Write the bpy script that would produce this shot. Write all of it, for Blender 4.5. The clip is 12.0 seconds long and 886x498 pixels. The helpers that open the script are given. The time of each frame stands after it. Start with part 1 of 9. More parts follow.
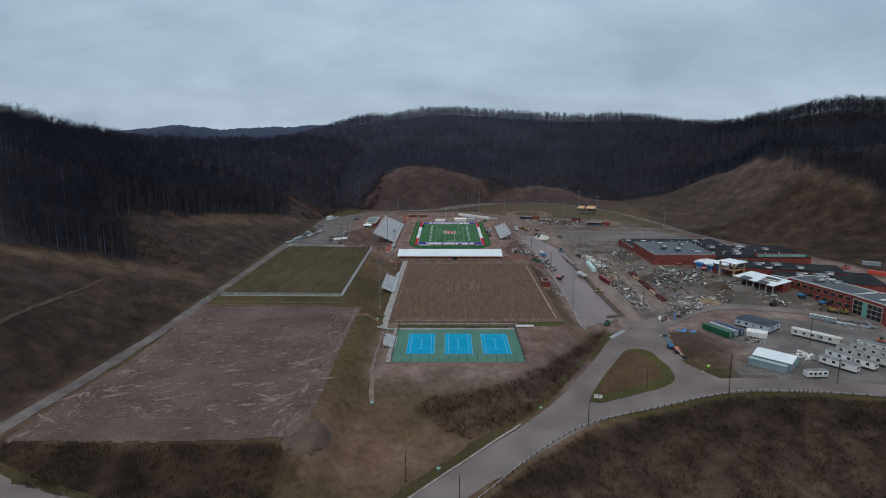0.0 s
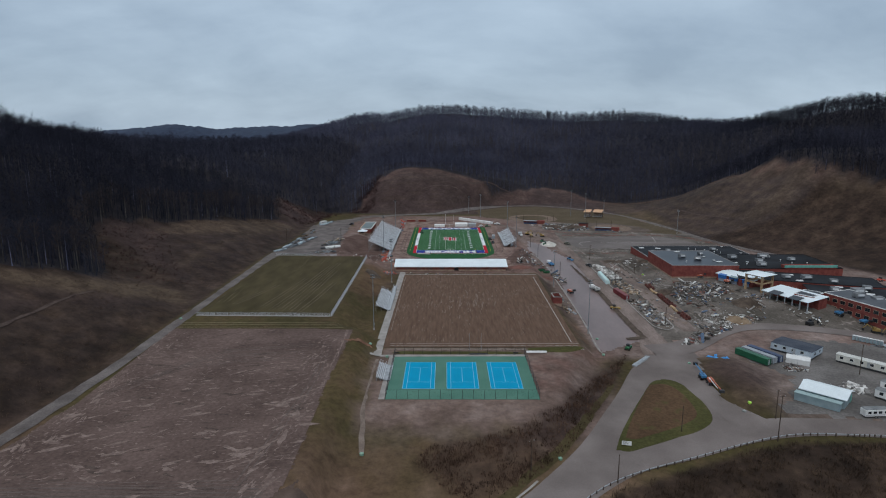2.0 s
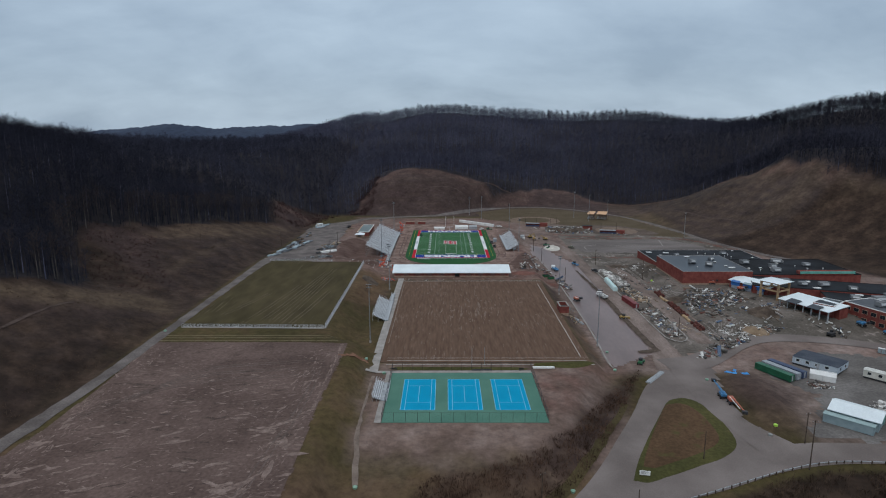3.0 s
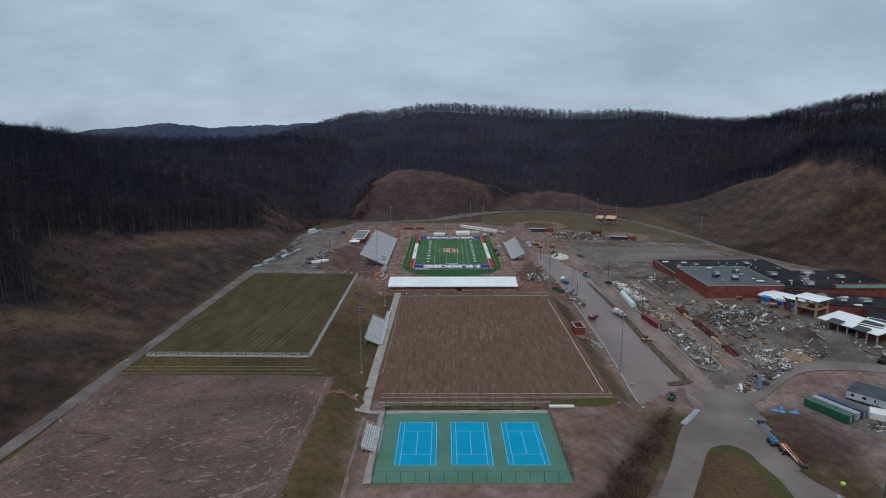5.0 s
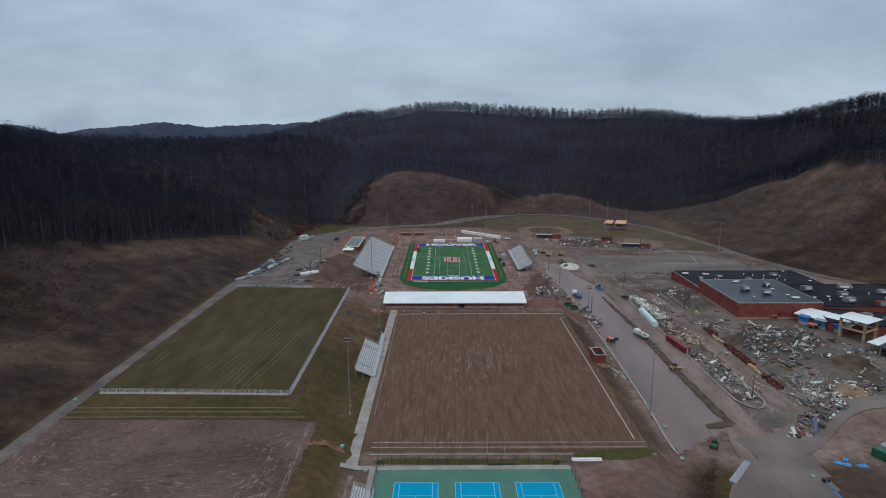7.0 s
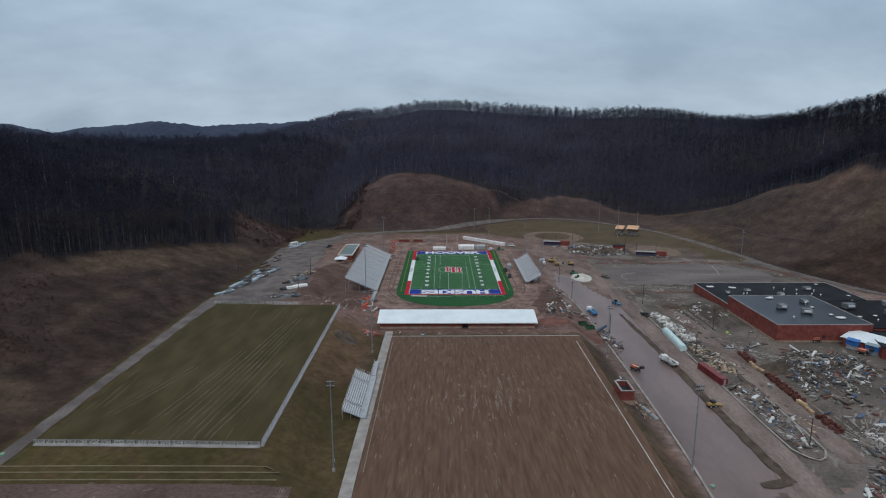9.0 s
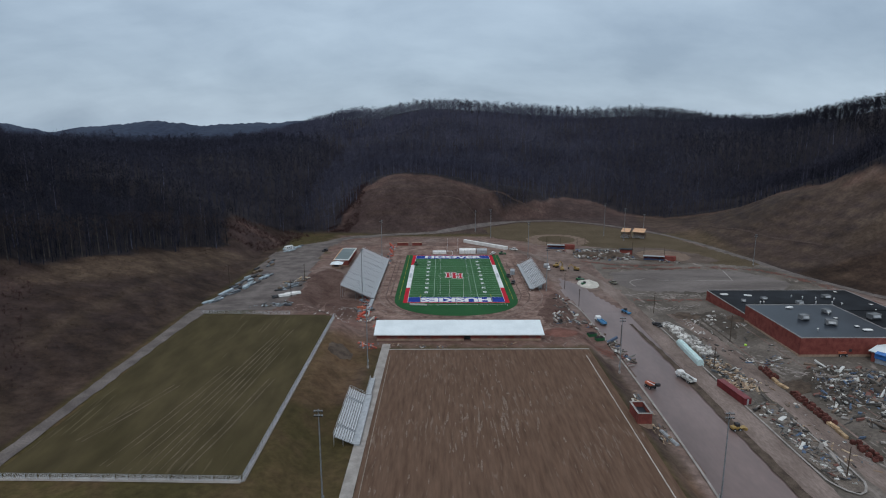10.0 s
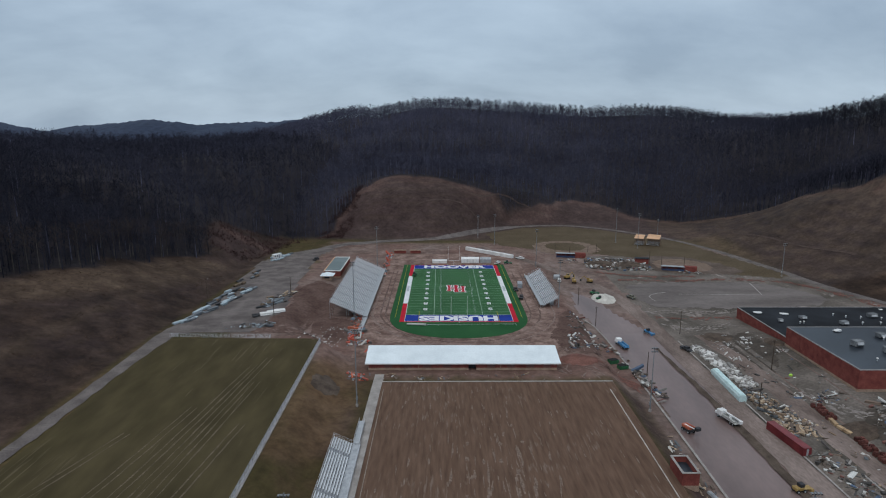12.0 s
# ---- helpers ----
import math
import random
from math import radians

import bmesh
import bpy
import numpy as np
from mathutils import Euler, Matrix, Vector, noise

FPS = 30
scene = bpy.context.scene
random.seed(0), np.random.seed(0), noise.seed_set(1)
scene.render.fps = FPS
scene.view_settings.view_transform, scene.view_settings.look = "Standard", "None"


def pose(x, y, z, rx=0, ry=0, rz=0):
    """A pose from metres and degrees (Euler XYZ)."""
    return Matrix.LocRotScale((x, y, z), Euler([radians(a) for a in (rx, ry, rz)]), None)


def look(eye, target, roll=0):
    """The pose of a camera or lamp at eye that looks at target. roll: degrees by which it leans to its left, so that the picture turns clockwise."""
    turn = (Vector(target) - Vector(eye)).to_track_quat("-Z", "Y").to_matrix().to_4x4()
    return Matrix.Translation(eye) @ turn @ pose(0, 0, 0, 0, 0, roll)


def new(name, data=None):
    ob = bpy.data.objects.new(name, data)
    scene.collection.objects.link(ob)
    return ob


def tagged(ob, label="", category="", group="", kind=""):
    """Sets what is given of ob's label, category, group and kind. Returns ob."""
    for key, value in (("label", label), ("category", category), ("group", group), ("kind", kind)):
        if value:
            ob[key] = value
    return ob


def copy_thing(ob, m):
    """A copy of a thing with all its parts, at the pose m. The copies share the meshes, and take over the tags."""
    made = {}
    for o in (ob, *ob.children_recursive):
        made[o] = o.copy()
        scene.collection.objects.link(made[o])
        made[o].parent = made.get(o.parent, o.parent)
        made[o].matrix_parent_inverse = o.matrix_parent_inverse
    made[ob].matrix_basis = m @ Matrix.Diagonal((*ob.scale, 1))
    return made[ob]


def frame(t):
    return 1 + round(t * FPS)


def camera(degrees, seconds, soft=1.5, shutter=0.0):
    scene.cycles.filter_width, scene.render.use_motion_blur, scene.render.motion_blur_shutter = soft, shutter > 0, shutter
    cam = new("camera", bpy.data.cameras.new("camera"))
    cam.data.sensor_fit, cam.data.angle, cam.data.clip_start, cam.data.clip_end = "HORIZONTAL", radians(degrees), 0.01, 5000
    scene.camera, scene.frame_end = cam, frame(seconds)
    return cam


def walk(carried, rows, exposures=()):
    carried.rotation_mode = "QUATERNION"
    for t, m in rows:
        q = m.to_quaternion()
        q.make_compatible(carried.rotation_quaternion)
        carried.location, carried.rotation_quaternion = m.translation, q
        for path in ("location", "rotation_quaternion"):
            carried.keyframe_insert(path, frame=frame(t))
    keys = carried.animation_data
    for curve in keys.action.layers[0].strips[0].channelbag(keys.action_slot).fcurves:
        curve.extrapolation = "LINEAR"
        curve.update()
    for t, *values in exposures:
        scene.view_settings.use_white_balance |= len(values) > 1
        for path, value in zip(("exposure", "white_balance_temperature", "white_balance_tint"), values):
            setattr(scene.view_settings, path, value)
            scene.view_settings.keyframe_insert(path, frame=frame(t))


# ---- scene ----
# camera and its flight: a drone gliding straight ahead over the valley
cam = camera(72.27, 12.0, 1.1)
PATH = [
    (0, (-2.17, -506.16, 85.85), (-2.84, -408.06, 66.45), -0.03),
    (1, (-2.77, -490.47, 86.29), (-3.33, -392.39, 66.80), -0.06),
    (2, (-3.35, -474.73, 86.66), (-3.81, -376.66, 67.09), -0.08),
    (3, (-3.91, -458.93, 86.96), (-4.27, -360.88, 67.31), -0.10),
    (4, (-4.45, -443.08, 87.19), (-4.71, -345.04, 67.47), -0.11),
    (5, (-4.96, -427.17, 87.35), (-5.14, -329.15, 67.56), -0.12),
    (6, (-5.46, -411.21, 87.44), (-5.55, -313.20, 67.59), -0.12),
    (7, (-5.93, -395.20, 87.46), (-5.94, -297.20, 67.55), -0.11),
    (8, (-6.37, -379.13, 87.41), (-6.32, -281.14, 67.44), -0.10),
    (9, (-6.80, -363.00, 87.30), (-6.68, -265.03, 67.27), -0.08),
    (10, (-7.20, -346.82, 87.11), (-7.02, -248.86, 67.03), -0.05),
    (11, (-7.58, -330.59, 86.85), (-7.34, -232.63, 66.73), -0.02),
    (12, (-7.94, -314.30, 86.53), (-7.65, -216.35, 66.36), 0.02),
]
walk(cam, [(t, look(eye, target, roll)) for t, eye, target, roll in PATH])

# ---- sky and sun: a heavy overcast ----
SUN_EL, SUN_AZ = radians(55), radians(200)
world = bpy.data.worlds.new("overcast_sky")
scene.world = world
world.use_nodes = True
wn, wl = world.node_tree.nodes, world.node_tree.links
wn.clear()


def wnode(kind, **kw):
    n = wn.new(kind)
    for k, v in kw.items():
        n.inputs[k].default_value = v
    return n


def wmath(op, a, b=None):
    n = wn.new("ShaderNodeMath")
    n.operation = op
    for i, v in enumerate((a, b)):
        if v is None:
            continue
        if isinstance(v, (int, float)):
            n.inputs[i].default_value = v
        else:
            wl.new(v, n.inputs[i])
    return n.outputs[0]


sky = wn.new("ShaderNodeTexSky")
sky.sky_type, sky.sun_disc = "NISHITA", False
sky.sun_elevation, sky.sun_rotation = SUN_EL, SUN_AZ
coord = wn.new("ShaderNodeTexCoord")
split = wn.new("ShaderNodeSeparateXYZ")
wl.new(coord.outputs["Generated"], split.inputs[0])
up = wmath("MAXIMUM", split.outputs["Z"], 0.0)
# cloud deck: the view direction laid on a flat layer high above
deck = wmath("ADD", up, 0.42)
comb = wn.new("ShaderNodeCombineXYZ")
wl.new(wmath("DIVIDE", split.outputs["X"], deck), comb.inputs["X"])
wl.new(wmath("DIVIDE", split.outputs["Y"], deck), comb.inputs["Y"])
bank = wnode("ShaderNodeTexNoise", Scale=1.1, Detail=7.0, Roughness=0.52, Distortion=0.35)
wl.new(comb.outputs[0], bank.inputs["Vector"])
streak = wn.new("ShaderNodeMapping")
streak.inputs["Scale"].default_value = (0.6, 1.0, 1.0)
streak.inputs["Rotation"].default_value = (0, 0, radians(14))
wl.new(comb.outputs[0], streak.inputs["Vector"])
wisp = wnode("ShaderNodeTexNoise", Scale=3.0, Detail=6.0, Roughness=0.55, Distortion=0.3)
wl.new(streak.outputs[0], wisp.inputs["Vector"])
both = wmath("ADD", wmath("MULTIPLY", bank.outputs["Fac"], 0.55), wmath("MULTIPLY", wisp.outputs["Fac"], 0.45))
ramp = wn.new("ShaderNodeValToRGB")
ramp.color_ramp.elements[0].position, ramp.color_ramp.elements[0].color = 0.37, (0.465, 0.605, 0.775, 1)
ramp.color_ramp.elements[1].position, ramp.color_ramp.elements[1].color = 0.60, (0.72, 0.90, 1.09, 1)
wl.new(both, ramp.inputs[0])
# an overcast dome is brighter towards the zenith
dome = wmath("ADD", 0.66, wmath("MULTIPLY", up, 0.42))
# thinner, warmer cloud overhead than along the horizon
zen = wn.new("ShaderNodeMix")
zen.data_type = "RGBA"
wl.new(wmath("MINIMUM", wmath("MULTIPLY", wmath("MAXIMUM", wmath("SUBTRACT", up, 0.25), 0.0), 3.0), 1.0), zen.inputs["Factor"])
zen.inputs["A"].default_value, zen.inputs["B"].default_value = (1, 1, 1, 1), (1.14, 1.0, 0.90, 1)
tint = wn.new("ShaderNodeVectorMath")
tint.operation = "MULTIPLY"
wl.new(ramp.outputs[0], tint.inputs[0])
wl.new(zen.outputs["Result"], tint.inputs[1])
lit = wn.new("ShaderNodeVectorMath")
lit.operation = "SCALE"
wl.new(tint.outputs[0], lit.inputs[0])
wl.new(dome, lit.inputs["Scale"])
clouds = wn.new("ShaderNodeBackground")
clouds.inputs["Strength"].default_value = 1.0
wl.new(lit.outputs[0], clouds.inputs["Color"])
blue = wn.new("ShaderNodeBackground")
blue.inputs["Strength"].default_value = 0.06
wl.new(sky.outputs[0], blue.inputs["Color"])
mixw = wn.new("ShaderNodeMixShader")
mixw.inputs[0].default_value = 0.88
wl.new(blue.outputs[0], mixw.inputs[1])
wl.new(clouds.outputs[0], mixw.inputs[2])
outw = wn.new("ShaderNodeOutputWorld")
wl.new(mixw.outputs[0], outw.inputs["Surface"])

sun_data = bpy.data.lights.new("sun", "SUN")
sun_data.energy, sun_data.angle, sun_data.color = 0.7, radians(25), (1.0, 0.95, 0.88)
sun = new("sun", sun_data)
sun.matrix_world = look((0, 0, 300), (0 + math.sin(SUN_AZ) * -100, 0 - math.cos(SUN_AZ) * 100, 300 - 100 * math.tan(SUN_EL)))

# ---- materials ----
MATS = {}


def surf(name, dark, light, scale=1.0, rough=0.9, bump=0.0, fine=8.0, metal=0.0, lo=0.35, hi=0.65, grain=0.25, dist=0.05, per_thing=0.0, stretch=None):
    """A procedural surface: patches between two colours, fine grain, a little relief."""
    if name in MATS:
        return MATS[name]
    m = bpy.data.materials.new(name)
    m.use_nodes = True
    n, l = m.node_tree.nodes, m.node_tree.links
    bsdf = n["Principled BSDF"]
    bsdf.inputs["Roughness"].default_value, bsdf.inputs["Metallic"].default_value = rough, metal
    bsdf.inputs["Specular IOR Level"].default_value = 0.5 if rough < 0.65 else 0.12
    geo = n.new("ShaderNodeNewGeometry")
    pos = geo.outputs["Position"]
    if stretch:
        mp = n.new("ShaderNodeMapping")
        mp.inputs["Scale"].default_value = stretch
        l.new(pos, mp.inputs["Vector"])
        pos = mp.outputs[0]
    big = n.new("ShaderNodeTexNoise")
    big.inputs["Scale"].default_value, big.inputs["Detail"].default_value = scale, 5.0
    l.new(pos, big.inputs["Vector"])
    cr = n.new("ShaderNodeValToRGB")
    cr.color_ramp.elements[0].position, cr.color_ramp.elements[0].color = lo, (*dark, 1)
    cr.color_ramp.elements[1].position, cr.color_ramp.elements[1].color = hi, (*light, 1)
    l.new(big.outputs["Fac"], cr.inputs[0])
    small = n.new("ShaderNodeTexNoise")
    small.inputs["Scale"].default_value, small.inputs["Detail"].default_value = fine, 3.0
    l.new(pos, small.inputs["Vector"])
    rng = n.new("ShaderNodeMapRange")
    rng.inputs["To Min"].default_value, rng.inputs["To Max"].default_value = 1 - grain, 1 + grain
    rng.inputs["From Min"].default_value, rng.inputs["From Max"].default_value = 0.3, 0.7
    l.new(small.outputs["Fac"], rng.inputs["Value"])
    val = rng.outputs[0]
    if per_thing:
        info = n.new("ShaderNodeObjectInfo")
        r2 = n.new("ShaderNodeMapRange")
        r2.inputs["To Min"].default_value, r2.inputs["To Max"].default_value = 1 - per_thing, 1 + per_thing
        l.new(info.outputs["Random"], r2.inputs["Value"])
        mu = n.new("ShaderNodeMath")
        mu.operation = "MULTIPLY"
        l.new(val, mu.inputs[0])
        l.new(r2.outputs[0], mu.inputs[1])
        val = mu.outputs[0]
    sc = n.new("ShaderNodeVectorMath")
    sc.operation = "SCALE"
    l.new(cr.outputs[0], sc.inputs[0])
    l.new(val, sc.inputs["Scale"])
    l.new(sc.outputs[0], bsdf.inputs["Base Color"])
    if bump:
        bp = n.new("ShaderNodeBump")
        bp.inputs["Strength"].default_value, bp.inputs["Distance"].default_value = bump, dist
        l.new(small.outputs["Fac"], bp.inputs["Height"])
        l.new(bp.outputs[0], bsdf.inputs["Normal"])
    MATS[name] = m
    return m


ASPHALT = surf("worn_asphalt", (0.138, 0.115, 0.107), (0.204, 0.174, 0.163), 0.06, 0.85, 0.08, 3.0, grain=0.10)
WETLOT = surf("muddy_wet_asphalt", (0.118, 0.080, 0.074), (0.186, 0.131, 0.121), 0.045, 0.38, 0.04, 0.5, grain=0.08, stretch=(1.6, 0.5, 1))
GRAVEL = surf("grey_gravel", (0.100, 0.086, 0.082), (0.172, 0.150, 0.143), 0.14, 0.95, 0.4, 2.0, grain=0.2)
DIRTROAD = surf("brown_dirt_track", (0.13, 0.098, 0.085), (0.235, 0.185, 0.165), 0.1, 0.95, 0.4, 1.2, grain=0.2, stretch=(1.5, 0.5, 1))
CONCRETE = surf("pale_concrete", (0.25, 0.23, 0.215), (0.36, 0.335, 0.315), 0.3, 0.9, 0.2, 3.0, grain=0.1)
TRACKDIRT = surf("churned_clay", (0.125, 0.078, 0.064), (0.27, 0.19, 0.162), 0.16, 0.95, 0.5, 0.7, grain=0.3)
TURF = surf("artificial_turf", (0.028, 0.095, 0.035), (0.04, 0.128, 0.05), 0.05, 0.9, 0.2, 6.0, grain=0.12)
TURF_OUT = surf("dark_turf", (0.016, 0.075, 0.026), (0.024, 0.095, 0.034), 0.06, 0.9, 0.2, 6.0, grain=0.12)
TURF_BLUE = surf("blue_turf", (0.012, 0.035, 0.23), (0.016, 0.045, 0.28), 0.2, 0.9, 0, 6.0, grain=0.08)
TURF_RED = surf("red_turf", (0.38, 0.012, 0.028), (0.46, 0.018, 0.036), 0.2, 0.9, 0, 6.0, grain=0.08)
TURF_WHITE = surf("white_turf", (0.62, 0.64, 0.66), (0.72, 0.74, 0.76), 0.2, 0.9, 0, 6.0, grain=0.08)
TURF_YELLOW = surf("yellow_turf_line", (0.30, 0.28, 0.03), (0.36, 0.33, 0.05), 0.2, 0.9, 0, 6.0, grain=0.08)
LINE_DIM = surf("faint_white_turf_line", (0.25, 0.36, 0.27), (0.31, 0.42, 0.33), 0.2, 0.9, 0, 6.0, grain=0.08)
COURT_GREEN = surf("green_court_paint", (0.072, 0.175, 0.135), (0.092, 0.205, 0.158), 0.1, 0.8, 0, 4.0, grain=0.07)
COURT_BLUE = surf("bright_blue_court_paint", (0.0, 0.265, 0.46), (0.0, 0.29, 0.50), 0.15, 0.9, 0, 4.0, grain=0.05)
COURT_LINE = surf("pale_blue_court_line", (0.13, 0.45, 0.66), (0.18, 0.50, 0.72), 0.5, 0.8, 0, 4.0, grain=0.05)
WHITE_ROOF = surf("white_metal_roof", (0.66, 0.73, 0.76), (0.76, 0.83, 0.86), 0.15, 0.5, 0, 2.0, grain=0.05)
WHITE_PAINT = surf("white_paint", (0.66, 0.66, 0.65), (0.78, 0.78, 0.77), 0.4, 0.6, 0, 5.0, grain=0.08, per_thing=0.08)
CREAM = surf("cream_siding", (0.50, 0.49, 0.44), (0.60, 0.59, 0.54), 0.4, 0.7, 0, 5.0, grain=0.08, per_thing=0.06)
BRICK = surf("red_brick", (0.16, 0.045, 0.038), (0.235, 0.072, 0.06), 0.5, 0.9, 0.3, 4.0, grain=0.18)
BRICK_TAN = surf("tan_block", (0.27, 0.19, 0.14), (0.36, 0.26, 0.2), 0.5, 0.9, 0.2, 4.0, grain=0.15)
BLACK_ROOF = surf("black_membrane_roof", (0.006, 0.007, 0.009), (0.020, 0.023, 0.029), 0.08, 0.66, 0, 1.5, grain=0.2)
GREY_ROOF = surf("slate_grey_membrane_roof", (0.020, 0.025, 0.033), (0.036, 0.045, 0.058), 0.06, 0.30, 0, 1.5, grain=0.12)
GREY_ROOF.node_tree.nodes["Principled BSDF"].inputs["Specular IOR Level"].default_value = 0.22
ALUM = surf("bare_aluminium", (0.50, 0.52, 0.55), (0.62, 0.64, 0.67), 0.5, 0.5, 0, 4.0, metal=0.1, grain=0.1)
GALV = surf("galvanised_steel", (0.30, 0.32, 0.34), (0.42, 0.44, 0.46), 0.8, 0.5, 0, 5.0, metal=0.2, grain=0.12)
DARK_STEEL = surf("dark_steel", (0.02, 0.02, 0.022), (0.05, 0.05, 0.055), 0.8, 0.6, 0, 5.0, metal=0.3, grain=0.2)
WOOD_POLE = surf("weathered_brown_timber", (0.05, 0.036, 0.028), (0.10, 0.075, 0.06), 0.8, 0.9, 0.2, 6.0, grain=0.25)
LUMBER = surf("raw_lumber", (0.33, 0.22, 0.13), (0.50, 0.36, 0.22), 0.6, 0.85, 0.1, 5.0, grain=0.2, per_thing=0.25)
GLASS = surf("dark_window_glass", (0.012, 0.016, 0.02), (0.03, 0.036, 0.042), 0.3, 0.08, 0, 3.0, grain=0.1)
BLUE_WRAP = surf("blue_sheeting", (0.02, 0.11, 0.36), (0.04, 0.19, 0.52), 0.6, 0.5, 0.2, 4.0, grain=0.15)
TEAL = surf("teal_panel", (0.10, 0.33, 0.28), (0.15, 0.42, 0.36), 0.4, 0.5, 0, 4.0, grain=0.08)
GREEN_BOX = surf("green_container_paint", (0.010, 0.085, 0.045), (0.02, 0.125, 0.065), 0.4, 0.5, 0, 5.0, grain=0.15)
NAVY_BOX = surf("navy_container_paint", (0.022, 0.040, 0.095), (0.042, 0.065, 0.13), 0.4, 0.5, 0, 5.0, grain=0.15)
RED_BOX = surf("dark_red_container_paint", (0.14, 0.018, 0.022), (0.20, 0.03, 0.034), 0.4, 0.5, 0, 5.0, grain=0.18)
RED_PLASTIC = surf("red_plastic", (0.40, 0.05, 0.03), (0.55, 0.09, 0.05), 0.8, 0.5, 0, 5.0, grain=0.1, per_thing=0.2)
ORANGE = surf("orange_paint", (0.36, 0.08, 0.045), (0.48, 0.13, 0.07), 0.6, 0.5, 0, 5.0, grain=0.12)
YELLOW = surf("yellow_machine_paint", (0.24, 0.15, 0.04), (0.36, 0.24, 0.08), 0.6, 0.5, 0, 5.0, grain=0.2)
LIFT_BLUE = surf("blue_machine_paint", (0.03, 0.14, 0.30), (0.06, 0.22, 0.40), 0.6, 0.5, 0, 5.0, grain=0.12)
GREEN_PAINT = surf("green_machine_paint", (0.015, 0.09, 0.04), (0.03, 0.14, 0.06), 0.6, 0.5, 0, 5.0, grain=0.15)
PALE_GREEN = surf("pale_green_plastic", (0.17, 0.30, 0.22), (0.23, 0.37, 0.28), 0.6, 0.5, 0, 5.0, grain=0.1)
LIME = surf("lime_plastic", (0.35, 0.6, 0.06), (0.42, 0.7, 0.1), 0.6, 0.5, 0, 5.0, grain=0.1)
RUBBER = surf("black_rubber", (0.012, 0.012, 0.012), (0.028, 0.028, 0.028), 1.0, 0.85, 0, 6.0, grain=0.15)
PALE_WRAP = surf("pale_mint_wrap", (0.50, 0.66, 0.66), (0.62, 0.77, 0.77), 0.5, 0.5, 0.2, 3.0, grain=0.08)
BLUE_GREY = surf("blue_grey_siding", (0.20, 0.275, 0.30), (0.27, 0.345, 0.37), 0.4, 0.6, 0, 4.0, grain=0.06)
SAND = surf("tan_sand", (0.17, 0.12, 0.08), (0.26, 0.19, 0.13), 0.3, 0.95, 0.3, 2.5, grain=0.15)
WHITE_SAND = surf("pale_gravel", (0.42, 0.40, 0.36), (0.60, 0.58, 0.53), 0.3, 0.95, 0.4, 2.5, grain=0.15)
DARK_SOIL = surf("dark_topsoil", (0.06, 0.045, 0.036), (0.115, 0.088, 0.07), 0.3, 0.95, 0.4, 2.5, grain=0.2)
REDCLAY = surf("red_clay", (0.13, 0.062, 0.050), (0.20, 0.098, 0.08), 0.2, 0.95, 0.3, 2.0, grain=0.2)
ORANGE_TIN = surf("pale_orange_sheathing", (0.55, 0.33, 0.20), (0.66, 0.42, 0.26), 0.3, 0.7, 0, 4.0, grain=0.08)


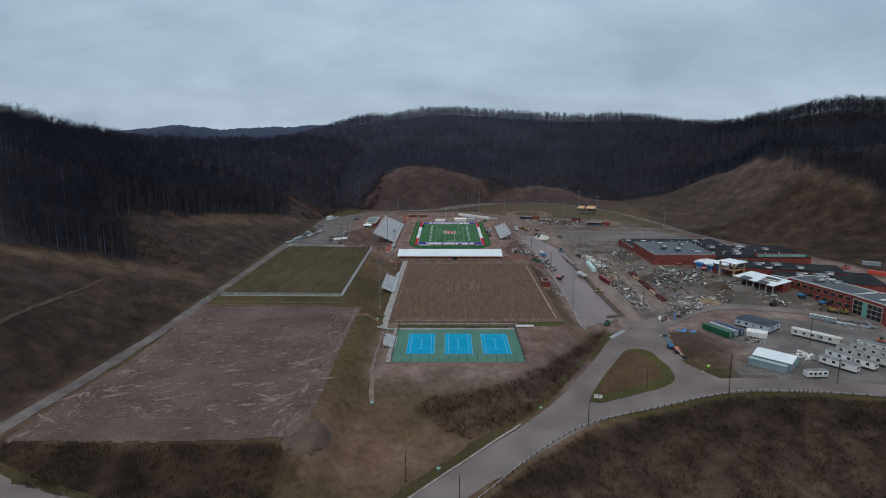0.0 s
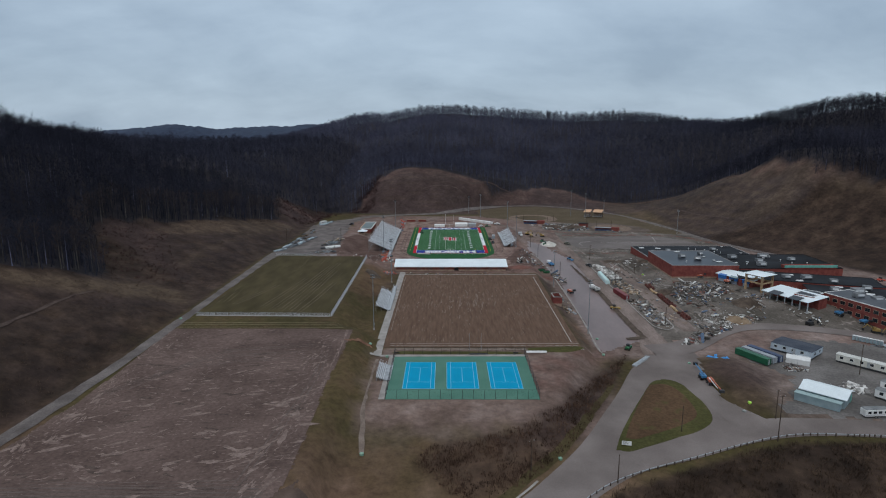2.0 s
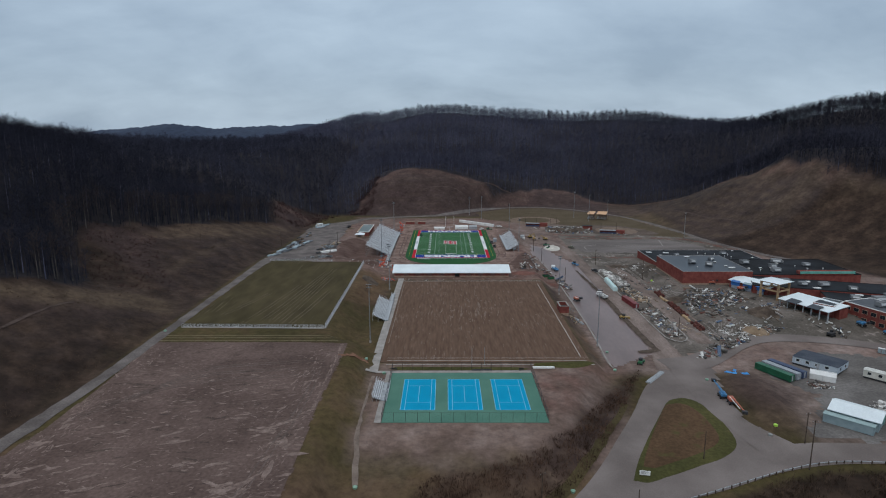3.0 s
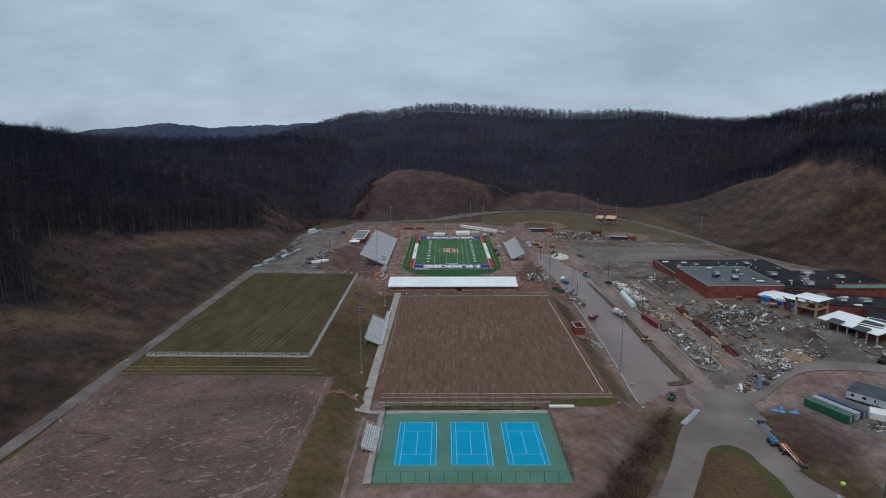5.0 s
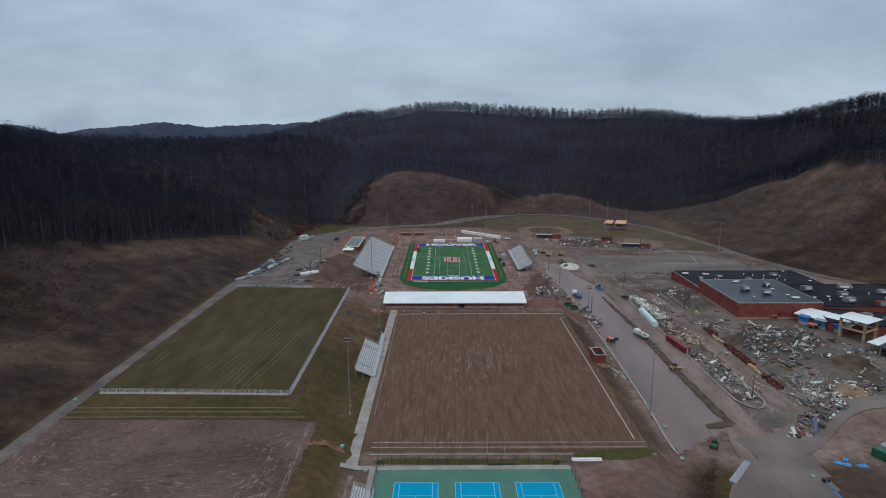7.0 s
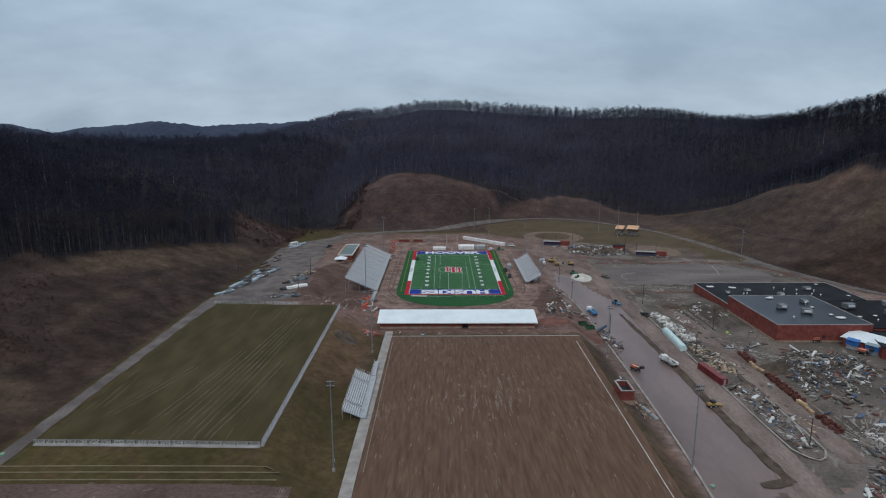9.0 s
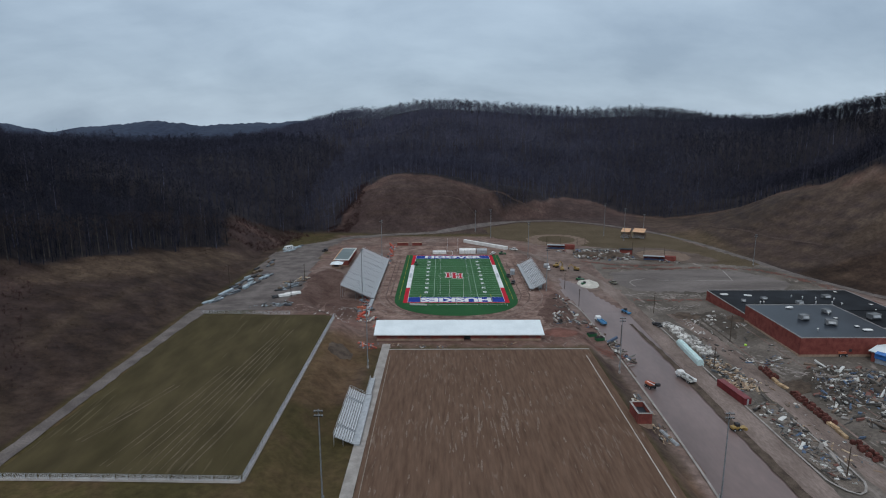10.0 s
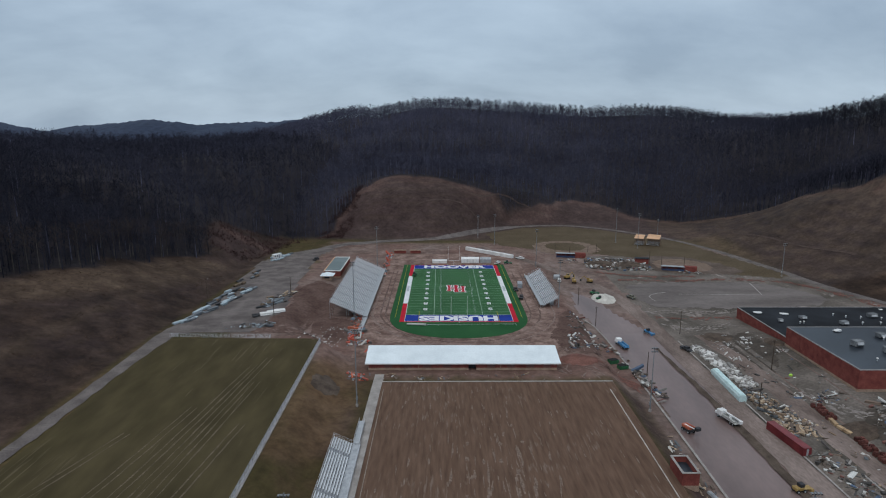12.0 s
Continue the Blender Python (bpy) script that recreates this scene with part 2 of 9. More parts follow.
def mat_ground():
    m = bpy.data.materials.new("winter_hillside")
    m.use_nodes = True
    n, l = m.node_tree.nodes, m.node_tree.links
    bsdf = n["Principled BSDF"]
    bsdf.inputs["Roughness"].default_value = 0.97
    bsdf.inputs["Specular IOR Level"].default_value = 0.15
    geo = n.new("ShaderNodeNewGeometry")

    def tex(scale, detail=5.0, rough=0.55):
        t = n.new("ShaderNodeTexNoise")
        t.inputs["Scale"].default_value, t.inputs["Detail"].default_value, t.inputs["Roughness"].default_value = scale, detail, rough
        l.new(geo.outputs["Position"], t.inputs["Vector"])
        return t.outputs["Fac"]

    def band(fac, *stops):
        r = n.new("ShaderNodeValToRGB")
        e = r.color_ramp.elements
        while len(e) < len(stops):
            e.new(0.5)
        for i, (p, c) in enumerate(stops):
            e[i].position, e[i].color = p, (*c, 1)
        l.new(fac, r.inputs[0])
        return r.outputs[0]

    def mix(fac, a, b):
        x = n.new("ShaderNodeMix")
        x.data_type = "RGBA"
        l.new(fac, x.inputs["Factor"])
        l.new(a, x.inputs["A"])
        l.new(b, x.inputs["B"])
        return x.outputs["Result"]

    broad, mid, fine = tex(0.012), tex(0.09, 8, 0.62), tex(0.42, 6, 0.7)
    # Litter is coloured darker and bluer for the shade beneath the trees.
    litter = band(mid, (0.3, (0.019, 0.017, 0.020)), (0.55, (0.029, 0.025, 0.029)), (0.75, (0.042, 0.036, 0.039)))
    grass = band(mid, (0.30, (0.056, 0.047, 0.016)), (0.48, (0.072, 0.057, 0.021)), (0.62, (0.086, 0.059, 0.027)), (0.8, (0.108, 0.068, 0.038)))
    rust = band(mid, (0.28, (0.086, 0.052, 0.028)), (0.5, (0.122, 0.075, 0.042)), (0.74, (0.160, 0.102, 0.062)))
    dirt = band(mid, (0.28, (0.105, 0.076, 0.064)), (0.5, (0.17, 0.128, 0.112)), (0.72, (0.245, 0.195, 0.178)))
    brush = band(mid, (0.3, (0.014, 0.009, 0.007)), (0.5, (0.033, 0.021, 0.015)), (0.7, (0.066, 0.042, 0.029)))
    meadow = band(mid, (0.28, (0.036, 0.024, 0.019)), (0.5, (0.072, 0.047, 0.036)), (0.74, (0.128, 0.090, 0.062)))
    clay = band(mid, (0.28, (0.105, 0.058, 0.047)), (0.5, (0.158, 0.094, 0.078)), (0.72, (0.225, 0.152, 0.13)))
    russet = band(mid, (0.28, (0.038, 0.025, 0.023)), (0.5, (0.057, 0.037, 0.035)), (0.74, (0.080, 0.053, 0.049)))
    straw = band(mid, (0.28, (0.064, 0.043, 0.029)), (0.5, (0.095, 0.066, 0.045)), (0.74, (0.130, 0.094, 0.066)))
    zone = n.new("ShaderNodeVertexColor")
    zone.layer_name = "zone"
    zone2 = n.new("ShaderNodeVertexColor")
    zone2.layer_name = "zone_slopes"
    sep2 = n.new("ShaderNodeSeparateColor")
    l.new(zone2.outputs["Color"], sep2.inputs[0])
    sep = n.new("ShaderNodeSeparateColor")
    l.new(zone.outputs["Color"], sep.inputs[0])
    col = mix(sep.outputs[0], litter, grass)
    col = mix(sep.outputs[1], col, dirt)
    col = mix(sep.outputs[2], col, brush)
    col = mix(zone.outputs["Alpha"], col, meadow)
    col = mix(sep2.outputs[0], col, russet)
    col = mix(sep2.outputs[1], col, straw)
    col = mix(zone2.outputs["Alpha"], col, rust)
    col = mix(sep2.outputs[2], col, clay)
    r = n.new("ShaderNodeMapRange")
    r.inputs["From Min"].default_value, r.inputs["From Max"].default_value = 0.3, 0.7
    r.inputs["To Min"].default_value, r.inputs["To Max"].default_value = 0.68, 1.32
    l.new(fine, r.inputs["Value"])
    r3 = n.new("ShaderNodeMapRange")
    r3.inputs["From Min"].default_value, r3.inputs["From Max"].default_value = 0.3, 0.7
    r3.inputs["To Min"].default_value, r3.inputs["To Max"].default_value = 0.75, 1.25
    l.new(broad, r3.inputs["Value"])
    mu = n.new("ShaderNodeMath")
    mu.operation = "MULTIPLY"
    l.new(r.outputs[0], mu.inputs[0])
    l.new(r3.outputs[0], mu.inputs[1])
    s = n.new("ShaderNodeVectorMath")
    s.operation = "SCALE"
    l.new(col, s.inputs[0])
    l.new(mu.outputs[0], s.inputs["Scale"])
    l.new(s.outputs[0], bsdf.inputs["Base Color"])
    bp = n.new("ShaderNodeBump")
    bp.inputs["Strength"].default_value, bp.inputs["Distance"].default_value = 0.5, 0.4
    l.new(fine, bp.inputs["Height"])
    l.new(bp.outputs[0], bsdf.inputs["Normal"])
    return m


GROUND = mat_ground()


def streaky(name, base_d, base_l, pale, amount, stretch, patch=0.05, warp=0.0, drawn=None):
    """Earth or turf with pale, drawn-out scrapes over it."""
    m = surf(name, base_d, base_l, 0.5 if drawn else 0.06, 0.97, 0.3, 1.1, grain=0.22, stretch=drawn)
    n, l = m.node_tree.nodes, m.node_tree.links
    bsdf = n["Principled BSDF"]
    old = bsdf.inputs["Base Color"].links[0].from_socket
    geo = n.new("ShaderNodeNewGeometry")
    mp = n.new("ShaderNodeMapping")
    mp.inputs["Scale"].default_value = stretch
    l.new(geo.outputs["Position"], mp.inputs["Vector"])
    t = n.new("ShaderNodeTexNoise")
    t.inputs["Scale"].default_value, t.inputs["Detail"].default_value, t.inputs["Distortion"].default_value = 1.0, 4.0, warp
    l.new(mp.outputs[0], t.inputs["Vector"])
    p = n.new("ShaderNodeTexNoise")
    p.inputs["Scale"].default_value, p.inputs["Detail"].default_value = patch, 3.0
    l.new(geo.outputs["Position"], p.inputs["Vector"])
    add = n.new("ShaderNodeMath")
    add.operation = "MULTIPLY_ADD"
    add.inputs[1].default_value = 0.55
    l.new(p.outputs["Fac"], add.inputs[0])
    l.new(t.outputs["Fac"], add.inputs[2])
    r = n.new("ShaderNodeMapRange")
    r.inputs["From Min"].default_value, r.inputs["From Max"].default_value = amount, amount + 0.14
    l.new(add.outputs[0], r.inputs["Value"])
    x = n.new("ShaderNodeMix")
    x.data_type = "RGBA"
    l.new(r.outputs[0], x.inputs["Factor"])
    l.new(old, x.inputs["A"])
    x.inputs["B"].default_value = (*pale, 1)
    l.new(x.outputs["Result"], bsdf.inputs["Base Color"])
    return m


SOCCER = streaky("bare_practice_soil", (0.110, 0.067, 0.047), (0.128, 0.080, 0.057), (0.172, 0.124, 0.098), 0.885, (1.3, 0.17, 1), 0.045, 0.3, (0.9, 0.10, 1))
DIRTFIELD = streaky("graded_pink_soil", (0.088, 0.060, 0.052), (0.138, 0.096, 0.084), (0.195, 0.144, 0.126), 0.91, (0.30, 0.95, 1), 0.028, 1.0)
GRASSFIELD = streaky("thin_olive_turf", (0.057, 0.046, 0.022), (0.069, 0.055, 0.028), (0.105, 0.084, 0.052), 0.93, (1.1, 0.06, 1), 0.03, 0.0, (0.16, 0.05, 1))
MUD = streaky("trampled_site_mud", (0.080, 0.070, 0.059), (0.168, 0.144, 0.128), (0.27, 0.232, 0.212), 0.90, (0.25, 0.12, 1), 0.05, 1.0)


# ---- shape of the land ----
def sm(a, b, v):
    t = np.clip((v - a) / (b - a), 0, 1)
    return t * t * (3 - 2 * t)


def wave(x, y, size, seed):
    """Smooth rolling values between about -1 and 1."""
    rs = np.random.RandomState(seed)
    out = 0
    for k in range(7):
        a, p, f = rs.rand() * 6.28, rs.rand() * 6.28, (0.7 + 0.9 * rs.rand()) / size * 6.28
        out = out + np.sin((x * math.cos(a) + y * math.sin(a)) * f + p)
    return out / 3.2


GUARD_X = [-70, -20, 7, 24, 43, 69, 89, 104, 120, 151, 260]
GUARD_Y = [-440, -395, -366, -345, -328, -316.5, -308.5, -304.5, -304.5, -308.5, -332]


def height(x, y):
    x, y = np.asarray(x, float), np.asarray(y, float)
    left = np.interp(y, [-520, -400, -366, -357, -354, -235, -95, -30, 60, 200], [-14, -6, -3, 2.2, 2.8, 5.2, 5.5, 3.0, 1.0, 1])
    mid = np.interp(y, [-520, -400, -350, -300, -291, -248, -244, 0, 110, 220], [-16, -9.5, -7, -1.3, -0.7, -0.7, 0, 0, 0, 1])
    right = np.interp(y, [-520, -400, -310, -290, -250, -220, -60, 40, 300], [-14, -9, -6.8, -5.7, -4.8, -4, -4, -0.6, 2])
    s = 24 * sm(-105, -62, y)
    k = 10 * sm(-226, -236, y)
    z = left + (mid - left) * sm(-52 - s + 1.25 * k, -40.5 - s + k, x)
    a = np.interp(y, [-330, -300, -262, -246, -120, -60], [5, 24, 42, 51.5, 51.5, 52])
    z = z + (right - z) * sm(a, a + np.interp(y, [-300, -240], [17, 6]), x)
    # the school stands a little higher than its parking lot
    z = z + 4 * sm(114, 129, x) * sm(-204, -180, y) * sm(-30, -90, y)
    # a low mound between the link road and the cabins
    z = z + 3.0 * np.exp(-((np.abs(x - 104 - 0.1 * (y + 268)) / 7.5) ** 2.5 + (np.abs(y + 266) / 20.0) ** 2.5))
    # the bank below the guard rail
    g = np.interp(x, GUARD_X, GUARD_Y)
    z = z - 13 * sm(2, 75, g - y) * sm(-60, 30, x)
    # western hillside, rising from the gravel road
    d = np.maximum(np.interp(y, [-420, -340, -280], [-152, -137, -126]) - x + 3 * wave(x, y, 90, 3), 0)
    top = np.interp(y, [-500, -150, -40, 60, 170, 420, 700, 1200], [158, 158, 100, 78, 68, 32, 24, 26])
    rise = np.minimum(d * 0.50, 42) + np.maximum(d - 84, 0) * 0.48
    rise = top * (1 - np.exp(-rise / top * 1.35)) * (1 - 0.35 * sm(420, 900, d))
    # spurs and gullies: how steeply the foot of the hill climbs
    steep = np.interp(y, [-420, -300, -250, -236, -214, -198, -184, -168, -140, -80, -20, 14, 34, 60, 82, 110, 140], [1, 0.86, 0.80, 0.76, 0.62, 0.48, 0.42, 0.44, 0.50, 0.62, 0.66, 0.60, 0.62, 0.98, 1.12, 1.0, 1.0])
    rise = rise * (steep + (1 - steep) * sm(58, 150, d))
    z = z + rise * (1 + 0.05 * wave(x, y, 120, 5)) + sm(20, 90, d) * 1.6 * wave(x, y, 46, 6)
    # long northern ridge
    foot = np.interp(x, [-260, -120, 0, 60, 100, 200, 320], [150, 150, 178, 206, 216, 236, 205])
    crest = np.interp(x, [-600, -330, -223, -162, -102, -41, 19, 140, 262, 358, 431, 504, 565, 700], [14, 22, 62, 84, 103, 115, 114, 104, 97, 101, 96, 82, 74, 70])
    u = np.clip((y - foot) / (800 - foot), 0, 2.2)
    ridge = crest * (np.where(u < 1, u ** 0.85, 1) - 0.55 * sm(1.03, 1.7, u)) * (1 + 0.06 * sm(0.1, 0.4, u) * (1 - sm(0.8, 1.0, u)) * wave(x, y, 170, 8))
    z = np.maximum(z, 0.0 * z - 99) + ridge * sm(-560, -260, x + 0 * y)
    # bare cut hill behind the stadium
    dome = sum(np.interp(x + o, [-128, -92, -72, -52, -20, 14, 46, 80, 120], [0, 0.42, 0.80, 0.97, 1.0, 0.80, 0.46, 0.20, 0]) for o in (-9, 0, 9)) / 3
    b = dome * np.exp(-((y - 212) / 56.0) ** 2) * 29.5
    b2 = np.exp(-(((x - 62) / 45.0) ** 2 + ((y - 235) / 40.0) ** 2)) * 9
    back = np.interp(x, [-100, -4, 26, 60, 98, 150], [134, 142, 168, 197, 206, 206])
    z = z + (b + b2) * sm(0, 34, y - back)
    # eastern spur, bare below and wooded above
    foot_e = np.interp(y, [-300, -130, -60, -20, 20, 58, 100, 136, 158, 200, 260], [300, 268, 240, 222, 208, 200, 189, 180, 182, 192, 204])
    swell = np.interp(y, [-300, -130, -60, -15, 10, 45, 80, 102, 120, 146, 160, 175, 200, 240, 300], [0.02, 0.24, 0.54, 0.82, 0.96, 1.02, 0.95, 0.88, 0.76, 0.60, 0.54, 0.47, 0.36, 0.18, 0])
    climb = np.maximum(x - foot_e, 0)
    climb = 0.3 * climb + 0.0034 * climb ** 2
    spur = swell * climb / (1 + (climb / 72) ** 6) ** (1 / 6) * (1 - 0.5 * sm(390, 520, x))
    far = 82 * np.exp(-(((x - 545) / 175.0) ** 2 + ((y - 320) / 190.0) ** 2))
    z = np.maximum(z + spur * (1 + 0.06 * wave(x, y, 70, 11)), z + far * sm(300, 430, x + 0.4 * (y - 120)))
    east = sm(420, 900, x) * 30 * sm(-500, 0, y)
    z = z + east
    # everything settles to broad country far away
    r = np.hypot(x, y + 100)
    z = z * (1 - sm(1400, 2200, r)) + sm(1400, 2200, r) * (18 + 12 * wave(x, y, 500, 13))
    return z


def gz(x, y):
    return float(height(x, y))


WEST_Y = [-560, -420, -330, -300, -266, -242, -230, -213, -192, -184, -172, -150, -118, -97, -70, -46, 0, 22, 40, 50, 66, 82, 96, 105, 150]
WEST_X = [-170, -185, -215, -212, -205, -197, -181, -169, -165, -167, -186, -198, -202, -192, -186, -171, -166, -156, -143, -149, -157, -152, -151, -143, -122]
NORTH_X = [-160, -120, -100, -92, -76, -50, 0, 28, 44, 68, 88, 104, 120, 140, 154, 166, 200, 230, 254, 266, 274, 276, 280, 286, 294, 300, 306, 317, 323, 332, 345, 352]
NORTH_Y = [128, 138, 142, 160, 202, 214, 212, 208, 207, 214, 225, 250, 264, 262, 246, 238, 214, 200, 190, 178, 167, 140, 110, 80, 60, 30, 8, -4, -20, -40, -120, -300]
EAST_Y = [-300, -120, -40, -20, -4, 8, 19, 36, 60, 80, 110, 140, 167]
EAST_X = [352, 345, 332, 323, 317, 306, 300, 300, 294, 286, 280, 276, 274]


def wood(x, y):
    """How far inside the woods a place lies (above 0: among trees)."""
    x, y = np.asarray(x, float), np.asarray(y, float)
    w = np.interp(y, WEST_Y, WEST_X) - x
    w = np.where(y > 150, -125 - x, w)
    n = y - np.interp(x, NORTH_X, NORTH_Y)
    n = np.where(x < -160, -99, n)
    e = np.where(y < 167, x - np.interp(y, EAST_Y, EAST_X), -99)
    return np.maximum(np.maximum(w, n), e) + 4 * wave(x, y, 30, 21)


# ---- mesh helpers ----
def part(name, bm, material, parent=None, label=""):
    me = bpy.data.meshes.new(name)
    bm.to_mesh(me)
    bm.free()
    me.materials.append(material)
    ob = new(name, me)
    if parent is not None:
        ob.parent = parent
    if label:
        tagged(ob, label)
    return ob


def thing(name, label, category, at=(0, 0, 0), turn=0.0, group="", kind=""):
    ob = new(name)
    ob.empty_display_size = 0.5
    ob.matrix_basis = pose(at[0], at[1], at[2], 0, 0, turn)
    return tagged(ob, label, category, group, kind)


def box(bm, x0, x1, y0, y1, z0, z1, bevel=0.0):
    vs = [bm.verts.new(p) for p in ((x0, y0, z0), (x1, y0, z0), (x1, y1, z0), (x0, y1, z0), (x0, y0, z1), (x1, y0, z1), (x1, y1, z1), (x0, y1, z1))]
    fs = [bm.faces.new([vs[i] for i in f]) for f in ((3, 2, 1, 0), (4, 5, 6, 7), (0, 1, 5, 4), (1, 2, 6, 5), (2, 3, 7, 6), (3, 0, 4, 7))]
    if bevel:
        es = list({e for f in fs for e in f.edges})
        bmesh.ops.bevel(bm, geom=es, offset=bevel, segments=1, affect="EDGES")
    return bm


def rod(bm, p, q, r0, r1=None, n=8, cap=True):
    p, q = Vector(p), Vector(q)
    r1 = r0 if r1 is None else r1
    d = (q - p).normalized()
    a = d.orthogonal().normalized()
    b = d.cross(a)
    rings = []
    for c, r in ((p, r0), (q, r1)):
        rings.append([bm.verts.new(c + a * (r * math.cos(6.28319 * i / n)) + b * (r * math.sin(6.28319 * i / n))) for i in range(n)])
    for i in range(n):
        bm.faces.new((rings[0][i], rings[0][(i + 1) % n], rings[1][(i + 1) % n], rings[1][i]))
    if cap:
        bm.faces.new(rings[0][::-1])
        bm.faces.new(rings[1])
    return bm


def prism(bm, pts, z0, z1):
    lo = [bm.verts.new((x, y, z0)) for x, y in pts]
    hi = [bm.verts.new((x, y, z1)) for x, y in pts]
    bm.faces.new(lo[::-1])
    bm.faces.new(hi)
    k = len(pts)
    for i in range(k):
        bm.faces.new((lo[i], lo[(i + 1) % k], hi[(i + 1) % k], hi[i]))
    return bm


def extrude_x(bm, prof, x0, x1):
    """A profile in (y, z) drawn out along x."""
    a = [bm.verts.new((x0, y, z)) for y, z in prof]
    b = [bm.verts.new((x1, y, z)) for y, z in prof]
    k = len(prof)
    bm.faces.new(a[::-1])
    bm.faces.new(b)
    for i in range(k):
        bm.faces.new((a[i], a[(i + 1) % k], b[(i + 1) % k], b[i]))
    bmesh.ops.recalc_face_normals(bm, faces=bm.faces[:])
    return bm


def B():
    return bmesh.new()


def smooth_line(pts, step=4.0):
    """Points every few metres along a smooth curve through the given ones."""
    p = np.array(pts, float)
    p = np.vstack([2 * p[0] - p[1], p, 2 * p[-1] - p[-2]])
    out = []
    for i in range(1, len(p) - 2):
        k = max(2, int(np.linalg.norm(p[i + 1] - p[i]) / step))
        for t in np.arange(k) / k:
            a, b, c, d = p[i - 1], p[i], p[i + 1], p[i + 2]
            out.append(0.5 * (2 * b + (c - a) * t + (2 * a - 5 * b + 4 * c - d) * t * t + (3 * b - a - 3 * c + d) * t ** 3))
    out.append(p[-2])
    return np.array(out)


def sheet(name, xs, ys, material, lift=0.06, keep=None, label="", category="", parent=None, kind="structure"):
    """A skin that follows the ground over a grid of places."""
    X, Y = np.meshgrid(xs, ys)
    Z = height(X, Y) + lift
    nx, ny = len(xs), len(ys)
    idx = np.arange(nx * ny).reshape(ny, nx)
    q = np.stack([idx[:-1, :-1], idx[:-1, 1:], idx[1:, 1:], idx[1:, :-1]], -1).reshape(-1, 4)
    if keep is not None:
        cx, cy = (X[:-1, :-1] + X[1:, 1:]) / 2, (Y[:-1, :-1] + Y[1:, 1:]) / 2
        q = q[keep(cx, cy).reshape(-1)]
    me = bpy.data.meshes.new(name)
    me.from_pydata(np.stack([X, Y, Z], -1).reshape(-1, 3).tolist(), [], q.tolist())
    me.materials.append(material)
    ob = new(name, me)
    if parent is not None:
        ob.parent = parent
        return tagged(ob, label)
    return tagged(ob, label, category, kind=kind)


def ribbon(name, pts, widths, material, lift=0.1, label="", category="road", across=5, kind="structure", ragged=0.0):
    """A road or path laid over the ground along a curve."""
    line = smooth_line(pts)
    w = np.interp(np.linspace(0, 1, len(line)), np.linspace(0, 1, len(widths)), widths)
    d = np.gradient(line, axis=0)
    d /= np.linalg.norm(d, axis=1)[:, None]
    nrm = np.stack([-d[:, 1], d[:, 0]], 1)
    k = np.linspace(-0.5, 0.5, across)
    rs = np.random.RandomState(len(line) + 7)
    P = line[:, None, :] + nrm[:, None, :] * (k[None, :, None] * w[:, None, None])
    if ragged:
        for side in (0, -1):
            P[:, side] += nrm * (rs.rand(len(line), 1) - 0.5) * ragged
    Z = height(P[..., 0], P[..., 1]) + lift
    V = np.concatenate([P, Z[..., None]], -1).reshape(-1, 3)
    idx = np.arange(len(line) * across).reshape(-1, across)
    q = np.stack([idx[:-1, :-1], idx[1:, :-1], idx[1:, 1:], idx[:-1, 1:]], -1).reshape(-1, 4)
    me = bpy.data.meshes.new(name)
    me.from_pydata(V.tolist(), [], q[:, ::-1].tolist())
    me.materials.append(material)
    return tagged(new(name, me), label, category, kind=kind)


def inside(poly):
    px, py = np.array(poly, float).T

    def test(x, y):
        c = np.zeros(np.shape(x), bool)
        j = len(px) - 1
        for i in range(len(px)):
            cut = ((py[i] > y) != (py[j] > y)) & (x < (px[j] - px[i]) * (y - py[i]) / (py[j] - py[i] + 1e-9) + px[i])
            c ^= cut
            j = i
        return c
    return test


# ---- the ground, one sheet to the horizon ----
def spaced(lo, hi, step, far_lo, far_hi, grow=1.13):
    v = list(np.arange(lo, hi + step / 2, step))
    s = step
    while v[0] > far_lo:
        s *= grow
        v.insert(0, v[0] - s)
    s = step
    while v[-1] < far_hi:
        s *= grow
        v.append(v[-1] + s)
    return np.array(v)


# the scrub bank between the tennis courts and the road
BANK = [(72, -238), (64, -254), (49.5, -283), (34, -308), (19.5, -326), (6, -339), (-3, -334), (-12, -322), (-8, -315), (5, -312), (20, -305), (33, -292), (48, -268), (64, -247)]


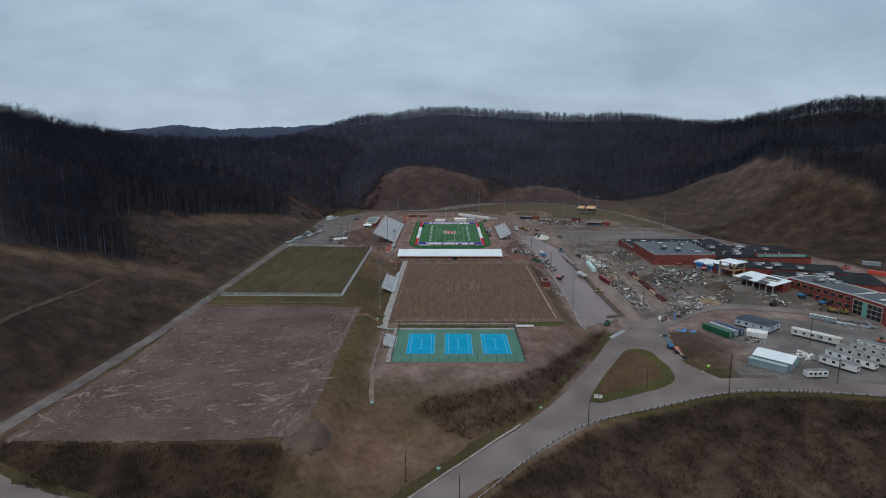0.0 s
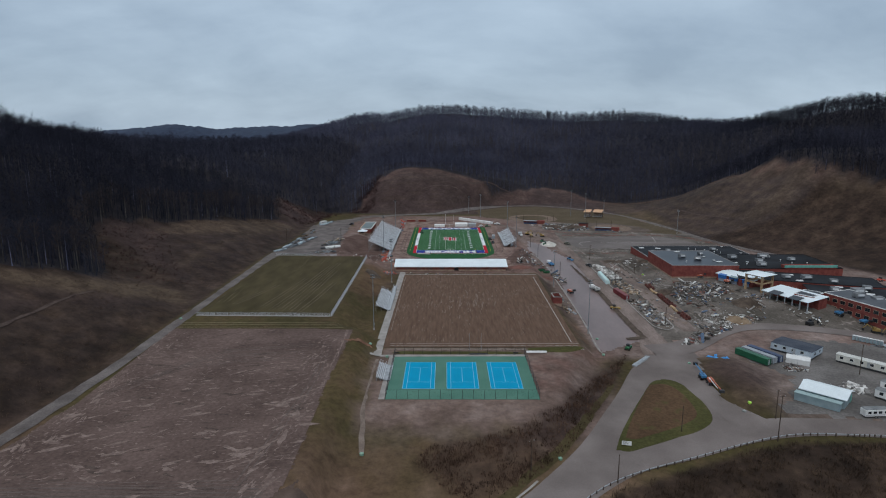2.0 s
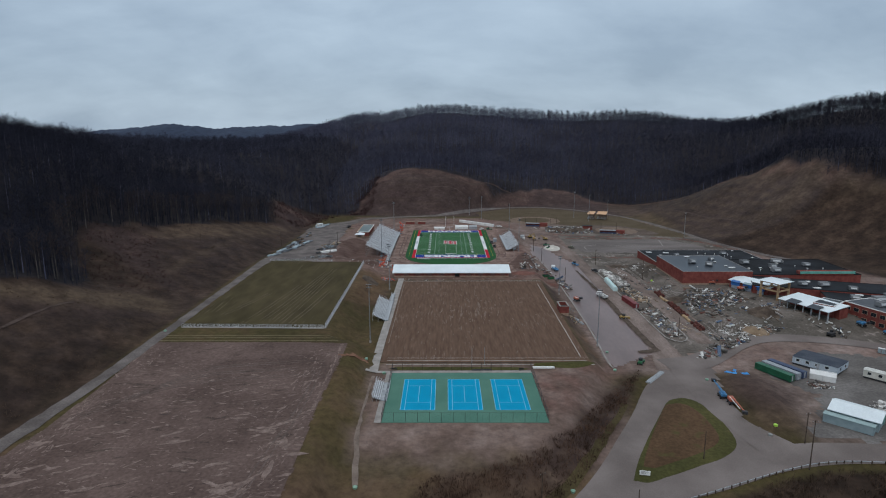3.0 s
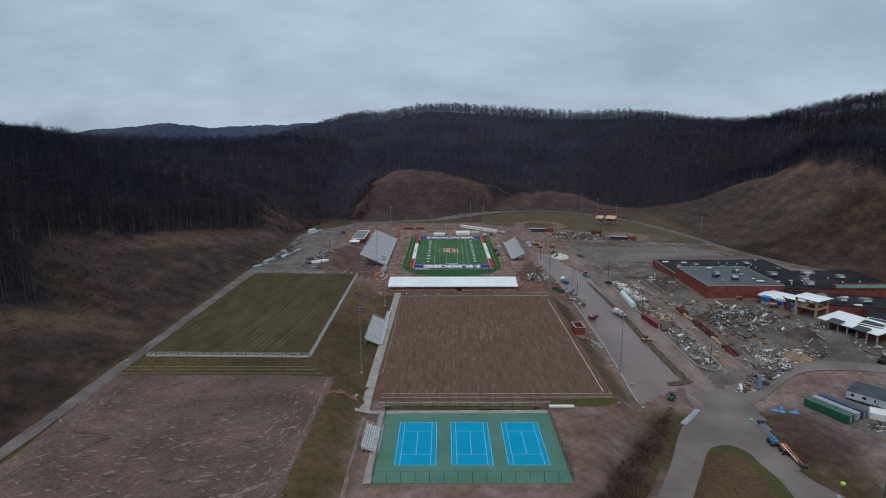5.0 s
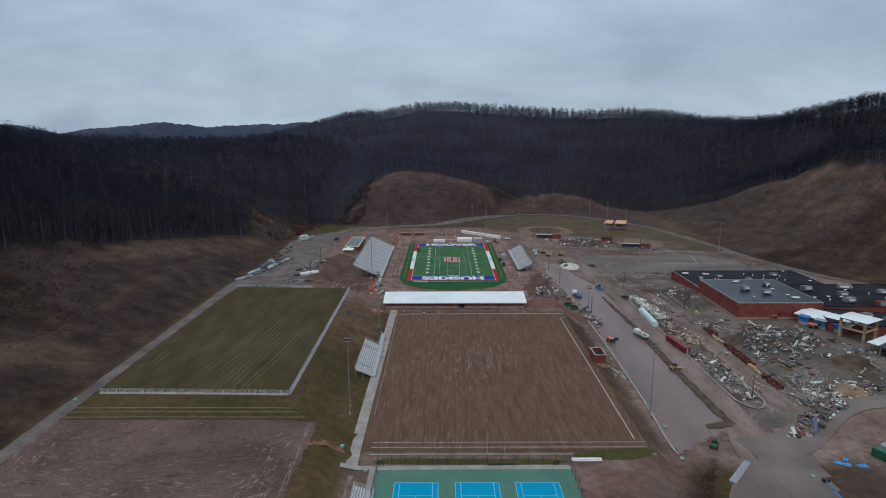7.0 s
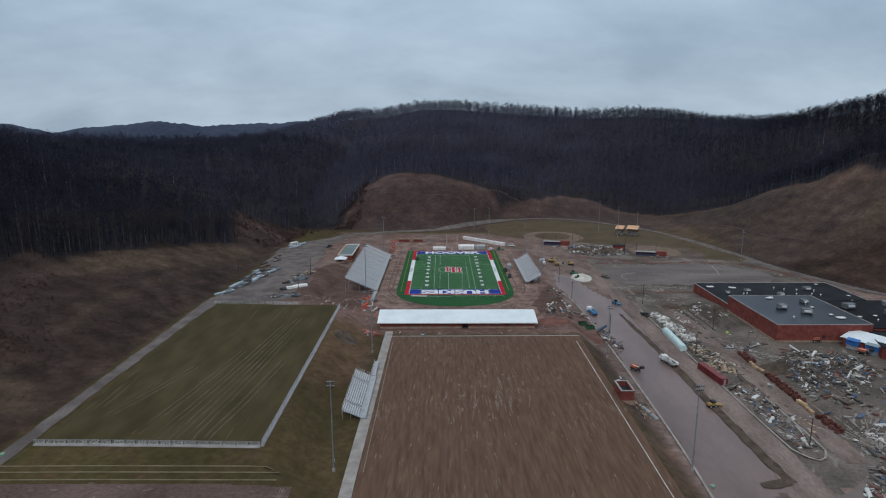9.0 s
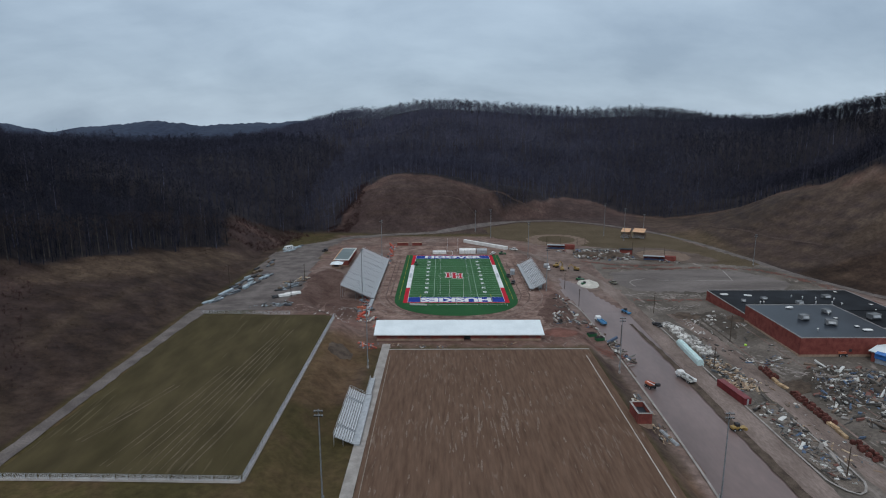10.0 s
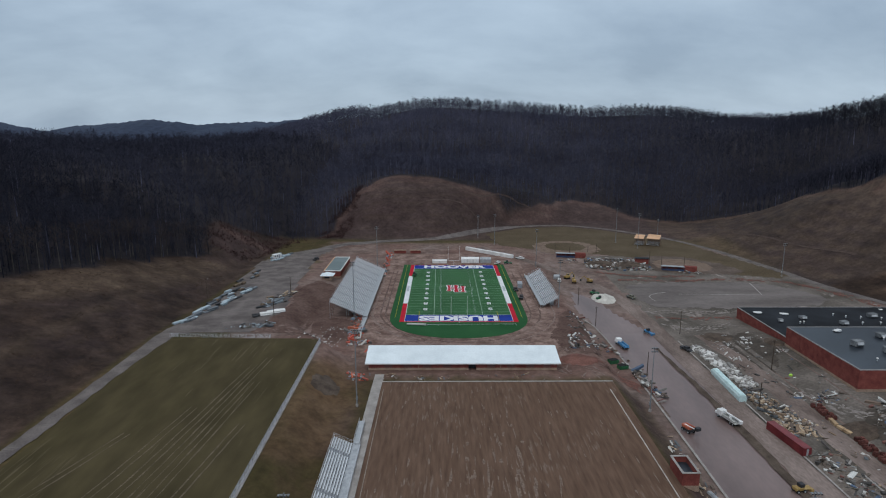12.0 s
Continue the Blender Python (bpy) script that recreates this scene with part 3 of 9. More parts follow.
def build_ground():
    xs, ys = spaced(-240, 260, 3.0, -4200, 4200), spaced(-410, 270, 3.0, -1500, 4600)
    ob = sheet("ground", xs, ys, GROUND, 0.0, None, "bare winter ground of mud, olive grass and dead brush over a valley floor and its hills", "ground")
    me = ob.data
    X, Y = np.meshgrid(xs, ys)
    W = wood(X, Y)
    n1, n2, n3 = wave(X, Y, 40, 31), wave(X, Y, 14, 32), wave(X, Y, 90, 33)
    rough = 0.6 * n2 + 0.4 * n1
    grass = np.zeros_like(X)
    dirt = np.zeros_like(X)
    brush = np.zeros_like(X)
    mead = np.zeros_like(X)
    floor = sm(-132, -126, X) * sm(205, 195, X) * sm(-470, -440, Y) * sm(150, 130, Y)
    grass = floor * 0.9
    # grass strips beside the fields, scrub-brown banks
    site = sm(51, 56, X) * sm(-248, -238, Y) * sm(2, -4, X - np.interp(Y, [-130, -60, -20, 20, 58, 100, 136], [262, 236, 218, 204, 196, 185, 172])) * sm(120, 95, Y)
    dirt = np.maximum(dirt, site)
    yard = sm(100, 112, X + 4 * n1) * sm(-302, -297, Y) * sm(-215, -235, Y)
    dirt = np.maximum(dirt, yard * 0.9)
    stad = sm(-92, -84, X + 4 * n2) * sm(60, 52, X) * sm(-118, -108, Y) * sm(132, 118, Y)
    dirt = np.maximum(dirt, stad)
    tmud = sm(-34, -27, X + 2 * n2) * sm(62, 44, X + 5 * n1) * sm(-314, -301, Y + 3 * n2) * sm(-240, -247, Y)
    dirt = np.maximum(dirt, tmud * 0.85)
    bankL = sm(-52, -47, X) * sm(-30, -36, X) * sm(-176, -160, Y + 5 * n2) * sm(-105, -118, Y)
    mead = np.maximum(mead, bankL * sm(-0.5, 0.6, rough + 0.4))
    g = np.interp(X, GUARD_X, GUARD_Y)
    south = sm(0, 3, g - Y)
    brush = np.maximum(brush, south * sm(-80, -50, X))
    mead = np.maximum(mead, south * (0.45 + 0.35 * sm(-0.3, 0.7, rough + 0.5 * n3)) * sm(6, 34, g - Y + 0.16 * np.minimum(120 - X, 0) + 6 * n2))
    mound = np.exp(-((np.abs(X - 104 - 0.1 * (Y + 268)) / 9.0) ** 4 + (np.abs(Y + 266) / 23.0) ** 4))
    mead = np.maximum(mead, mound * 0.85)
    dbank = sm(-353, -357, Y + 1.2 * n2) * sm(-38, -50, X + 4 * n2)
    brush = np.maximum(brush, dbank)
    # the western slopes, eastern spur and northern cut are thin meadow and scrub
    rus, straw, clay = np.zeros_like(X), np.zeros_like(X), np.zeros_like(X)
    rust = np.zeros_like(X)
    low = floor * sm(-304, -326, Y + 7 * n2) * (1 - south) * sm(60, 40, X) * (1 - dbank)
    rust = np.maximum(rust, low * (0.48 + 0.25 * n1))
    rust = np.maximum(rust, floor * sm(-56, -48, X + 3 * n2) * sm(-28, -36, X) * sm(-178, -190, Y) * (0.26 + 0.2 * n1))
    straw = np.maximum(straw, low * (0.2 + 0.2 * n2))
    clay = np.maximum(clay, low * (0.16 + 0.2 * sm(-0.4, 0.9, n1 + 0.4 * n2)))
    dirt = np.maximum(dirt, floor * sm(-318, -306, Y + 3 * n2) * sm(-246, -254, Y) * sm(-30, -26, X + n2) * sm(2, -4, X - 20) * 0.55)

    def patch(pts, wob=5.0, soft=2):
        """A soft-edged area of the plan."""
        a = inside(pts)(X + wob * n2, Y + wob * n1).astype(float)
        for k in range(soft):
            a[1:-1, 1:-1] = (a[1:-1, 1:-1] * 2 + a[:-2, 1:-1] + a[2:, 1:-1] + a[1:-1, :-2] + a[1:-1, 2:]) / 6
        return a

    def lines(count, seed, across=0.5):
        """Thin contour terraces where machines once graded a slope."""
        hz = Z0 + across * n1
        return 0.5 + 0.5 * np.sin(hz * 6.283 / count + seed)

    Z0 = height(X, Y)
    west = sm(-119.5, -121.5, X) * sm(5, 0, W)
    brush = np.maximum(brush, west * (0.84 + 0.14 * sm(0.3, -0.5, rough + 0.2 * n3)))
    rus = np.maximum(rus, west * (0.20 + 0.40 * sm(-0.4, 0.7, rough + 0.5 * n3)))
    # dead grass on the crest of the near spur and of the lobe beyond the gully
    straw = np.maximum(straw, west * patch([(-260, -330), (-205, -256), (-186, -240), (-168, -219), (-156, -188), (-134, -186), (-122, -196), (-131, -203), (-142, -212), (-152, -224), (-160, -234), (-170, -240), (-192, -256), (-230, -320)], 3) * (0.85 + 0.2 * n2))
    straw = np.maximum(straw, west * patch([(-168, -296), (-164, -276), (-157, -272), (-158, -294)]) * 0.5)
    straw = np.maximum(straw, west * patch([(-184, -112), (-186, -66), (-168, -36), (-156, 22), (-132, 46), (-131, 4), (-148, -52), (-166, -80)], 4) * (0.52 + 0.25 * n2))
    straw = np.maximum(straw, west * patch([(-158, -166), (-152, -140), (-153, -116), (-150, -94), (-146, -95), (-148, -118), (-148, -142), (-152, -166)], 2, 1) * 0.45)
    straw = np.maximum(straw, west * patch([(-151, -112), (-149, -66), (-142, -4), (-138, -4), (-144, -66), (-146, -112)], 2, 1) * 0.4)
    straw = np.maximum(straw, west * sm(0.4, 1.1, n2 + 0.5 * n3) * 0.3)
    gully = patch([(-206, -116), (-192, -98), (-178, -100), (-158, -140), (-140, -164), (-134, -172), (-152, -180), (-166, -188), (-190, -160)], 4)
    straw = straw * (1 - 0.8 * gully * west)
    # Shadow in the dell and along the slope foot, painted as dark scrub colour.
    dell = patch([(-214, -236), (-200, -240), (-184, -228), (-172, -214), (-166, -192), (-152, -184), (-136, -176), (-150, -160), (-170, -152), (-196, -140), (-214, -160)], 3)
    shade = patch([(-176, -300), (-168, -262), (-152, -240), (-143, -226), (-133, -214), (-126, -214), (-121, -226), (-121, -262), (-124, -300), (-150, -330)], 3)
    dark = np.maximum(dell, 0.85 * shade)
    brush = np.maximum(brush, west * np.maximum(gully, dark) * 0.97)
    rus = rus * (1 - 0.85 * dark * west)
    straw = straw * (1 - 0.7 * shade * west)
    rus = np.maximum(rus, west * gully * (1 - dell) * 0.7)
    rus = np.maximum(rus, west * patch([(-160, 62), (-152, 90), (-128, 106), (-124, 96), (-132, 50), (-146, 52)], 2) * 0.9)
    clay = np.maximum(clay, west * patch([(-154, 78), (-140, 96), (-126, 100), (-130, 88), (-146, 76)], 2, 1) * 0.35)
    east = sm(-7, 3, X - np.interp(Y, [-130, -60, -20, 20, 58, 100, 136, 158, 200, 260], [262, 236, 220, 206, 198, 187, 178, 172, 172, 190]) + 2 * n2) * sm(7, 1, W) * sm(250, 235, Y)
    mead = np.maximum(mead, east * 0.2)
    rus = np.maximum(rus, east * (0.34 + 0.2 * n3))
    # the western face keeps its dead straw, the southern flank is dark scrub
    flank = patch([(196, 10), (215, 15), (224, 13), (240, 12), (256, 6), (275, 8), (289, 12), (297, 21), (305, 12), (318, -2), (326, -16), (440, -20), (440, -300), (180, -300)], 3)
    straw = np.maximum(straw, east * (1 - flank) * (0.18 + 0.16 * n2 + 0.26 * lines(6.0, 0)))
    brush = np.maximum(brush, east * np.maximum(flank, 0.2))
    rus = rus * (1 - 0.75 * flank * east)
    mead = mead * (1 - 0.8 * flank * east)
    straw = np.maximum(straw, east * flank * (0.12 * sm(0.6, 0.95, lines(7.5, 1.0, 1.2))))
    straw = np.maximum(straw, east * flank * patch([(299, 12), (308, 4), (320, -10), (330, -40), (322, -40), (312, -14), (303, -2)], 1, 1) * 0.8)
    straw = np.maximum(straw, east * (1 - flank) * sm(-15, -9, W) * 0.5)
    clay = np.maximum(clay, east * (1 - flank) * sm(-9, -3, W) * (0.28 + 0.2 * n2))
    straw = np.maximum(straw, east * patch([(240, 14), (262, 12), (280, 16), (290, 24), (286, 36), (262, 26), (240, 26)], 3) * 0.55)
    cut = sm(134, 146, Y) * sm(4, -1, W) * sm(205, 190, X)
    mead = np.maximum(mead, cut * 0.1 * sm(-70, -50, X))
    rus = np.maximum(rus, cut * (0.86 + 0.1 * n1))
    dirt = np.maximum(dirt, cut * sm(-78, -66, X) * 0.25)
    clay = np.maximum(clay, cut * sm(-14, -5, W) * 0.22)
    rus = np.maximum(rus, cut * sm(-66, -78, X) * 0.95)
    straw = np.maximum(straw, cut * sm(-76, -66, X) * sm(70, 20, X) * (0.22 * sm(0.6, 0.95, lines(4.6, 0.6, 0.7))))
    grass = np.maximum(grass, cut * 0.15)
    # red clay shows where the stadium ground was dug over
    clay = np.maximum(clay, stad * (0.55 + 0.35 * n1))
    clay = np.maximum(clay, sm(-44, -36, X + 3 * n2) * sm(72, 62, X + 4 * n1) * sm(-119, -115, Y + 2 * n2) * sm(-60, -75, Y) * 0.85)
    clay = np.maximum(clay, site * (0.16 + 0.34 * sm(-0.2, 0.9, n1 + 0.4 * n2)))
    clay = np.maximum(clay, tmud * 0.35)
    clay = np.maximum(clay, patch([(27, -290), (36, -284), (46, -264), (60, -246), (70, -236), (62, -230), (54, -241), (40, -248), (27, -250)], 2) * (0.8 + 0.3 * n2))
    rust = np.maximum(rust, patch([(-54, -178), (-43, -174), (-37, -160), (-35, -130), (-36, -108), (-46, -102), (-53, -108), (-54, -140)], 1.5, 2) * (0.85 + 0.15 * n2))
    verge = sm(50.5, 52, X) * sm(60, 57, X) * sm(-240, -234, Y) * sm(-118, -124, Y)
    clay = clay * (1 - 0.8 * verge)
    dirt = dirt * (1 - 0.7 * verge)
    rus = np.maximum(rus, verge * (0.7 + 0.25 * n2))
    rust = np.maximum(rust, verge * (0.30 + 0.3 * n2) * sm(-190, -205, Y))
    bank = patch(BANK, 1.5, 1)
    brush = np.maximum(brush, bank)
    clay = clay * (1 - bank)
    rus = np.maximum(rus, patch([(94, -248), (114, -243), (124, -260), (104, -280), (97, -270)], 2) * 0.6)
    straw = np.maximum(straw * (1 - 0.7 * bank), bank * sm(0.1, 1.0, n2) * 0.35)
    rus = np.maximum(rus, bank * 0.45)
    col2 = np.clip(np.stack([rus, straw, clay, rust], -1), 0, 1).reshape(-1, 4).astype(np.float32)
    at = me.color_attributes.new("zone_slopes", "FLOAT_COLOR", "POINT")
    at.data.foreach_set("color", col2.ravel())
    col = np.clip(np.stack([grass, dirt, brush, mead], -1), 0, 1).reshape(-1, 4).astype(np.float32)
    at = me.color_attributes.new("zone", "FLOAT_COLOR", "POINT")
    at.data.foreach_set("color", col.ravel())
    me.polygons.foreach_set("use_smooth", np.ones(len(me.polygons), bool))
    return ob


build_ground()

# ---- far hills on the horizon ----
def far_hills(name, dist, crest, seed, material):
    bm = B()
    cx, cz = np.array(crest, float).T
    xs = np.arange(cx[0], cx[-1], 6.0)
    tops = sum(np.interp(xs + o, cx, cz) for o in (-24, -8, 8, 24)) / 4 + 2.2 * wave(xs, xs * 0, 120, seed) + 1.5 * wave(xs, xs * 0, 34, seed + 1) + 1.1 * wave(xs, xs * 0, 9, seed + 2)
    prev = None
    for k, (x, h) in enumerate(zip(xs, tops)):
        fold = 70 * math.sin(x / 210) + 24 * math.sin(x / 83)
        cur = [bm.verts.new((x, dist - 520 + fold, -20)), bm.verts.new((x, dist - 260 + fold, h * 0.55)), bm.verts.new((x, dist - 90 + fold * 0.5, h * 0.86)), bm.verts.new((x, dist, h)), bm.verts.new((x, dist + 300, 0))]
        if prev:
            for i in range(4):
                bm.faces.new((prev[i], cur[i], cur[i + 1], prev[i + 1]))
        prev = cur
    for f in bm.faces:
        f.smooth = True
    return tagged(part(name, bm, material), "distant wooded hills, painted blue-grey for haze in the winter air", "hills", kind="structure")


# Air haze is put into the base colour of these hills.
HILL_HAZE = surf("far_hazed_woods", (0.034, 0.046, 0.076), (0.044, 0.058, 0.092), 0.006, 1.0, 0, 0.05, grain=0.16)
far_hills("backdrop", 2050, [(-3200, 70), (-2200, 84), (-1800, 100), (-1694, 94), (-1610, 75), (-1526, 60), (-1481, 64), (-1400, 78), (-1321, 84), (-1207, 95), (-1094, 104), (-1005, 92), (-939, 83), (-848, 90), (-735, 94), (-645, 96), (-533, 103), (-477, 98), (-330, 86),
                             (200, 70), (900, 76), (1073, 92), (1180, 102), (1266, 108), (1354, 100), (1600, 80), (3000, 70)], 41, HILL_HAZE)

# ---- roads and paved areas ----
ribbon("gravel_road", [(-152, -400), (-136, -374), (-128, -349), (-121, -293), (-118, -240), (-117, -160), (-116, -95), (-114, -70)], [5, 5.2, 5.4, 5.0, 4.6, 4.6, 5.2, 9], GRAVEL, 0.17, "grey gravel farm road along the foot of the hill", ragged=0.8)
LOT_W = [(-119, -86), (-72, -82), (-78, -62), (-80, -40), (-84, -18), (-87, 40), (-88, 80), (-82, 100), (-92, 104), (-112, 84), (-122, 62), (-119, 10), (-116, -40)]
sheet("gravel_lot", np.arange(-126, -68, 2.0), np.arange(-90, 108, 2.0), GRAVEL, 0.09, inside(LOT_W), "grey gravel laydown yard beside the stadium", "gravel lot")
ribbon("perimeter_road", [(-96, 84), (-84, 110), (-57, 131), (-10, 144), (22, 169), (58, 194), (96, 200), (126, 185), (150, 161), (168, 136), (183, 100), (194, 56), (203, 16), (213, -9), (227, -36), (244, -74)], [10, 6, 5, 5], GRAVEL, 0.14, "pale gravel service road curving round the ball fields")
ribbon("access_road", [(-30, -393), (-20, -382), (-7.3, -368.3), (3, -357), (13, -346.6), (26.4, -331), (42.4, -310.5), (58, -285), (73, -257.5), (88, -238)], [11, 11, 11, 11.5, 12, 12, 12, 11, 12, 15], ASPHALT, 0.10, "worn grey asphalt access road with a gentle bend")
ribbon("lower_road", [(8, -352), (25, -335), (46, -318), (69, -309), (89, -301), (110, -297.5), (135, -299), (165, -304), (260, -328)], [12, 12, 11, 10.5, 10, 10, 10, 10], ASPHALT, 0.13, "worn grey asphalt road beside a timber guard rail")
ribbon("link_road", [(96, -300), (90, -286), (87, -268), (88, -250), (90, -232)], [14, 8, 8, 12, 16], ASPHALT, 0.16, "short asphalt link beside a grassed island")
ribbon("school_road", [(82, -236), (96, -232), (108, -223), (120, -213), (134, -206), (152, -206), (172, -212), (196, -226), (240, -250)], [14, 11, 9, 9, 9, 9, 9, 9], ASPHALT, 0.19, "muddy asphalt road curving past the school")
LOT = [(62, -237), (84, -222), (84, -60), (76, -36), (72, -14), (62, 0), (58, -30), (62, -46), (64, -120), (63, -190), (60, -232)]
sheet("parking_lot", np.arange(54, 90, 1.5), np.arange(-240, 4, 1.5), WETLOT, 0.10, inside(LOT), "wet muddy asphalt parking lot", "parking lot")
ribbon("site_road", [(84, -240), (86.5, -222), (88, -190), (88, -140), (88, -90), (88, -50), (84, -10), (72, 22), (56, 52), (38, 84), (20, 112)], [14, 9, 8, 8, 8, 8, 8, 7, 7, 6, 6], DIRTROAD, 0.16, "brown dirt haul road through the building site", ragged=1.0)
ribbon("lane", [(107.5, -212), (108, -180), (108.5, -140), (109, -100), (106, -62)], [7, 8, 8, 8, 7], DIRTROAD, 0.12, "muddy lane between stacks of material", ragged=1.2)
ribbon("corner_road", [(-190, -346), (-150, -358.5), (-119, -369.5), (-93, -378), (-50, -393)], [11, 11, 11, 11], ASPHALT, 0.12, "grey asphalt road end below the graded field")

sheet("junction_pavement", np.arange(18, 124, 1.5), np.arange(-336, -228, 1.5), ASPHALT, 0.07, inside([(20, -334), (40, -307), (54, -283), (66, -262), (80, -241), (100, -230), (98, -245), (93, -262), (92, -280), (98, -294), (120, -293), (122, -298), (104, -299), (89, -303), (69, -310), (44, -321), (26, -335)]), "worn grey asphalt of a forked junction", "road")
ISLAND = streaky("island_turf", (0.068, 0.041, 0.023), (0.102, 0.061, 0.035), (0.075, 0.066, 0.026), 0.86, (0.2, 0.2, 1))
VERGE = streaky("dull_verge", (0.050, 0.040, 0.019), (0.074, 0.058, 0.028), (0.055, 0.060, 0.024), 0.92, (0.2, 0.2, 1))
GRASS_EDGE = streaky("fresh_verge", (0.050, 0.050, 0.018), (0.076, 0.070, 0.026), (0.10, 0.08, 0.04), 0.95, (0.3, 0.3, 1))
ISL = [(46.5, -310.8), (51, -301), (58, -288.5), (66, -275), (71.5, -266), (75, -263.2), (79, -263), (82, -265.6), (84, -272), (84.6, -282), (83.8, -290), (81.5, -295), (76, -299.6), (66, -305), (55, -310), (50, -312)]


def blob(name, outline, material, lift, label, category, rings=7, parent=None):
    """A smooth-edged patch lying on the ground inside a closed outline."""
    out = smooth_line(list(outline) + [outline[0]], 1.2)[:-1]
    c = out.mean(axis=0)
    bm = B()
    prev = [bm.verts.new((c[0], c[1], gz(c[0], c[1]) + lift))] * len(out)
    for r in range(1, rings + 1):
        P = c + (out - c) * (r / rings)
        Z = height(P[:, 0], P[:, 1]) + lift * (1 if r < rings else 0.2)
        cur = [bm.verts.new((x, y, z)) for (x, y), z in zip(P, Z)]
        for i in range(len(out)):
            k = (i + 1) % len(out)
            bm.faces.new((prev[i], cur[i], cur[k]) if r == 1 else (prev[i], cur[i], cur[k], prev[k]))
        prev = cur
    return tagged(part(name, bm, material, parent), label, category if parent is None else "", kind="structure" if parent is None else "")


ribbon("verge", [(-150, -351.5), (-119, -362.8), (-93, -371.4), (-62, -382)], [2.4, 3.0, 2.6], VERGE, 0.12, "strip of green grass beside an asphalt road", "grass", across=4, ragged=1.0)
ribbon("verge", [(-16, -366), (-3.5, -352), (6.5, -341.6), (18.8, -326), (33.6, -306.4), (49, -281.6), (57, -267)], [3.4, 3.6, 3.0, 2.6, 2.0], VERGE, 0.12, "strip of green grass between a road and its bank", "grass", across=4, ragged=1.2)
blob("grass_island", ISL, GRASS_EDGE, 0.34, "brown and green turf island inside a road fork", "island")
blob("island_centre", [(68.5 + (x - 68.5) * 0.84 - 0.4, -286 + (y + 286) * 0.86 + 1.2) for x, y in ISL], ISLAND, 0.42, "dry brown turf at the heart of a road island", "island")
ribbon("worn_path", [(-30, -254), (-30.4, -272), (-30, -292), (-28.6, -306), (-27.4, -318)], [1.6], surf("pale_worn_earth", (0.15, 0.115, 0.095), (0.22, 0.175, 0.15), 0.3, 0.95), 0.12, "pale worn path beside the tennis courts", "path", across=3, ragged=0.6)

# soil shapes on the site
sheet("site_mud", np.arange(56, 214, 3.0), np.arange(-232, 84, 3.0), MUD, 0.05, lambda x, y: (x > 89 + 2 * wave(x, y, 20, 51)) & (x < np.interp(y, [-130, -60, -20, 20, 58, 100], [258, 233, 216, 201, 193, 182])) & (y > np.interp(x, [90, 108, 120, 134, 152, 172, 200], [-226, -219, -208, -202, -202, -208, -222])), "trampled pale mud of a building site", "mud")

SOIL_RED = surf("turned_red_soil", (0.082, 0.049, 0.041), (0.130, 0.084, 0.071), 0.14, 0.97, 0.5, 0.9, grain=0.25)


def soil_patch(outline, lift, label, material, category="soil", name="turned_soil", rough=1.1, step=0.5):
    """Loose soil with an uneven edge inside an outline."""
    px, py = np.array(outline).T
    test = inside(outline)
    return sheet(name, np.arange(px.min() - 2, px.max() + 2, step), np.arange(py.min() - 2, py.max() + 2, step), material, lift, lambda x, y: test(x + rough * (wave(x, y, 9, 61) + 0.4 * wave(x, y, 2.5, 63)), y + rough * (wave(x, y, 7, 62) + 0.4 * wave(x, y, 2.2, 64))), label, category)


def smears(name, places, material, label, category, seed=0, lift=0.1, kind="stuff"):
    """Many thin uneven patches lying flat on the ground: (x, y, half length, half width, direction)."""
    rs = np.random.RandomState(seed)
    verts, faces = [], []
    for k, (x, y, a, b, turn) in enumerate(places):
        n = 16
        base = len(verts)
        c, sn = math.cos(turn), math.sin(turn)
        r = 0.35 + 1.05 * rs.rand(n)
        r = (1.4 * r + 0.6 * np.roll(r, 1)) / 2
        px = np.array([0] + [r[i] * a * math.cos(6.2832 * i / n) for i in range(n)])
        py = np.array([0] + [r[i] * b * math.sin(6.2832 * i / n) for i in range(n)])
        X, Y = x + px * c - py * sn, y + px * sn + py * c
        Z = height(X, Y) + lift + 0.02 * (k % 5) / 5
        Z[1:] -= 0.02
        verts += np.stack([X, Y, Z], 1).tolist()
        faces += [(base, base + 1 + i, base + 1 + (i + 1) % n) for i in range(n)]
    me = bpy.data.meshes.new(name)
    me.from_pydata(verts, [], faces)
    me.materials.append(material)
    return tagged(new(name, me), label, category, kind=kind)


soil_patch([(-84, -84), (-56, -86), (-47, -78), (-47, -52), (-58, -50), (-60, -20), (-62, 4), (-76, 10), (-82, -10), (-78, -40)], 0.10, "dark turned reddish soil beside the stands", SOIL_RED)
rs = np.random.RandomState(61)
swirl = []
for k in range(120):
    a, r = rs.uniform(2.6, 5.9), rs.uniform(37, 46)
    swirl.append((0.5 + r * math.cos(a), -38 + (r + 5) * math.sin(a), 1.0 + 3.2 * rs.rand(), 0.14 + 0.3 * rs.rand() ** 2, a + 1.5708 + rs.randn() * 0.06))
for k in range(70):
    x, y = rs.uniform(34, 58), rs.uniform(-118, -88)
    swirl.append((x, y, 0.9 + 2.6 * rs.rand(), 0.12 + 0.26 * rs.rand() ** 2, 1.9 + rs.randn() * 0.35))
for k in range(60):
    x, y = rs.uniform(-82, -56), rs.uniform(-90, -72)
    swirl.append((x, y, 0.5 + 1.4 * rs.rand(), 0.2 + 0.4 * rs.rand() ** 2, rs.randn() * 0.5))
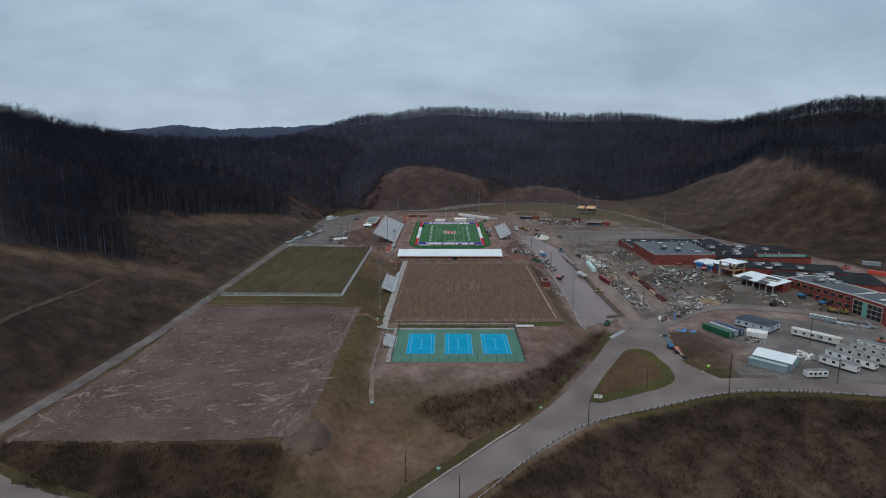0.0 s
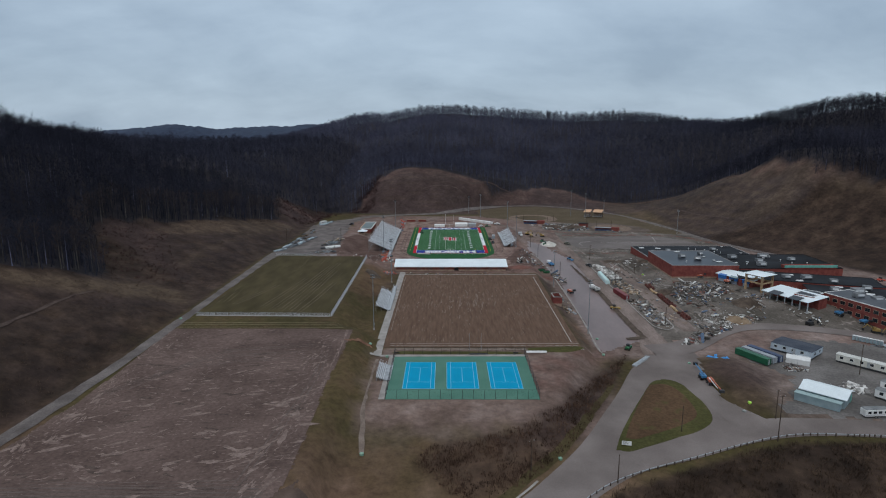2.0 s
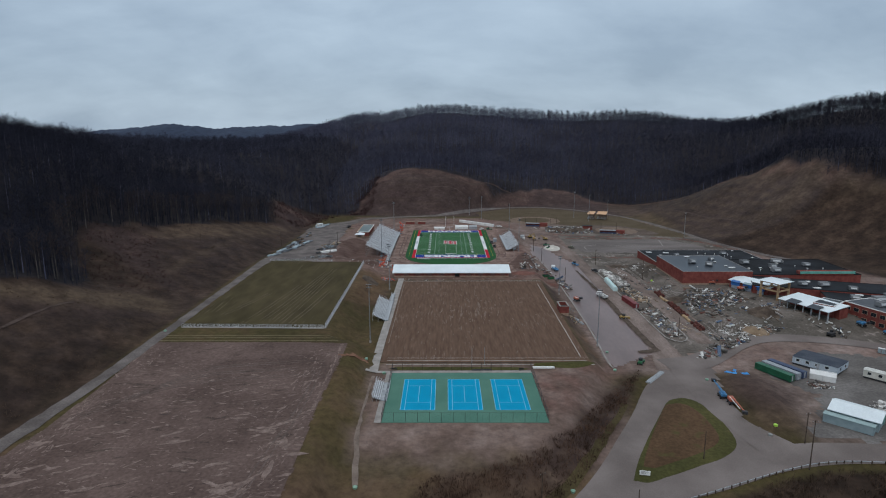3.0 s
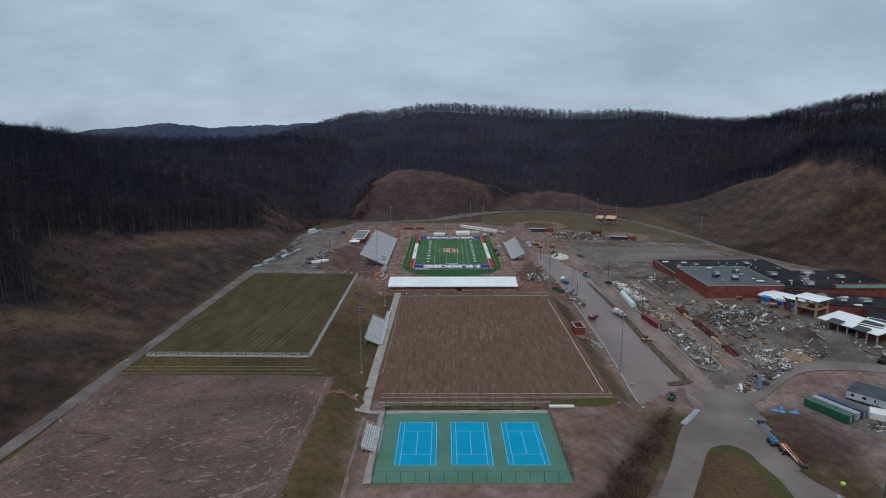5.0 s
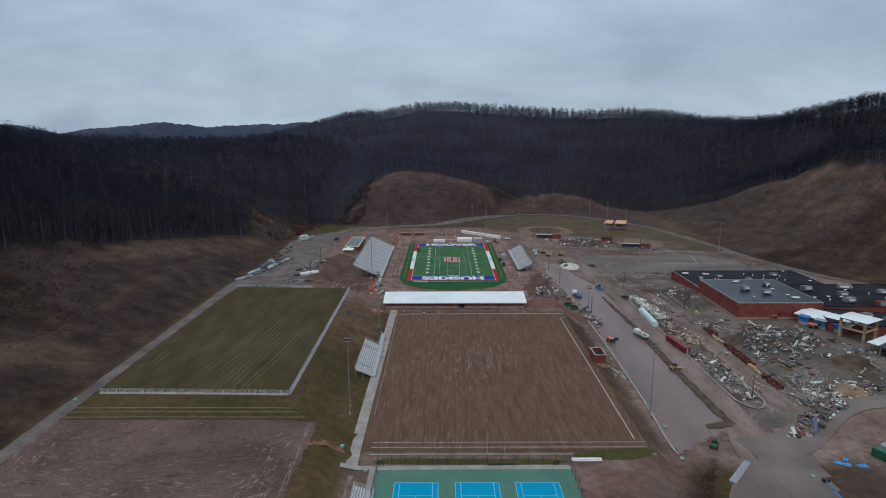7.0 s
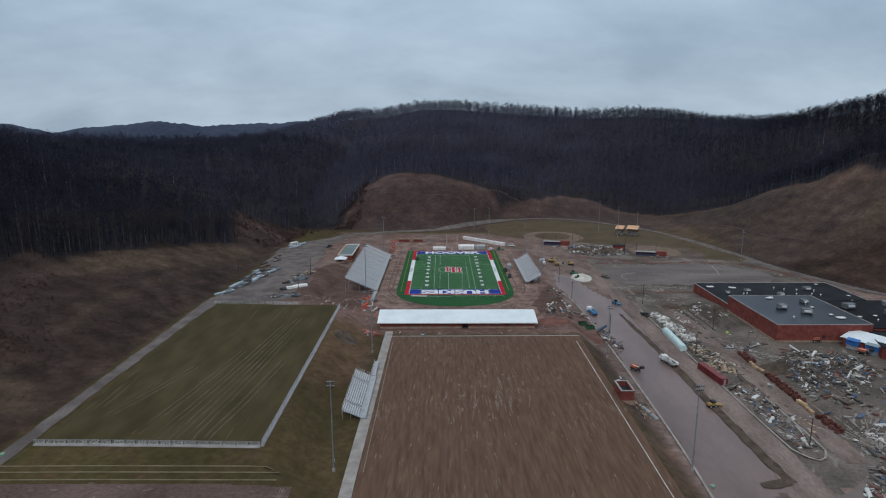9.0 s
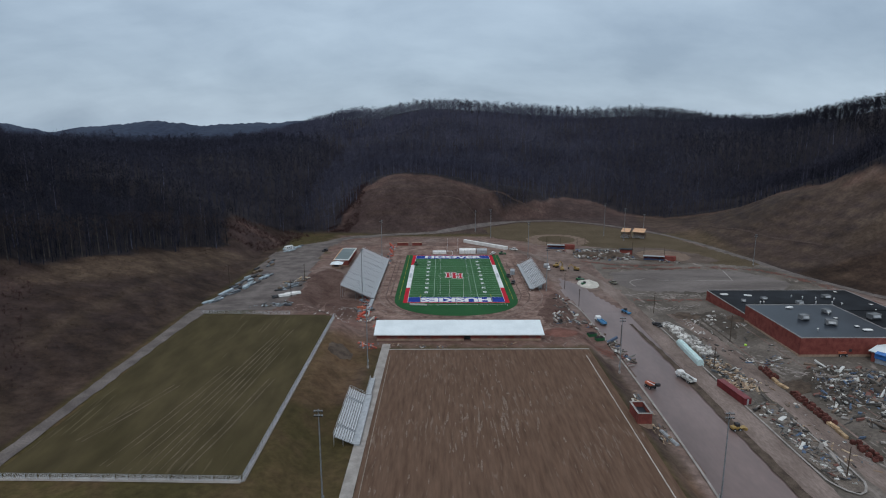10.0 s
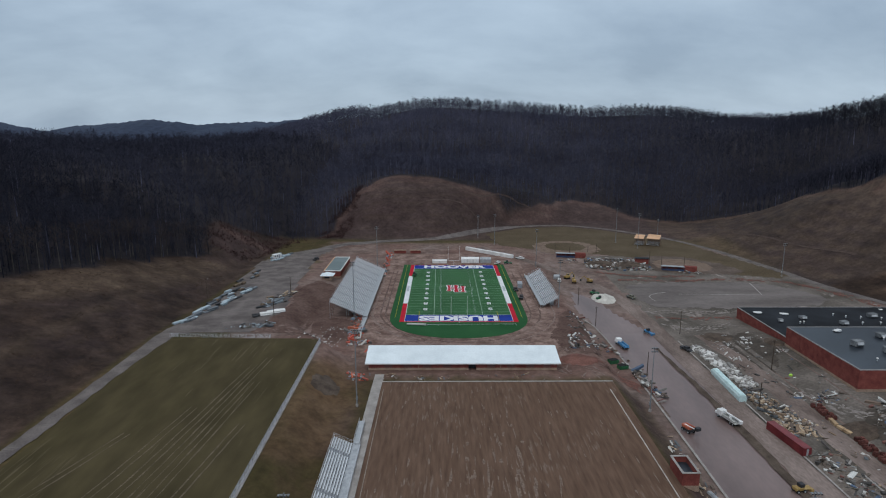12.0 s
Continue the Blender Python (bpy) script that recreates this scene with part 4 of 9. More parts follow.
smears("clay_streaks", swirl, surf("pale_clay_streak", (0.16, 0.115, 0.098), (0.245, 0.185, 0.165), 0.4, 0.96, 0.3, 1.4, grain=0.2), "pale tyre streaks in churned clay", "clay", 62, 0.14)
soil_patch([(40, -92), (54, -94), (58, -70), (58, -40), (54, -36), (46, -50), (38, -72)], 0.10, "dark turned reddish soil beside the stadium", SOIL_RED)
blob("wet_grass", [(30, -246), (44, -247), (52, -244), (50, -241.5), (30, -243.6)], GRASS_EDGE, 0.14, "strip of green grass at a field corner", "grass")
blob("wet_grass", [(-22, -246.2), (10, -246.4), (24, -246.6), (24, -248.6), (-22, -248.4)], GRASS_EDGE, 0.12, "strip of green grass behind the tennis courts", "grass")

# ---- football field ----
FW, FL = 24.385, 54.865


def flat(bm, x0, x1, y0, y1, z):
    bm.faces.new([bm.verts.new(p) for p in ((x0, y0, z), (x1, y0, z), (x1, y1, z), (x0, y1, z))])
    return bm


def football_field():
    f = thing("football_field", "green artificial football field with blue end zones and red and white sidelines", "football field", (0, 0, 0.12), kind="structure")
    bm = B()
    pts = [(31, 57), (-31, 57), (-31.5, -44)]
    for i in range(1, 24):
        a = math.pi * i / 24
        pts.append((-31.5 * math.cos(a) * (1 - 0.0 * i), -44 - 33 * math.sin(a) ** 0.72))
    pts.append((31.5, -44))
    prism(bm, pts, -0.1, 0.0)
    part("turf_apron", bm, TURF_OUT, f, "dark green turf round the field")
    bm = B()
    for k in range(20):
        flat(bm, -FW, FW, -45.72 + k * 4.572, -45.72 + (k + 1) * 4.572 - 0.0, 0.012)
    part("playing_surface", bm, TURF, f)
    for y0, y1 in ((-FL, -45.72), (45.72, FL)):
        part("end_zone", flat(B(), -FW, FW, y0, y1, 0.014), TURF_BLUE, f, "royal blue end zone")
    for s in (-1, 1):
        a, b = sorted((s * (FW + 0.15), s * (FW + 2.3)))
        for y0, y1, m in ((-FL - 1.2, -27.4, TURF_RED), (-27.4, 27.4, TURF_WHITE), (27.4, FL + 1.2, TURF_RED)):
            part("sideline_band", flat(B(), a, b, y0, y1, 0.016), m, f)
        part("end_border", flat(B(), -FW - 0.14, FW + 0.14, *sorted((s * (FL + 0.15), s * (FL + 1.2))), 0.016), TURF_RED, f)
        a, b = sorted((s * 28.9, s * 29.1))
        part("boundary_line", flat(B(), a, b, -50, 55, 0.02), TURF_YELLOW, f)
        # team box mark on the white band
        a, b = sorted((s * (FW + 0.6), s * (FW + 1.9)))
        part("bench_mark", flat(B(), a, b, -5, 5, 0.022), surf("pale_grey_turf", (0.40, 0.43, 0.47), (0.46, 0.49, 0.53), 0.3, 0.9, 0, 6.0), f)
    for k in range(21):
        y = -45.72 + k * 4.572
        w = 0.12
        part("yard_line", flat(B(), -FW, FW, y - w, y + w, 0.024), TURF_WHITE if k in (0, 20) else LINE_DIM, f)
    for s in (-1, 1):
        part("outline", flat(B(), s * FW - 0.1, s * FW + 0.1, -FL, FL, 0.026), TURF_WHITE, f)
        part("outline", flat(B(), -FW, FW, s * FL - 0.1, s * FL + 0.1, 0.027), TURF_WHITE, f)
        bm = B()
        for k in range(4, 100):
            y = -45.72 + k * 0.9144
            flat(bm, s * 8.13 - 0.3, s * 8.13 + 0.3, y - 0.05, y + 0.05, 0.028)
        part("hash_marks", bm, TURF_WHITE, f)
        # lines of another game, drawn lightly over the same turf
        part("soccer_line", flat(B(), s * 11.3 - 0.12, s * 11.3 + 0.12, -46, 46, 0.029), LINE_DIM, f)
        part("soccer_line", flat(B(), s * 18.2 - 0.1, s * 18.2 + 0.1, s * 0 - 55, -40, 0.030), TURF_YELLOW, f)
    bm = B()
    for i in range(40):
        a, b = 6.2832 * i / 40, 6.2832 * (i + 1) / 40
        bm.faces.new([bm.verts.new((r * math.cos(c), r * math.sin(c), 0.031)) for r, c in ((9.0, a), (9.25, a), (9.25, b), (9.0, b))])
    part("centre_circle", bm, LINE_DIM, f)
    # words in the end zones, yard numbers
    for word, y, turn, size in (("HUSKIES", -50.3, 180, 9.2), ("HOOVER", 50.3, 0, 9.2)):
        lettering(word, (0, y, 0.04), turn, size, 36.0 if word == "HUSKIES" else 38.0, f)
    for k in range(1, 10):
        n = str(10 * min(k, 10 - k))
        y = -45.72 + k * 9.144
        lettering(n, (-15.6, y, 0.034), -90, 2.6, 3.6, f)
        lettering(n, (15.6, y, 0.034), 90, 2.6, 3.6, f)
    # interlocked block emblem at midfield, red edged with white
    for grow, z, m in ((0.45, 0.036, TURF_WHITE), (0.0, 0.040, TURF_RED)):
        bm = B()
        for cx, cy in ((-1.9, 1.0), (1.9, -1.0)):
            for sx in (-1.8, 1.8):
                flat(bm, cx + sx - 0.6 - grow, cx + sx + 0.6 + grow, cy - 5.6 - grow, cy + 5.6 + grow, z + 0.0005 * (sx > 0) + 0.001 * (cx > 0))
                for e in (-4.6, 4.6):
                    flat(bm, cx + sx - 1.1 - grow, cx + sx + 1.1 + grow, cy + e - 1.1 - grow, cy + e + 1.1 + grow, z + 0.002 + 0.0005 * (sx > 0) + 0.0002 * (e > 0))
            flat(bm, cx - 2.4, cx + 2.4, cy - 1.0 - grow, cy + 1.0 + grow, z + 0.003)
        part("midfield_emblem", bm, m, f)
    return f


def lettering(word, at, turn, size, width, parent):
    cu = bpy.data.curves.new("lettering", "FONT")
    cu.body, cu.size, cu.align_x, cu.align_y, cu.offset = word, size, "CENTER", "CENTER", 0.46 if size > 5 else 0.10
    cu.resolution_u = 3
    cu.materials.append(TURF_WHITE)
    ob = new("lettering", cu)
    ob.parent = parent
    bpy.context.view_layer.update()
    k = width / max(ob.dimensions.x, 0.1)
    ob.matrix_basis = pose(*at, 0, 0, turn) @ Matrix.Diagonal((k, 1.0, 1.0, 1.0))
    tagged(ob, "white block letters")
    return ob


football_field()

# ring of churned clay where the running track will be
def ring(x, y):
    return (np.abs(x) < 43) & (y > -98) & (y < 88) & ~((np.abs(x) < 30) & (y > -60) & (y < 56))


sheet("track_bed", np.arange(-46, 48, 2.0), np.arange(-100, 90, 2.0), TRACKDIRT, 0.05, ring, "churned reddish clay of an unfinished running track", "track bed")


def worn_ring(k, material):
    """A curving rut where machines turn round the end of the field."""
    pts = [(0.5 * k + (34 + 1.7 * k) * math.cos(a), -38 + (41 + 1.35 * k) * math.sin(a)) for a in np.radians(np.arange(182, 359, 8))]
    ribbon("worn_ring", [(pts[0][0], 40)] + [(pts[0][0], 0)] + pts + [(pts[-1][0], 0), (pts[-1][0], 40)], [0.5, 0.8, 1.0, 0.6, 0.8, 0.5], material, 0.09 + 0.005 * k, "rut curving round the end of a football field", "track", across=3, ragged=0.5)


for k in (0, 2, 5):
    worn_ring(k, surf("pale_clay_rut", (0.17, 0.12, 0.105), (0.24, 0.18, 0.16), 0.15, 0.95, 0.4, 1.0, grain=0.25) if k % 2 else surf("dark_clay_rut", (0.105, 0.069, 0.058), (0.16, 0.11, 0.096), 0.15, 0.95, 0.4, 1.0, grain=0.25))


def goal_post(y, s):
    g = thing("goal_post", "pale football goal post with tall uprights", "goal post", (0, y, gz(0, y)), group="goal posts")
    part("stem", rod(B(), (0, s * 1.5, 0), (0, s * 1.5, 2.6), 0.09), WHITE_PAINT, g)
    part("gooseneck", rod(B(), (0, s * 1.5, 2.6), (0, 0, 3.05), 0.09), WHITE_PAINT, g)
    part("crossbar", rod(B(), (-3.56, 0, 3.05), (3.56, 0, 3.05), 0.09), WHITE_PAINT, g)
    for k in (-3.56, 3.56):
        part("upright", rod(B(), (k, 0, 3.05), (k, 0, 12.0), 0.07, 0.06), WHITE_PAINT, g)


goal_post(-56.0, -1)
goal_post(56.0, 1)

# ---- practice field, sidewalk, tennis ----
ob = sheet("practice_field", np.arange(-28.5, 51.1, 2.65), np.arange(-243, -119.9, 3.0), SOCCER, 0.07, None, "bare brown soccer practice field with scraped pale streaks", "sports field")
for x0, x1, y0, y1 in ((48.2, 48.5, -237, -126), (-26, 50, -241.4, -241.15), (-26, 51, -238.7, -238.5), (-26, 52, -244.8, -244.55)):
    sheet("field_line", np.array([x0, x1]), np.arange(y0, y1 + 0.01, (y1 - y0) / (20 if y1 - y0 > 2 else 1)), surf("chalk_line", (0.36, 0.33, 0.30), (0.5, 0.47, 0.44), 0.4, 0.95, 0, 3.0), 0.11, None, "", parent=ob)
rs = np.random.RandomState(21)
streaks = []
while len(streaks) < 190:
    x, y = rs.uniform(-25, 46), rs.uniform(-238, -124)
    near_mid = math.exp(-((x - 6) / 13.0) ** 2 - ((y + 172) / 26.0) ** 2)
    if rs.rand() < 0.14 + 0.8 * near_mid:
        streaks.append((x, y, 1.0 + 4.2 * rs.rand() ** 2 * (0.4 + near_mid), 0.14 + 0.40 * rs.rand() ** 2 * (0.4 + near_mid), 1.5708 + rs.randn() * 0.05))
smears("pale_scrapes", streaks, surf("scraped_practice_soil", (0.136, 0.095, 0.073), (0.205, 0.153, 0.124), 1.2, 0.96, 0.2, 1.5, grain=0.2), "pale scrapes drawn out along a bare practice field", "soil", 22, 0.12)
sheet("field_line", np.array([-27.3, -27.05]), np.arange(-222, -125.9, 4.0), surf("worn_chalk_line", (0.17, 0.135, 0.11), (0.25, 0.21, 0.18), 0.4, 0.95, 0, 3.0), 0.11, None, "", parent=ob)
ribbon("sidewalk", [(-30.2, -251), (-30.2, -220), (-30, -180), (-29.8, -140), (-29.6, -114)], [3.2], CONCRETE, 0.24, "pale concrete sidewalk beside the practice field", "sidewalk", across=3)
ribbon("sidewalk", [(-33, -250.6), (-10, -250.4), (27.5, -250.2)], [2.0], CONCRETE, 0.15, "pale concrete sidewalk behind the tennis courts", "sidewalk", across=3)
ribbon("sidewalk", [(-24.2, -250), (-24.4, -270), (-24.6, -289.5)], [2.0], CONCRETE, 0.17, "pale concrete sidewalk beside the tennis courts", "sidewalk", across=3)
ribbon("kerb", [(-29, -120), (10, -119.8), (51, -119.6)], [0.9], CONCRETE, 0.2, "pale concrete kerb at the head of the practice field", "kerb", across=3)


def tennis():
    x0, x1, y0, y1 = -23.4, 27.6, -289.2, -249.4
    zt = -0.7
    f = thing("tennis_courts", "three bright blue tennis courts on a green hard surface", "tennis court", (0, 0, zt), kind="structure")
    part("slab", box(B(), x0, x1, y0, y1, -0.3, 0.12), COURT_GREEN, f, "green painted court surround")
    for cx in (-12.75, 2.5, 17.6):
        a, b, c, d = cx - 5.485, cx + 5.485, -281.0, -257.23
        part("court", flat(B(), a, b, c, d, 0.135), COURT_BLUE, f, "bright blue court")
        m = (c + d) / 2
        w = 0.09
        for r in ((a - w, a + w, c, d), (b - w, b + w, c, d), (a + 1.37 - w, a + 1.37 + w, c, d), (b - 1.37 - w, b - 1.37 + w, c, d),
                  (a, b, c - w, c + w), (a, b, d - w, d + w), (a + 1.37, b - 1.37, m - 6.4 - w, m - 6.4 + w), (a + 1.37, b - 1.37, m + 6.4 - w, m + 6.4 + w),
                  (cx - w, cx + w, m - 6.4, m + 6.4)):
            part("court_line", flat(B(), *r, 0.14 + 0.002 * (r[1] - r[0] > 1)), COURT_LINE, f)


tennis()


def court_fence():
    f = thing("court_fence", "dark chain-link fence on slim posts round the tennis courts", "fence", (0, 0, -0.6))
    x0, x1, y0, y1, h = -23.2, 27.4, -289.0, -249.6, 3.2
    spots = [(x, y) for y in (y0, y1) for x in np.arange(x0, x1 + 0.1, (x1 - x0) / 14)] + [(x, y) for x in (x0, x1) for y in np.arange(y0, y1, (y1 - y0) / 11)[1:]]
    me = None
    for x, y in spots:
        if me is None:
            p = part("fence_post", rod(B(), (0, 0, 0), (0, 0, h), 0.055, n=6), DARK_STEEL, f)
            me = p.data
        else:
            p = new("fence_post", me)
            p.parent = f
        p.location = (x, y, 0)
    for a, b in (((x0, y0), (x1, y0)), ((x0, y1), (x1, y1)), ((x0, y0), (x0, y1)), ((x1, y0), (x1, y1))):
        part("top_rail", rod(B(), (*a, h), (*b, h), 0.03, n=5), DARK_STEEL, f)
        bm = B()
        n = 26
        for i in range(n * 6):
            t = i / (n * 6)
            p = Vector((*a, 0.1)).lerp(Vector((*b, 0.1)), t)
            q = Vector((*a, h)).lerp(Vector((*b, h)), min(1, t + 0.02))
            rod(bm, p, q, 0.006, n=3, cap=False)
        part("mesh_wire", bm, DARK_STEEL, f, "thin dark fence wire")


court_fence()

# ---- grass field and graded field to the west ----
ob = sheet("grass_field", np.arange(-114, -53.5, 2.5), np.arange(-217.6, -91, 3.0), GRASSFIELD, 0.07, None, "thin olive grass field with worn pale tyre marks", "sports field")
GRADED = [(-123, -355), (-100, -355.5), (-80, -355.3), (-60, -354.5), (-45, -353), (-42.6, -346), (-41.8, -335), (-42.2, -312), (-42.6, -290), (-42, -262), (-41.4, -236.5), (-60, -235), (-90, -235), (-116.5, -235), (-116, -270), (-116.6, -300), (-120.5, -330)]
soil_patch(GRADED, 0.10, "graded pinkish soil field scattered with pale scrapes", DIRTFIELD, "sports field", "graded_field", 0.2, 0.6)
# pale scrapes where the blade has dragged, thickest along the road, the foot and the bank
rs = np.random.RandomState(12)
PALE_SCRAPE = surf("pale_scraped_subsoil", (0.142, 0.101, 0.088), (0.235, 0.176, 0.155), 0.5, 0.96, 0.3, 1.4, grain=0.2)
DARK_SCRAPE = surf("damp_scraped_soil", (0.070, 0.050, 0.043), (0.100, 0.073, 0.063), 0.4, 0.96, 0.3, 1.4, grain=0.2)
within, spots, damp = inside(GRADED), [], []
while len(spots) < 1900:
    x, y = rs.uniform(-121, -43), rs.uniform(-354, -237)
    west_edge = math.exp(-((x - np.interp(y, [-355, -300, -236], [-119, -113, -114])) / 6.0) ** 2) * (y < -240)
    east_edge = math.exp(-((x + 49) / 5.0) ** 2) * (y < -240)
    track = math.exp(-((y - np.interp(x, [-116, -107, -83, -54, -44], [-290, -286, -279.5, -273.5, -272])) / 3.0) ** 2)
    thick = 0.10 + 0.75 * west_edge + 0.55 * east_edge + 0.55 * track + 0.2 * (-345 < y < -262) * (x > -104) - 0.04 * (y > -258)
    if within(np.array(x), np.array(y)) and rs.rand() < thick:
        big = 0.18 + 0.55 * rs.rand() ** 3 + (0.3 + 0.8 * (y < -295)) * (rs.rand() < 0.06)
        way = 1.45 if west_edge > 0.4 else (1.1 if east_edge > 0.4 else 0.14)
        spots.append((x, y, big * (1.2 + 2.6 * rs.rand() ** 2), big * 0.55, way + rs.randn() * 0.4))
for k in range(90):
    spots.append((-43.6 + 0.25 * rs.randn(), rs.uniform(-290, -238), 0.9 + 1.2 * rs.rand(), 0.10 + 0.08 * rs.rand(), 1.5708 + 0.05 * rs.randn()))
while len(damp) < 110:
    x, y = rs.uniform(-112, -46), rs.uniform(-350, -240)
    damp.append((x, y, 1.0 + 2.5 * rs.rand(), 0.25 + 0.4 * rs.rand(), 0.12 + rs.randn() * 0.2))
smears("damp_streaks", damp, DARK_SCRAPE, "damp dark streaks on graded soil", "soil", 13, 0.13)
smears("pale_scrapes", spots, PALE_SCRAPE, "pale scrapes left on graded pinkish soil", "soil", 14, 0.15)
soil_patch([(-47, -354), (-42, -347), (-39, -342), (-35, -346), (-36, -354), (-40, -359), (-46, -358)], 0.06, "smooth bare soil at a field corner", surf("smooth_bare_soil", (0.090, 0.062, 0.050), (0.118, 0.083, 0.068), 0.2, 0.95, 0.2, 1.2, grain=0.12))

YARD = inside([(117, -243), (126, -237), (140, -230), (152, -222), (176, -228), (206, -246), (240, -268), (240, -316), (165, -298), (124, -291.5), (108, -288), (118, -276), (126, -262)])
sheet("gravel_yard", np.arange(104, 242, 1.5), np.arange(-318, -218, 1.5), surf("grey_yard_gravel", (0.108, 0.099, 0.094), (0.180, 0.167, 0.160), 0.07, 0.95, 0.4, 1.2, grain=0.2), 0.06, lambda x, y: YARD(x + 2 * wave(x, y, 14, 65), y + 2 * wave(x, y, 11, 66)), "trampled grey gravel yard round site cabins", "gravel yard")

# ---- buildings ----
def gable(bm, x0, x1, y0, y1, ze, zr, thick=0.25):
    """A gable roof along x with eaves at y0 and y1."""
    ym = (y0 + y1) / 2
    return extrude_x(bm, [(y0, ze), (ym, zr), (y1, ze), (y1, ze - thick), (ym, zr - thick), (y0, ze - thick)], x0, x1)


def hip(bm, x0, x1, y0, y1, ze, zr):
    xm, ym = (x0 + x1) / 2, (y0 + y1) / 2
    base = [bm.verts.new(p) for p in ((x0, y0, ze), (x1, y0, ze), (x1, y1, ze), (x0, y1, ze))]
    top = bm.verts.new((xm, ym, zr))
    bm.faces.new(base[::-1])
    for i in range(4):
        bm.faces.new((base[i], base[(i + 1) % 4], top))
    return bm


def share(name, me, parent, at, turn=0.0):
    ob = new(name, me)
    ob.parent = parent
    ob.matrix_basis = pose(*at, 0, 0, turn)
    return ob


def concession():
    b = thing("concession_building", "long low brick building with a white metal roof between two fields", "building", (0, -101.3, gz(0, -101) - 0.2))
    x0, x1 = -34.0, 33.6
    bm = B()
    for a, c, front in ((x0, 1.8, -8.4), (4.6, x1, -8.4), (1.8, 4.6, -6.4)):
        bm2 = extrude_x(B(), [(front, 1.1), (front, 3.0), (2.3, 4.95), (2.3, 1.1)], a, c)
        me = bpy.data.meshes.new("wall_piece")
        bm2.to_mesh(me)
        bm2.free()
        bm.from_mesh(me)
        bpy.data.meshes.remove(me)
    part("brick_wall", bm, BRICK, b, "red brick upper wall")
    bm = B()
    box(bm, x0 - 0.06, 1.8, -8.46, 2.36, -0.3, 1.1)
    box(bm, 4.6, x1 + 0.06, -8.46, 2.36, -0.3, 1.1)
    part("block_base", bm, BRICK_TAN, b, "tan block base course")
    part("roof", extrude_x(B(), [(-9.3, 2.85), (2.9, 5.15), (2.9, 5.4), (-9.3, 3.1)], -35.2, 34.8), WHITE_ROOF, b, "white standing-seam metal roof")
    part("fascia", box(B(), -35.25, 34.85, -9.36, -9.30, 2.75, 3.12), WHITE_PAINT, b, "white metal fascia")
    seam = None
    for i in range(70):
        if seam is None:
            seam = part("roof_seam", rod(B(), (0, -9.3, 3.12), (0, 2.9, 5.42), 0.035, n=4), WHITE_ROOF, b)
            seam.location.x = -34.9
        else:
            share("roof_seam", seam.data, b, (-34.9 + i, 0, 0))
    # No opening is cut: a solid dark panel imitates the shade inside.
    part("doorway", box(B(), 2.0, 4.4, -6.5, -6.3, 0, 2.6), DARK_STEEL, b, "dark panel standing in for the shade of an open doorway")
    for x in (-27, -20, -13, -6, 10, 17, 24, 30):
        part("serving_hatch", box(B(), x - 1.4, x + 1.4, -8.52, -8.38, 1.25, 2.7), surf("shutter_brown", (0.11, 0.045, 0.04), (0.15, 0.062, 0.055), 0.4, 0.6), b, "closed roller shutter")
    for x in (-16, 13.4):
        part("downpipe", box(B(), x - 0.12, x + 0.12, -8.6, -8.4, 0.0, 2.95), BRICK_TAN, b, "tan pilaster")
    return b


concession()


def bleacher(name, label, at, turn, length, rows, rise, run, first, aisles, group, rail=True, press=False):
    """Aluminium stands: local x along the rows, y climbing away from the field."""
    b = thing(name, label, "bleachers", at, turn, group)
    h = length / 2
    for r in range(rows):
        y, z = r * run, first + r * rise
        part("seat_plank", box(B(), -h, h, y + run * 0.52, y + run * 0.95, z + 0.38, z + 0.44), ALUM, b)
        part("footboard", box(B(), -h, h, y - 0.02, y + run * 0.5, z, z + 0.05), GALV, b)
        part("riser", box(B(), -h, h, y + run - 0.06, y + run - 0.02, z + 0.05, z + rise), GALV, b)
        for a in aisles:
            bm = box(B(), a - 0.65, a + 0.65, y + run * 0.45, y + run * 0.99, z + 0.05, z + 0.47)
            part("aisle_step", bm, surf("grey_tread", (0.17, 0.18, 0.2), (0.24, 0.25, 0.27), 0.5, 0.6), b)
    part("walkway", box(B(), -h, h, -1.9, -0.02, first - 0.06, first + 0.02), GALV, b, "raised front walkway")
    top = first + rows * rise
    n = max(2, int(length / 5))
    for i in range(n + 1):
        x = -h + length * i / n
        for y, z in ((-1.8, first), (rows * run * 0.5, first + rows * rise * 0.5), (rows * run - 0.1, top)):
            bm = rod(B(), (x, y, 0), (x, y, z - 0.05), 0.07, n=5)
            part("support_post", bm, GALV, b)
        part("brace", rod(B(), (x, -1.8, 0.1), (x, rows * run - 0.1, top - 0.2), 0.05, n=4), GALV, b)
    for z in (1.05, 0.6):
        part("front_rail", rod(B(), (-h, -1.85, first + z), (h, -1.85, first + z), 0.025, n=4), ALUM, b)
        part("back_rail", rod(B(), (-h, rows * run, top + z), (h, rows * run, top + z), 0.03, n=4), ALUM, b)
        for s in (-h, h):
            part("side_rail", rod(B(), (s, 0, first + z), (s, rows * run, top + z), 0.03, n=4), ALUM, b)
    bar = part("baluster", rod(B(), (0, -1.85, first), (0, -1.85, first + 1.05), 0.02, n=3), ALUM, b)
    bar.location.x = -h
    for i in range(1, int(length / 0.9)):
        share("baluster", bar.data, b, (-h + 0.9 * i, 0, 0))
    part("end_ramp", extrude_x(B(), [(-1.9, 0.0), (-0.3, 0.0), (-0.3, first), (-1.9, first)], -h - 0.1, -h), GALV, b)
    return b


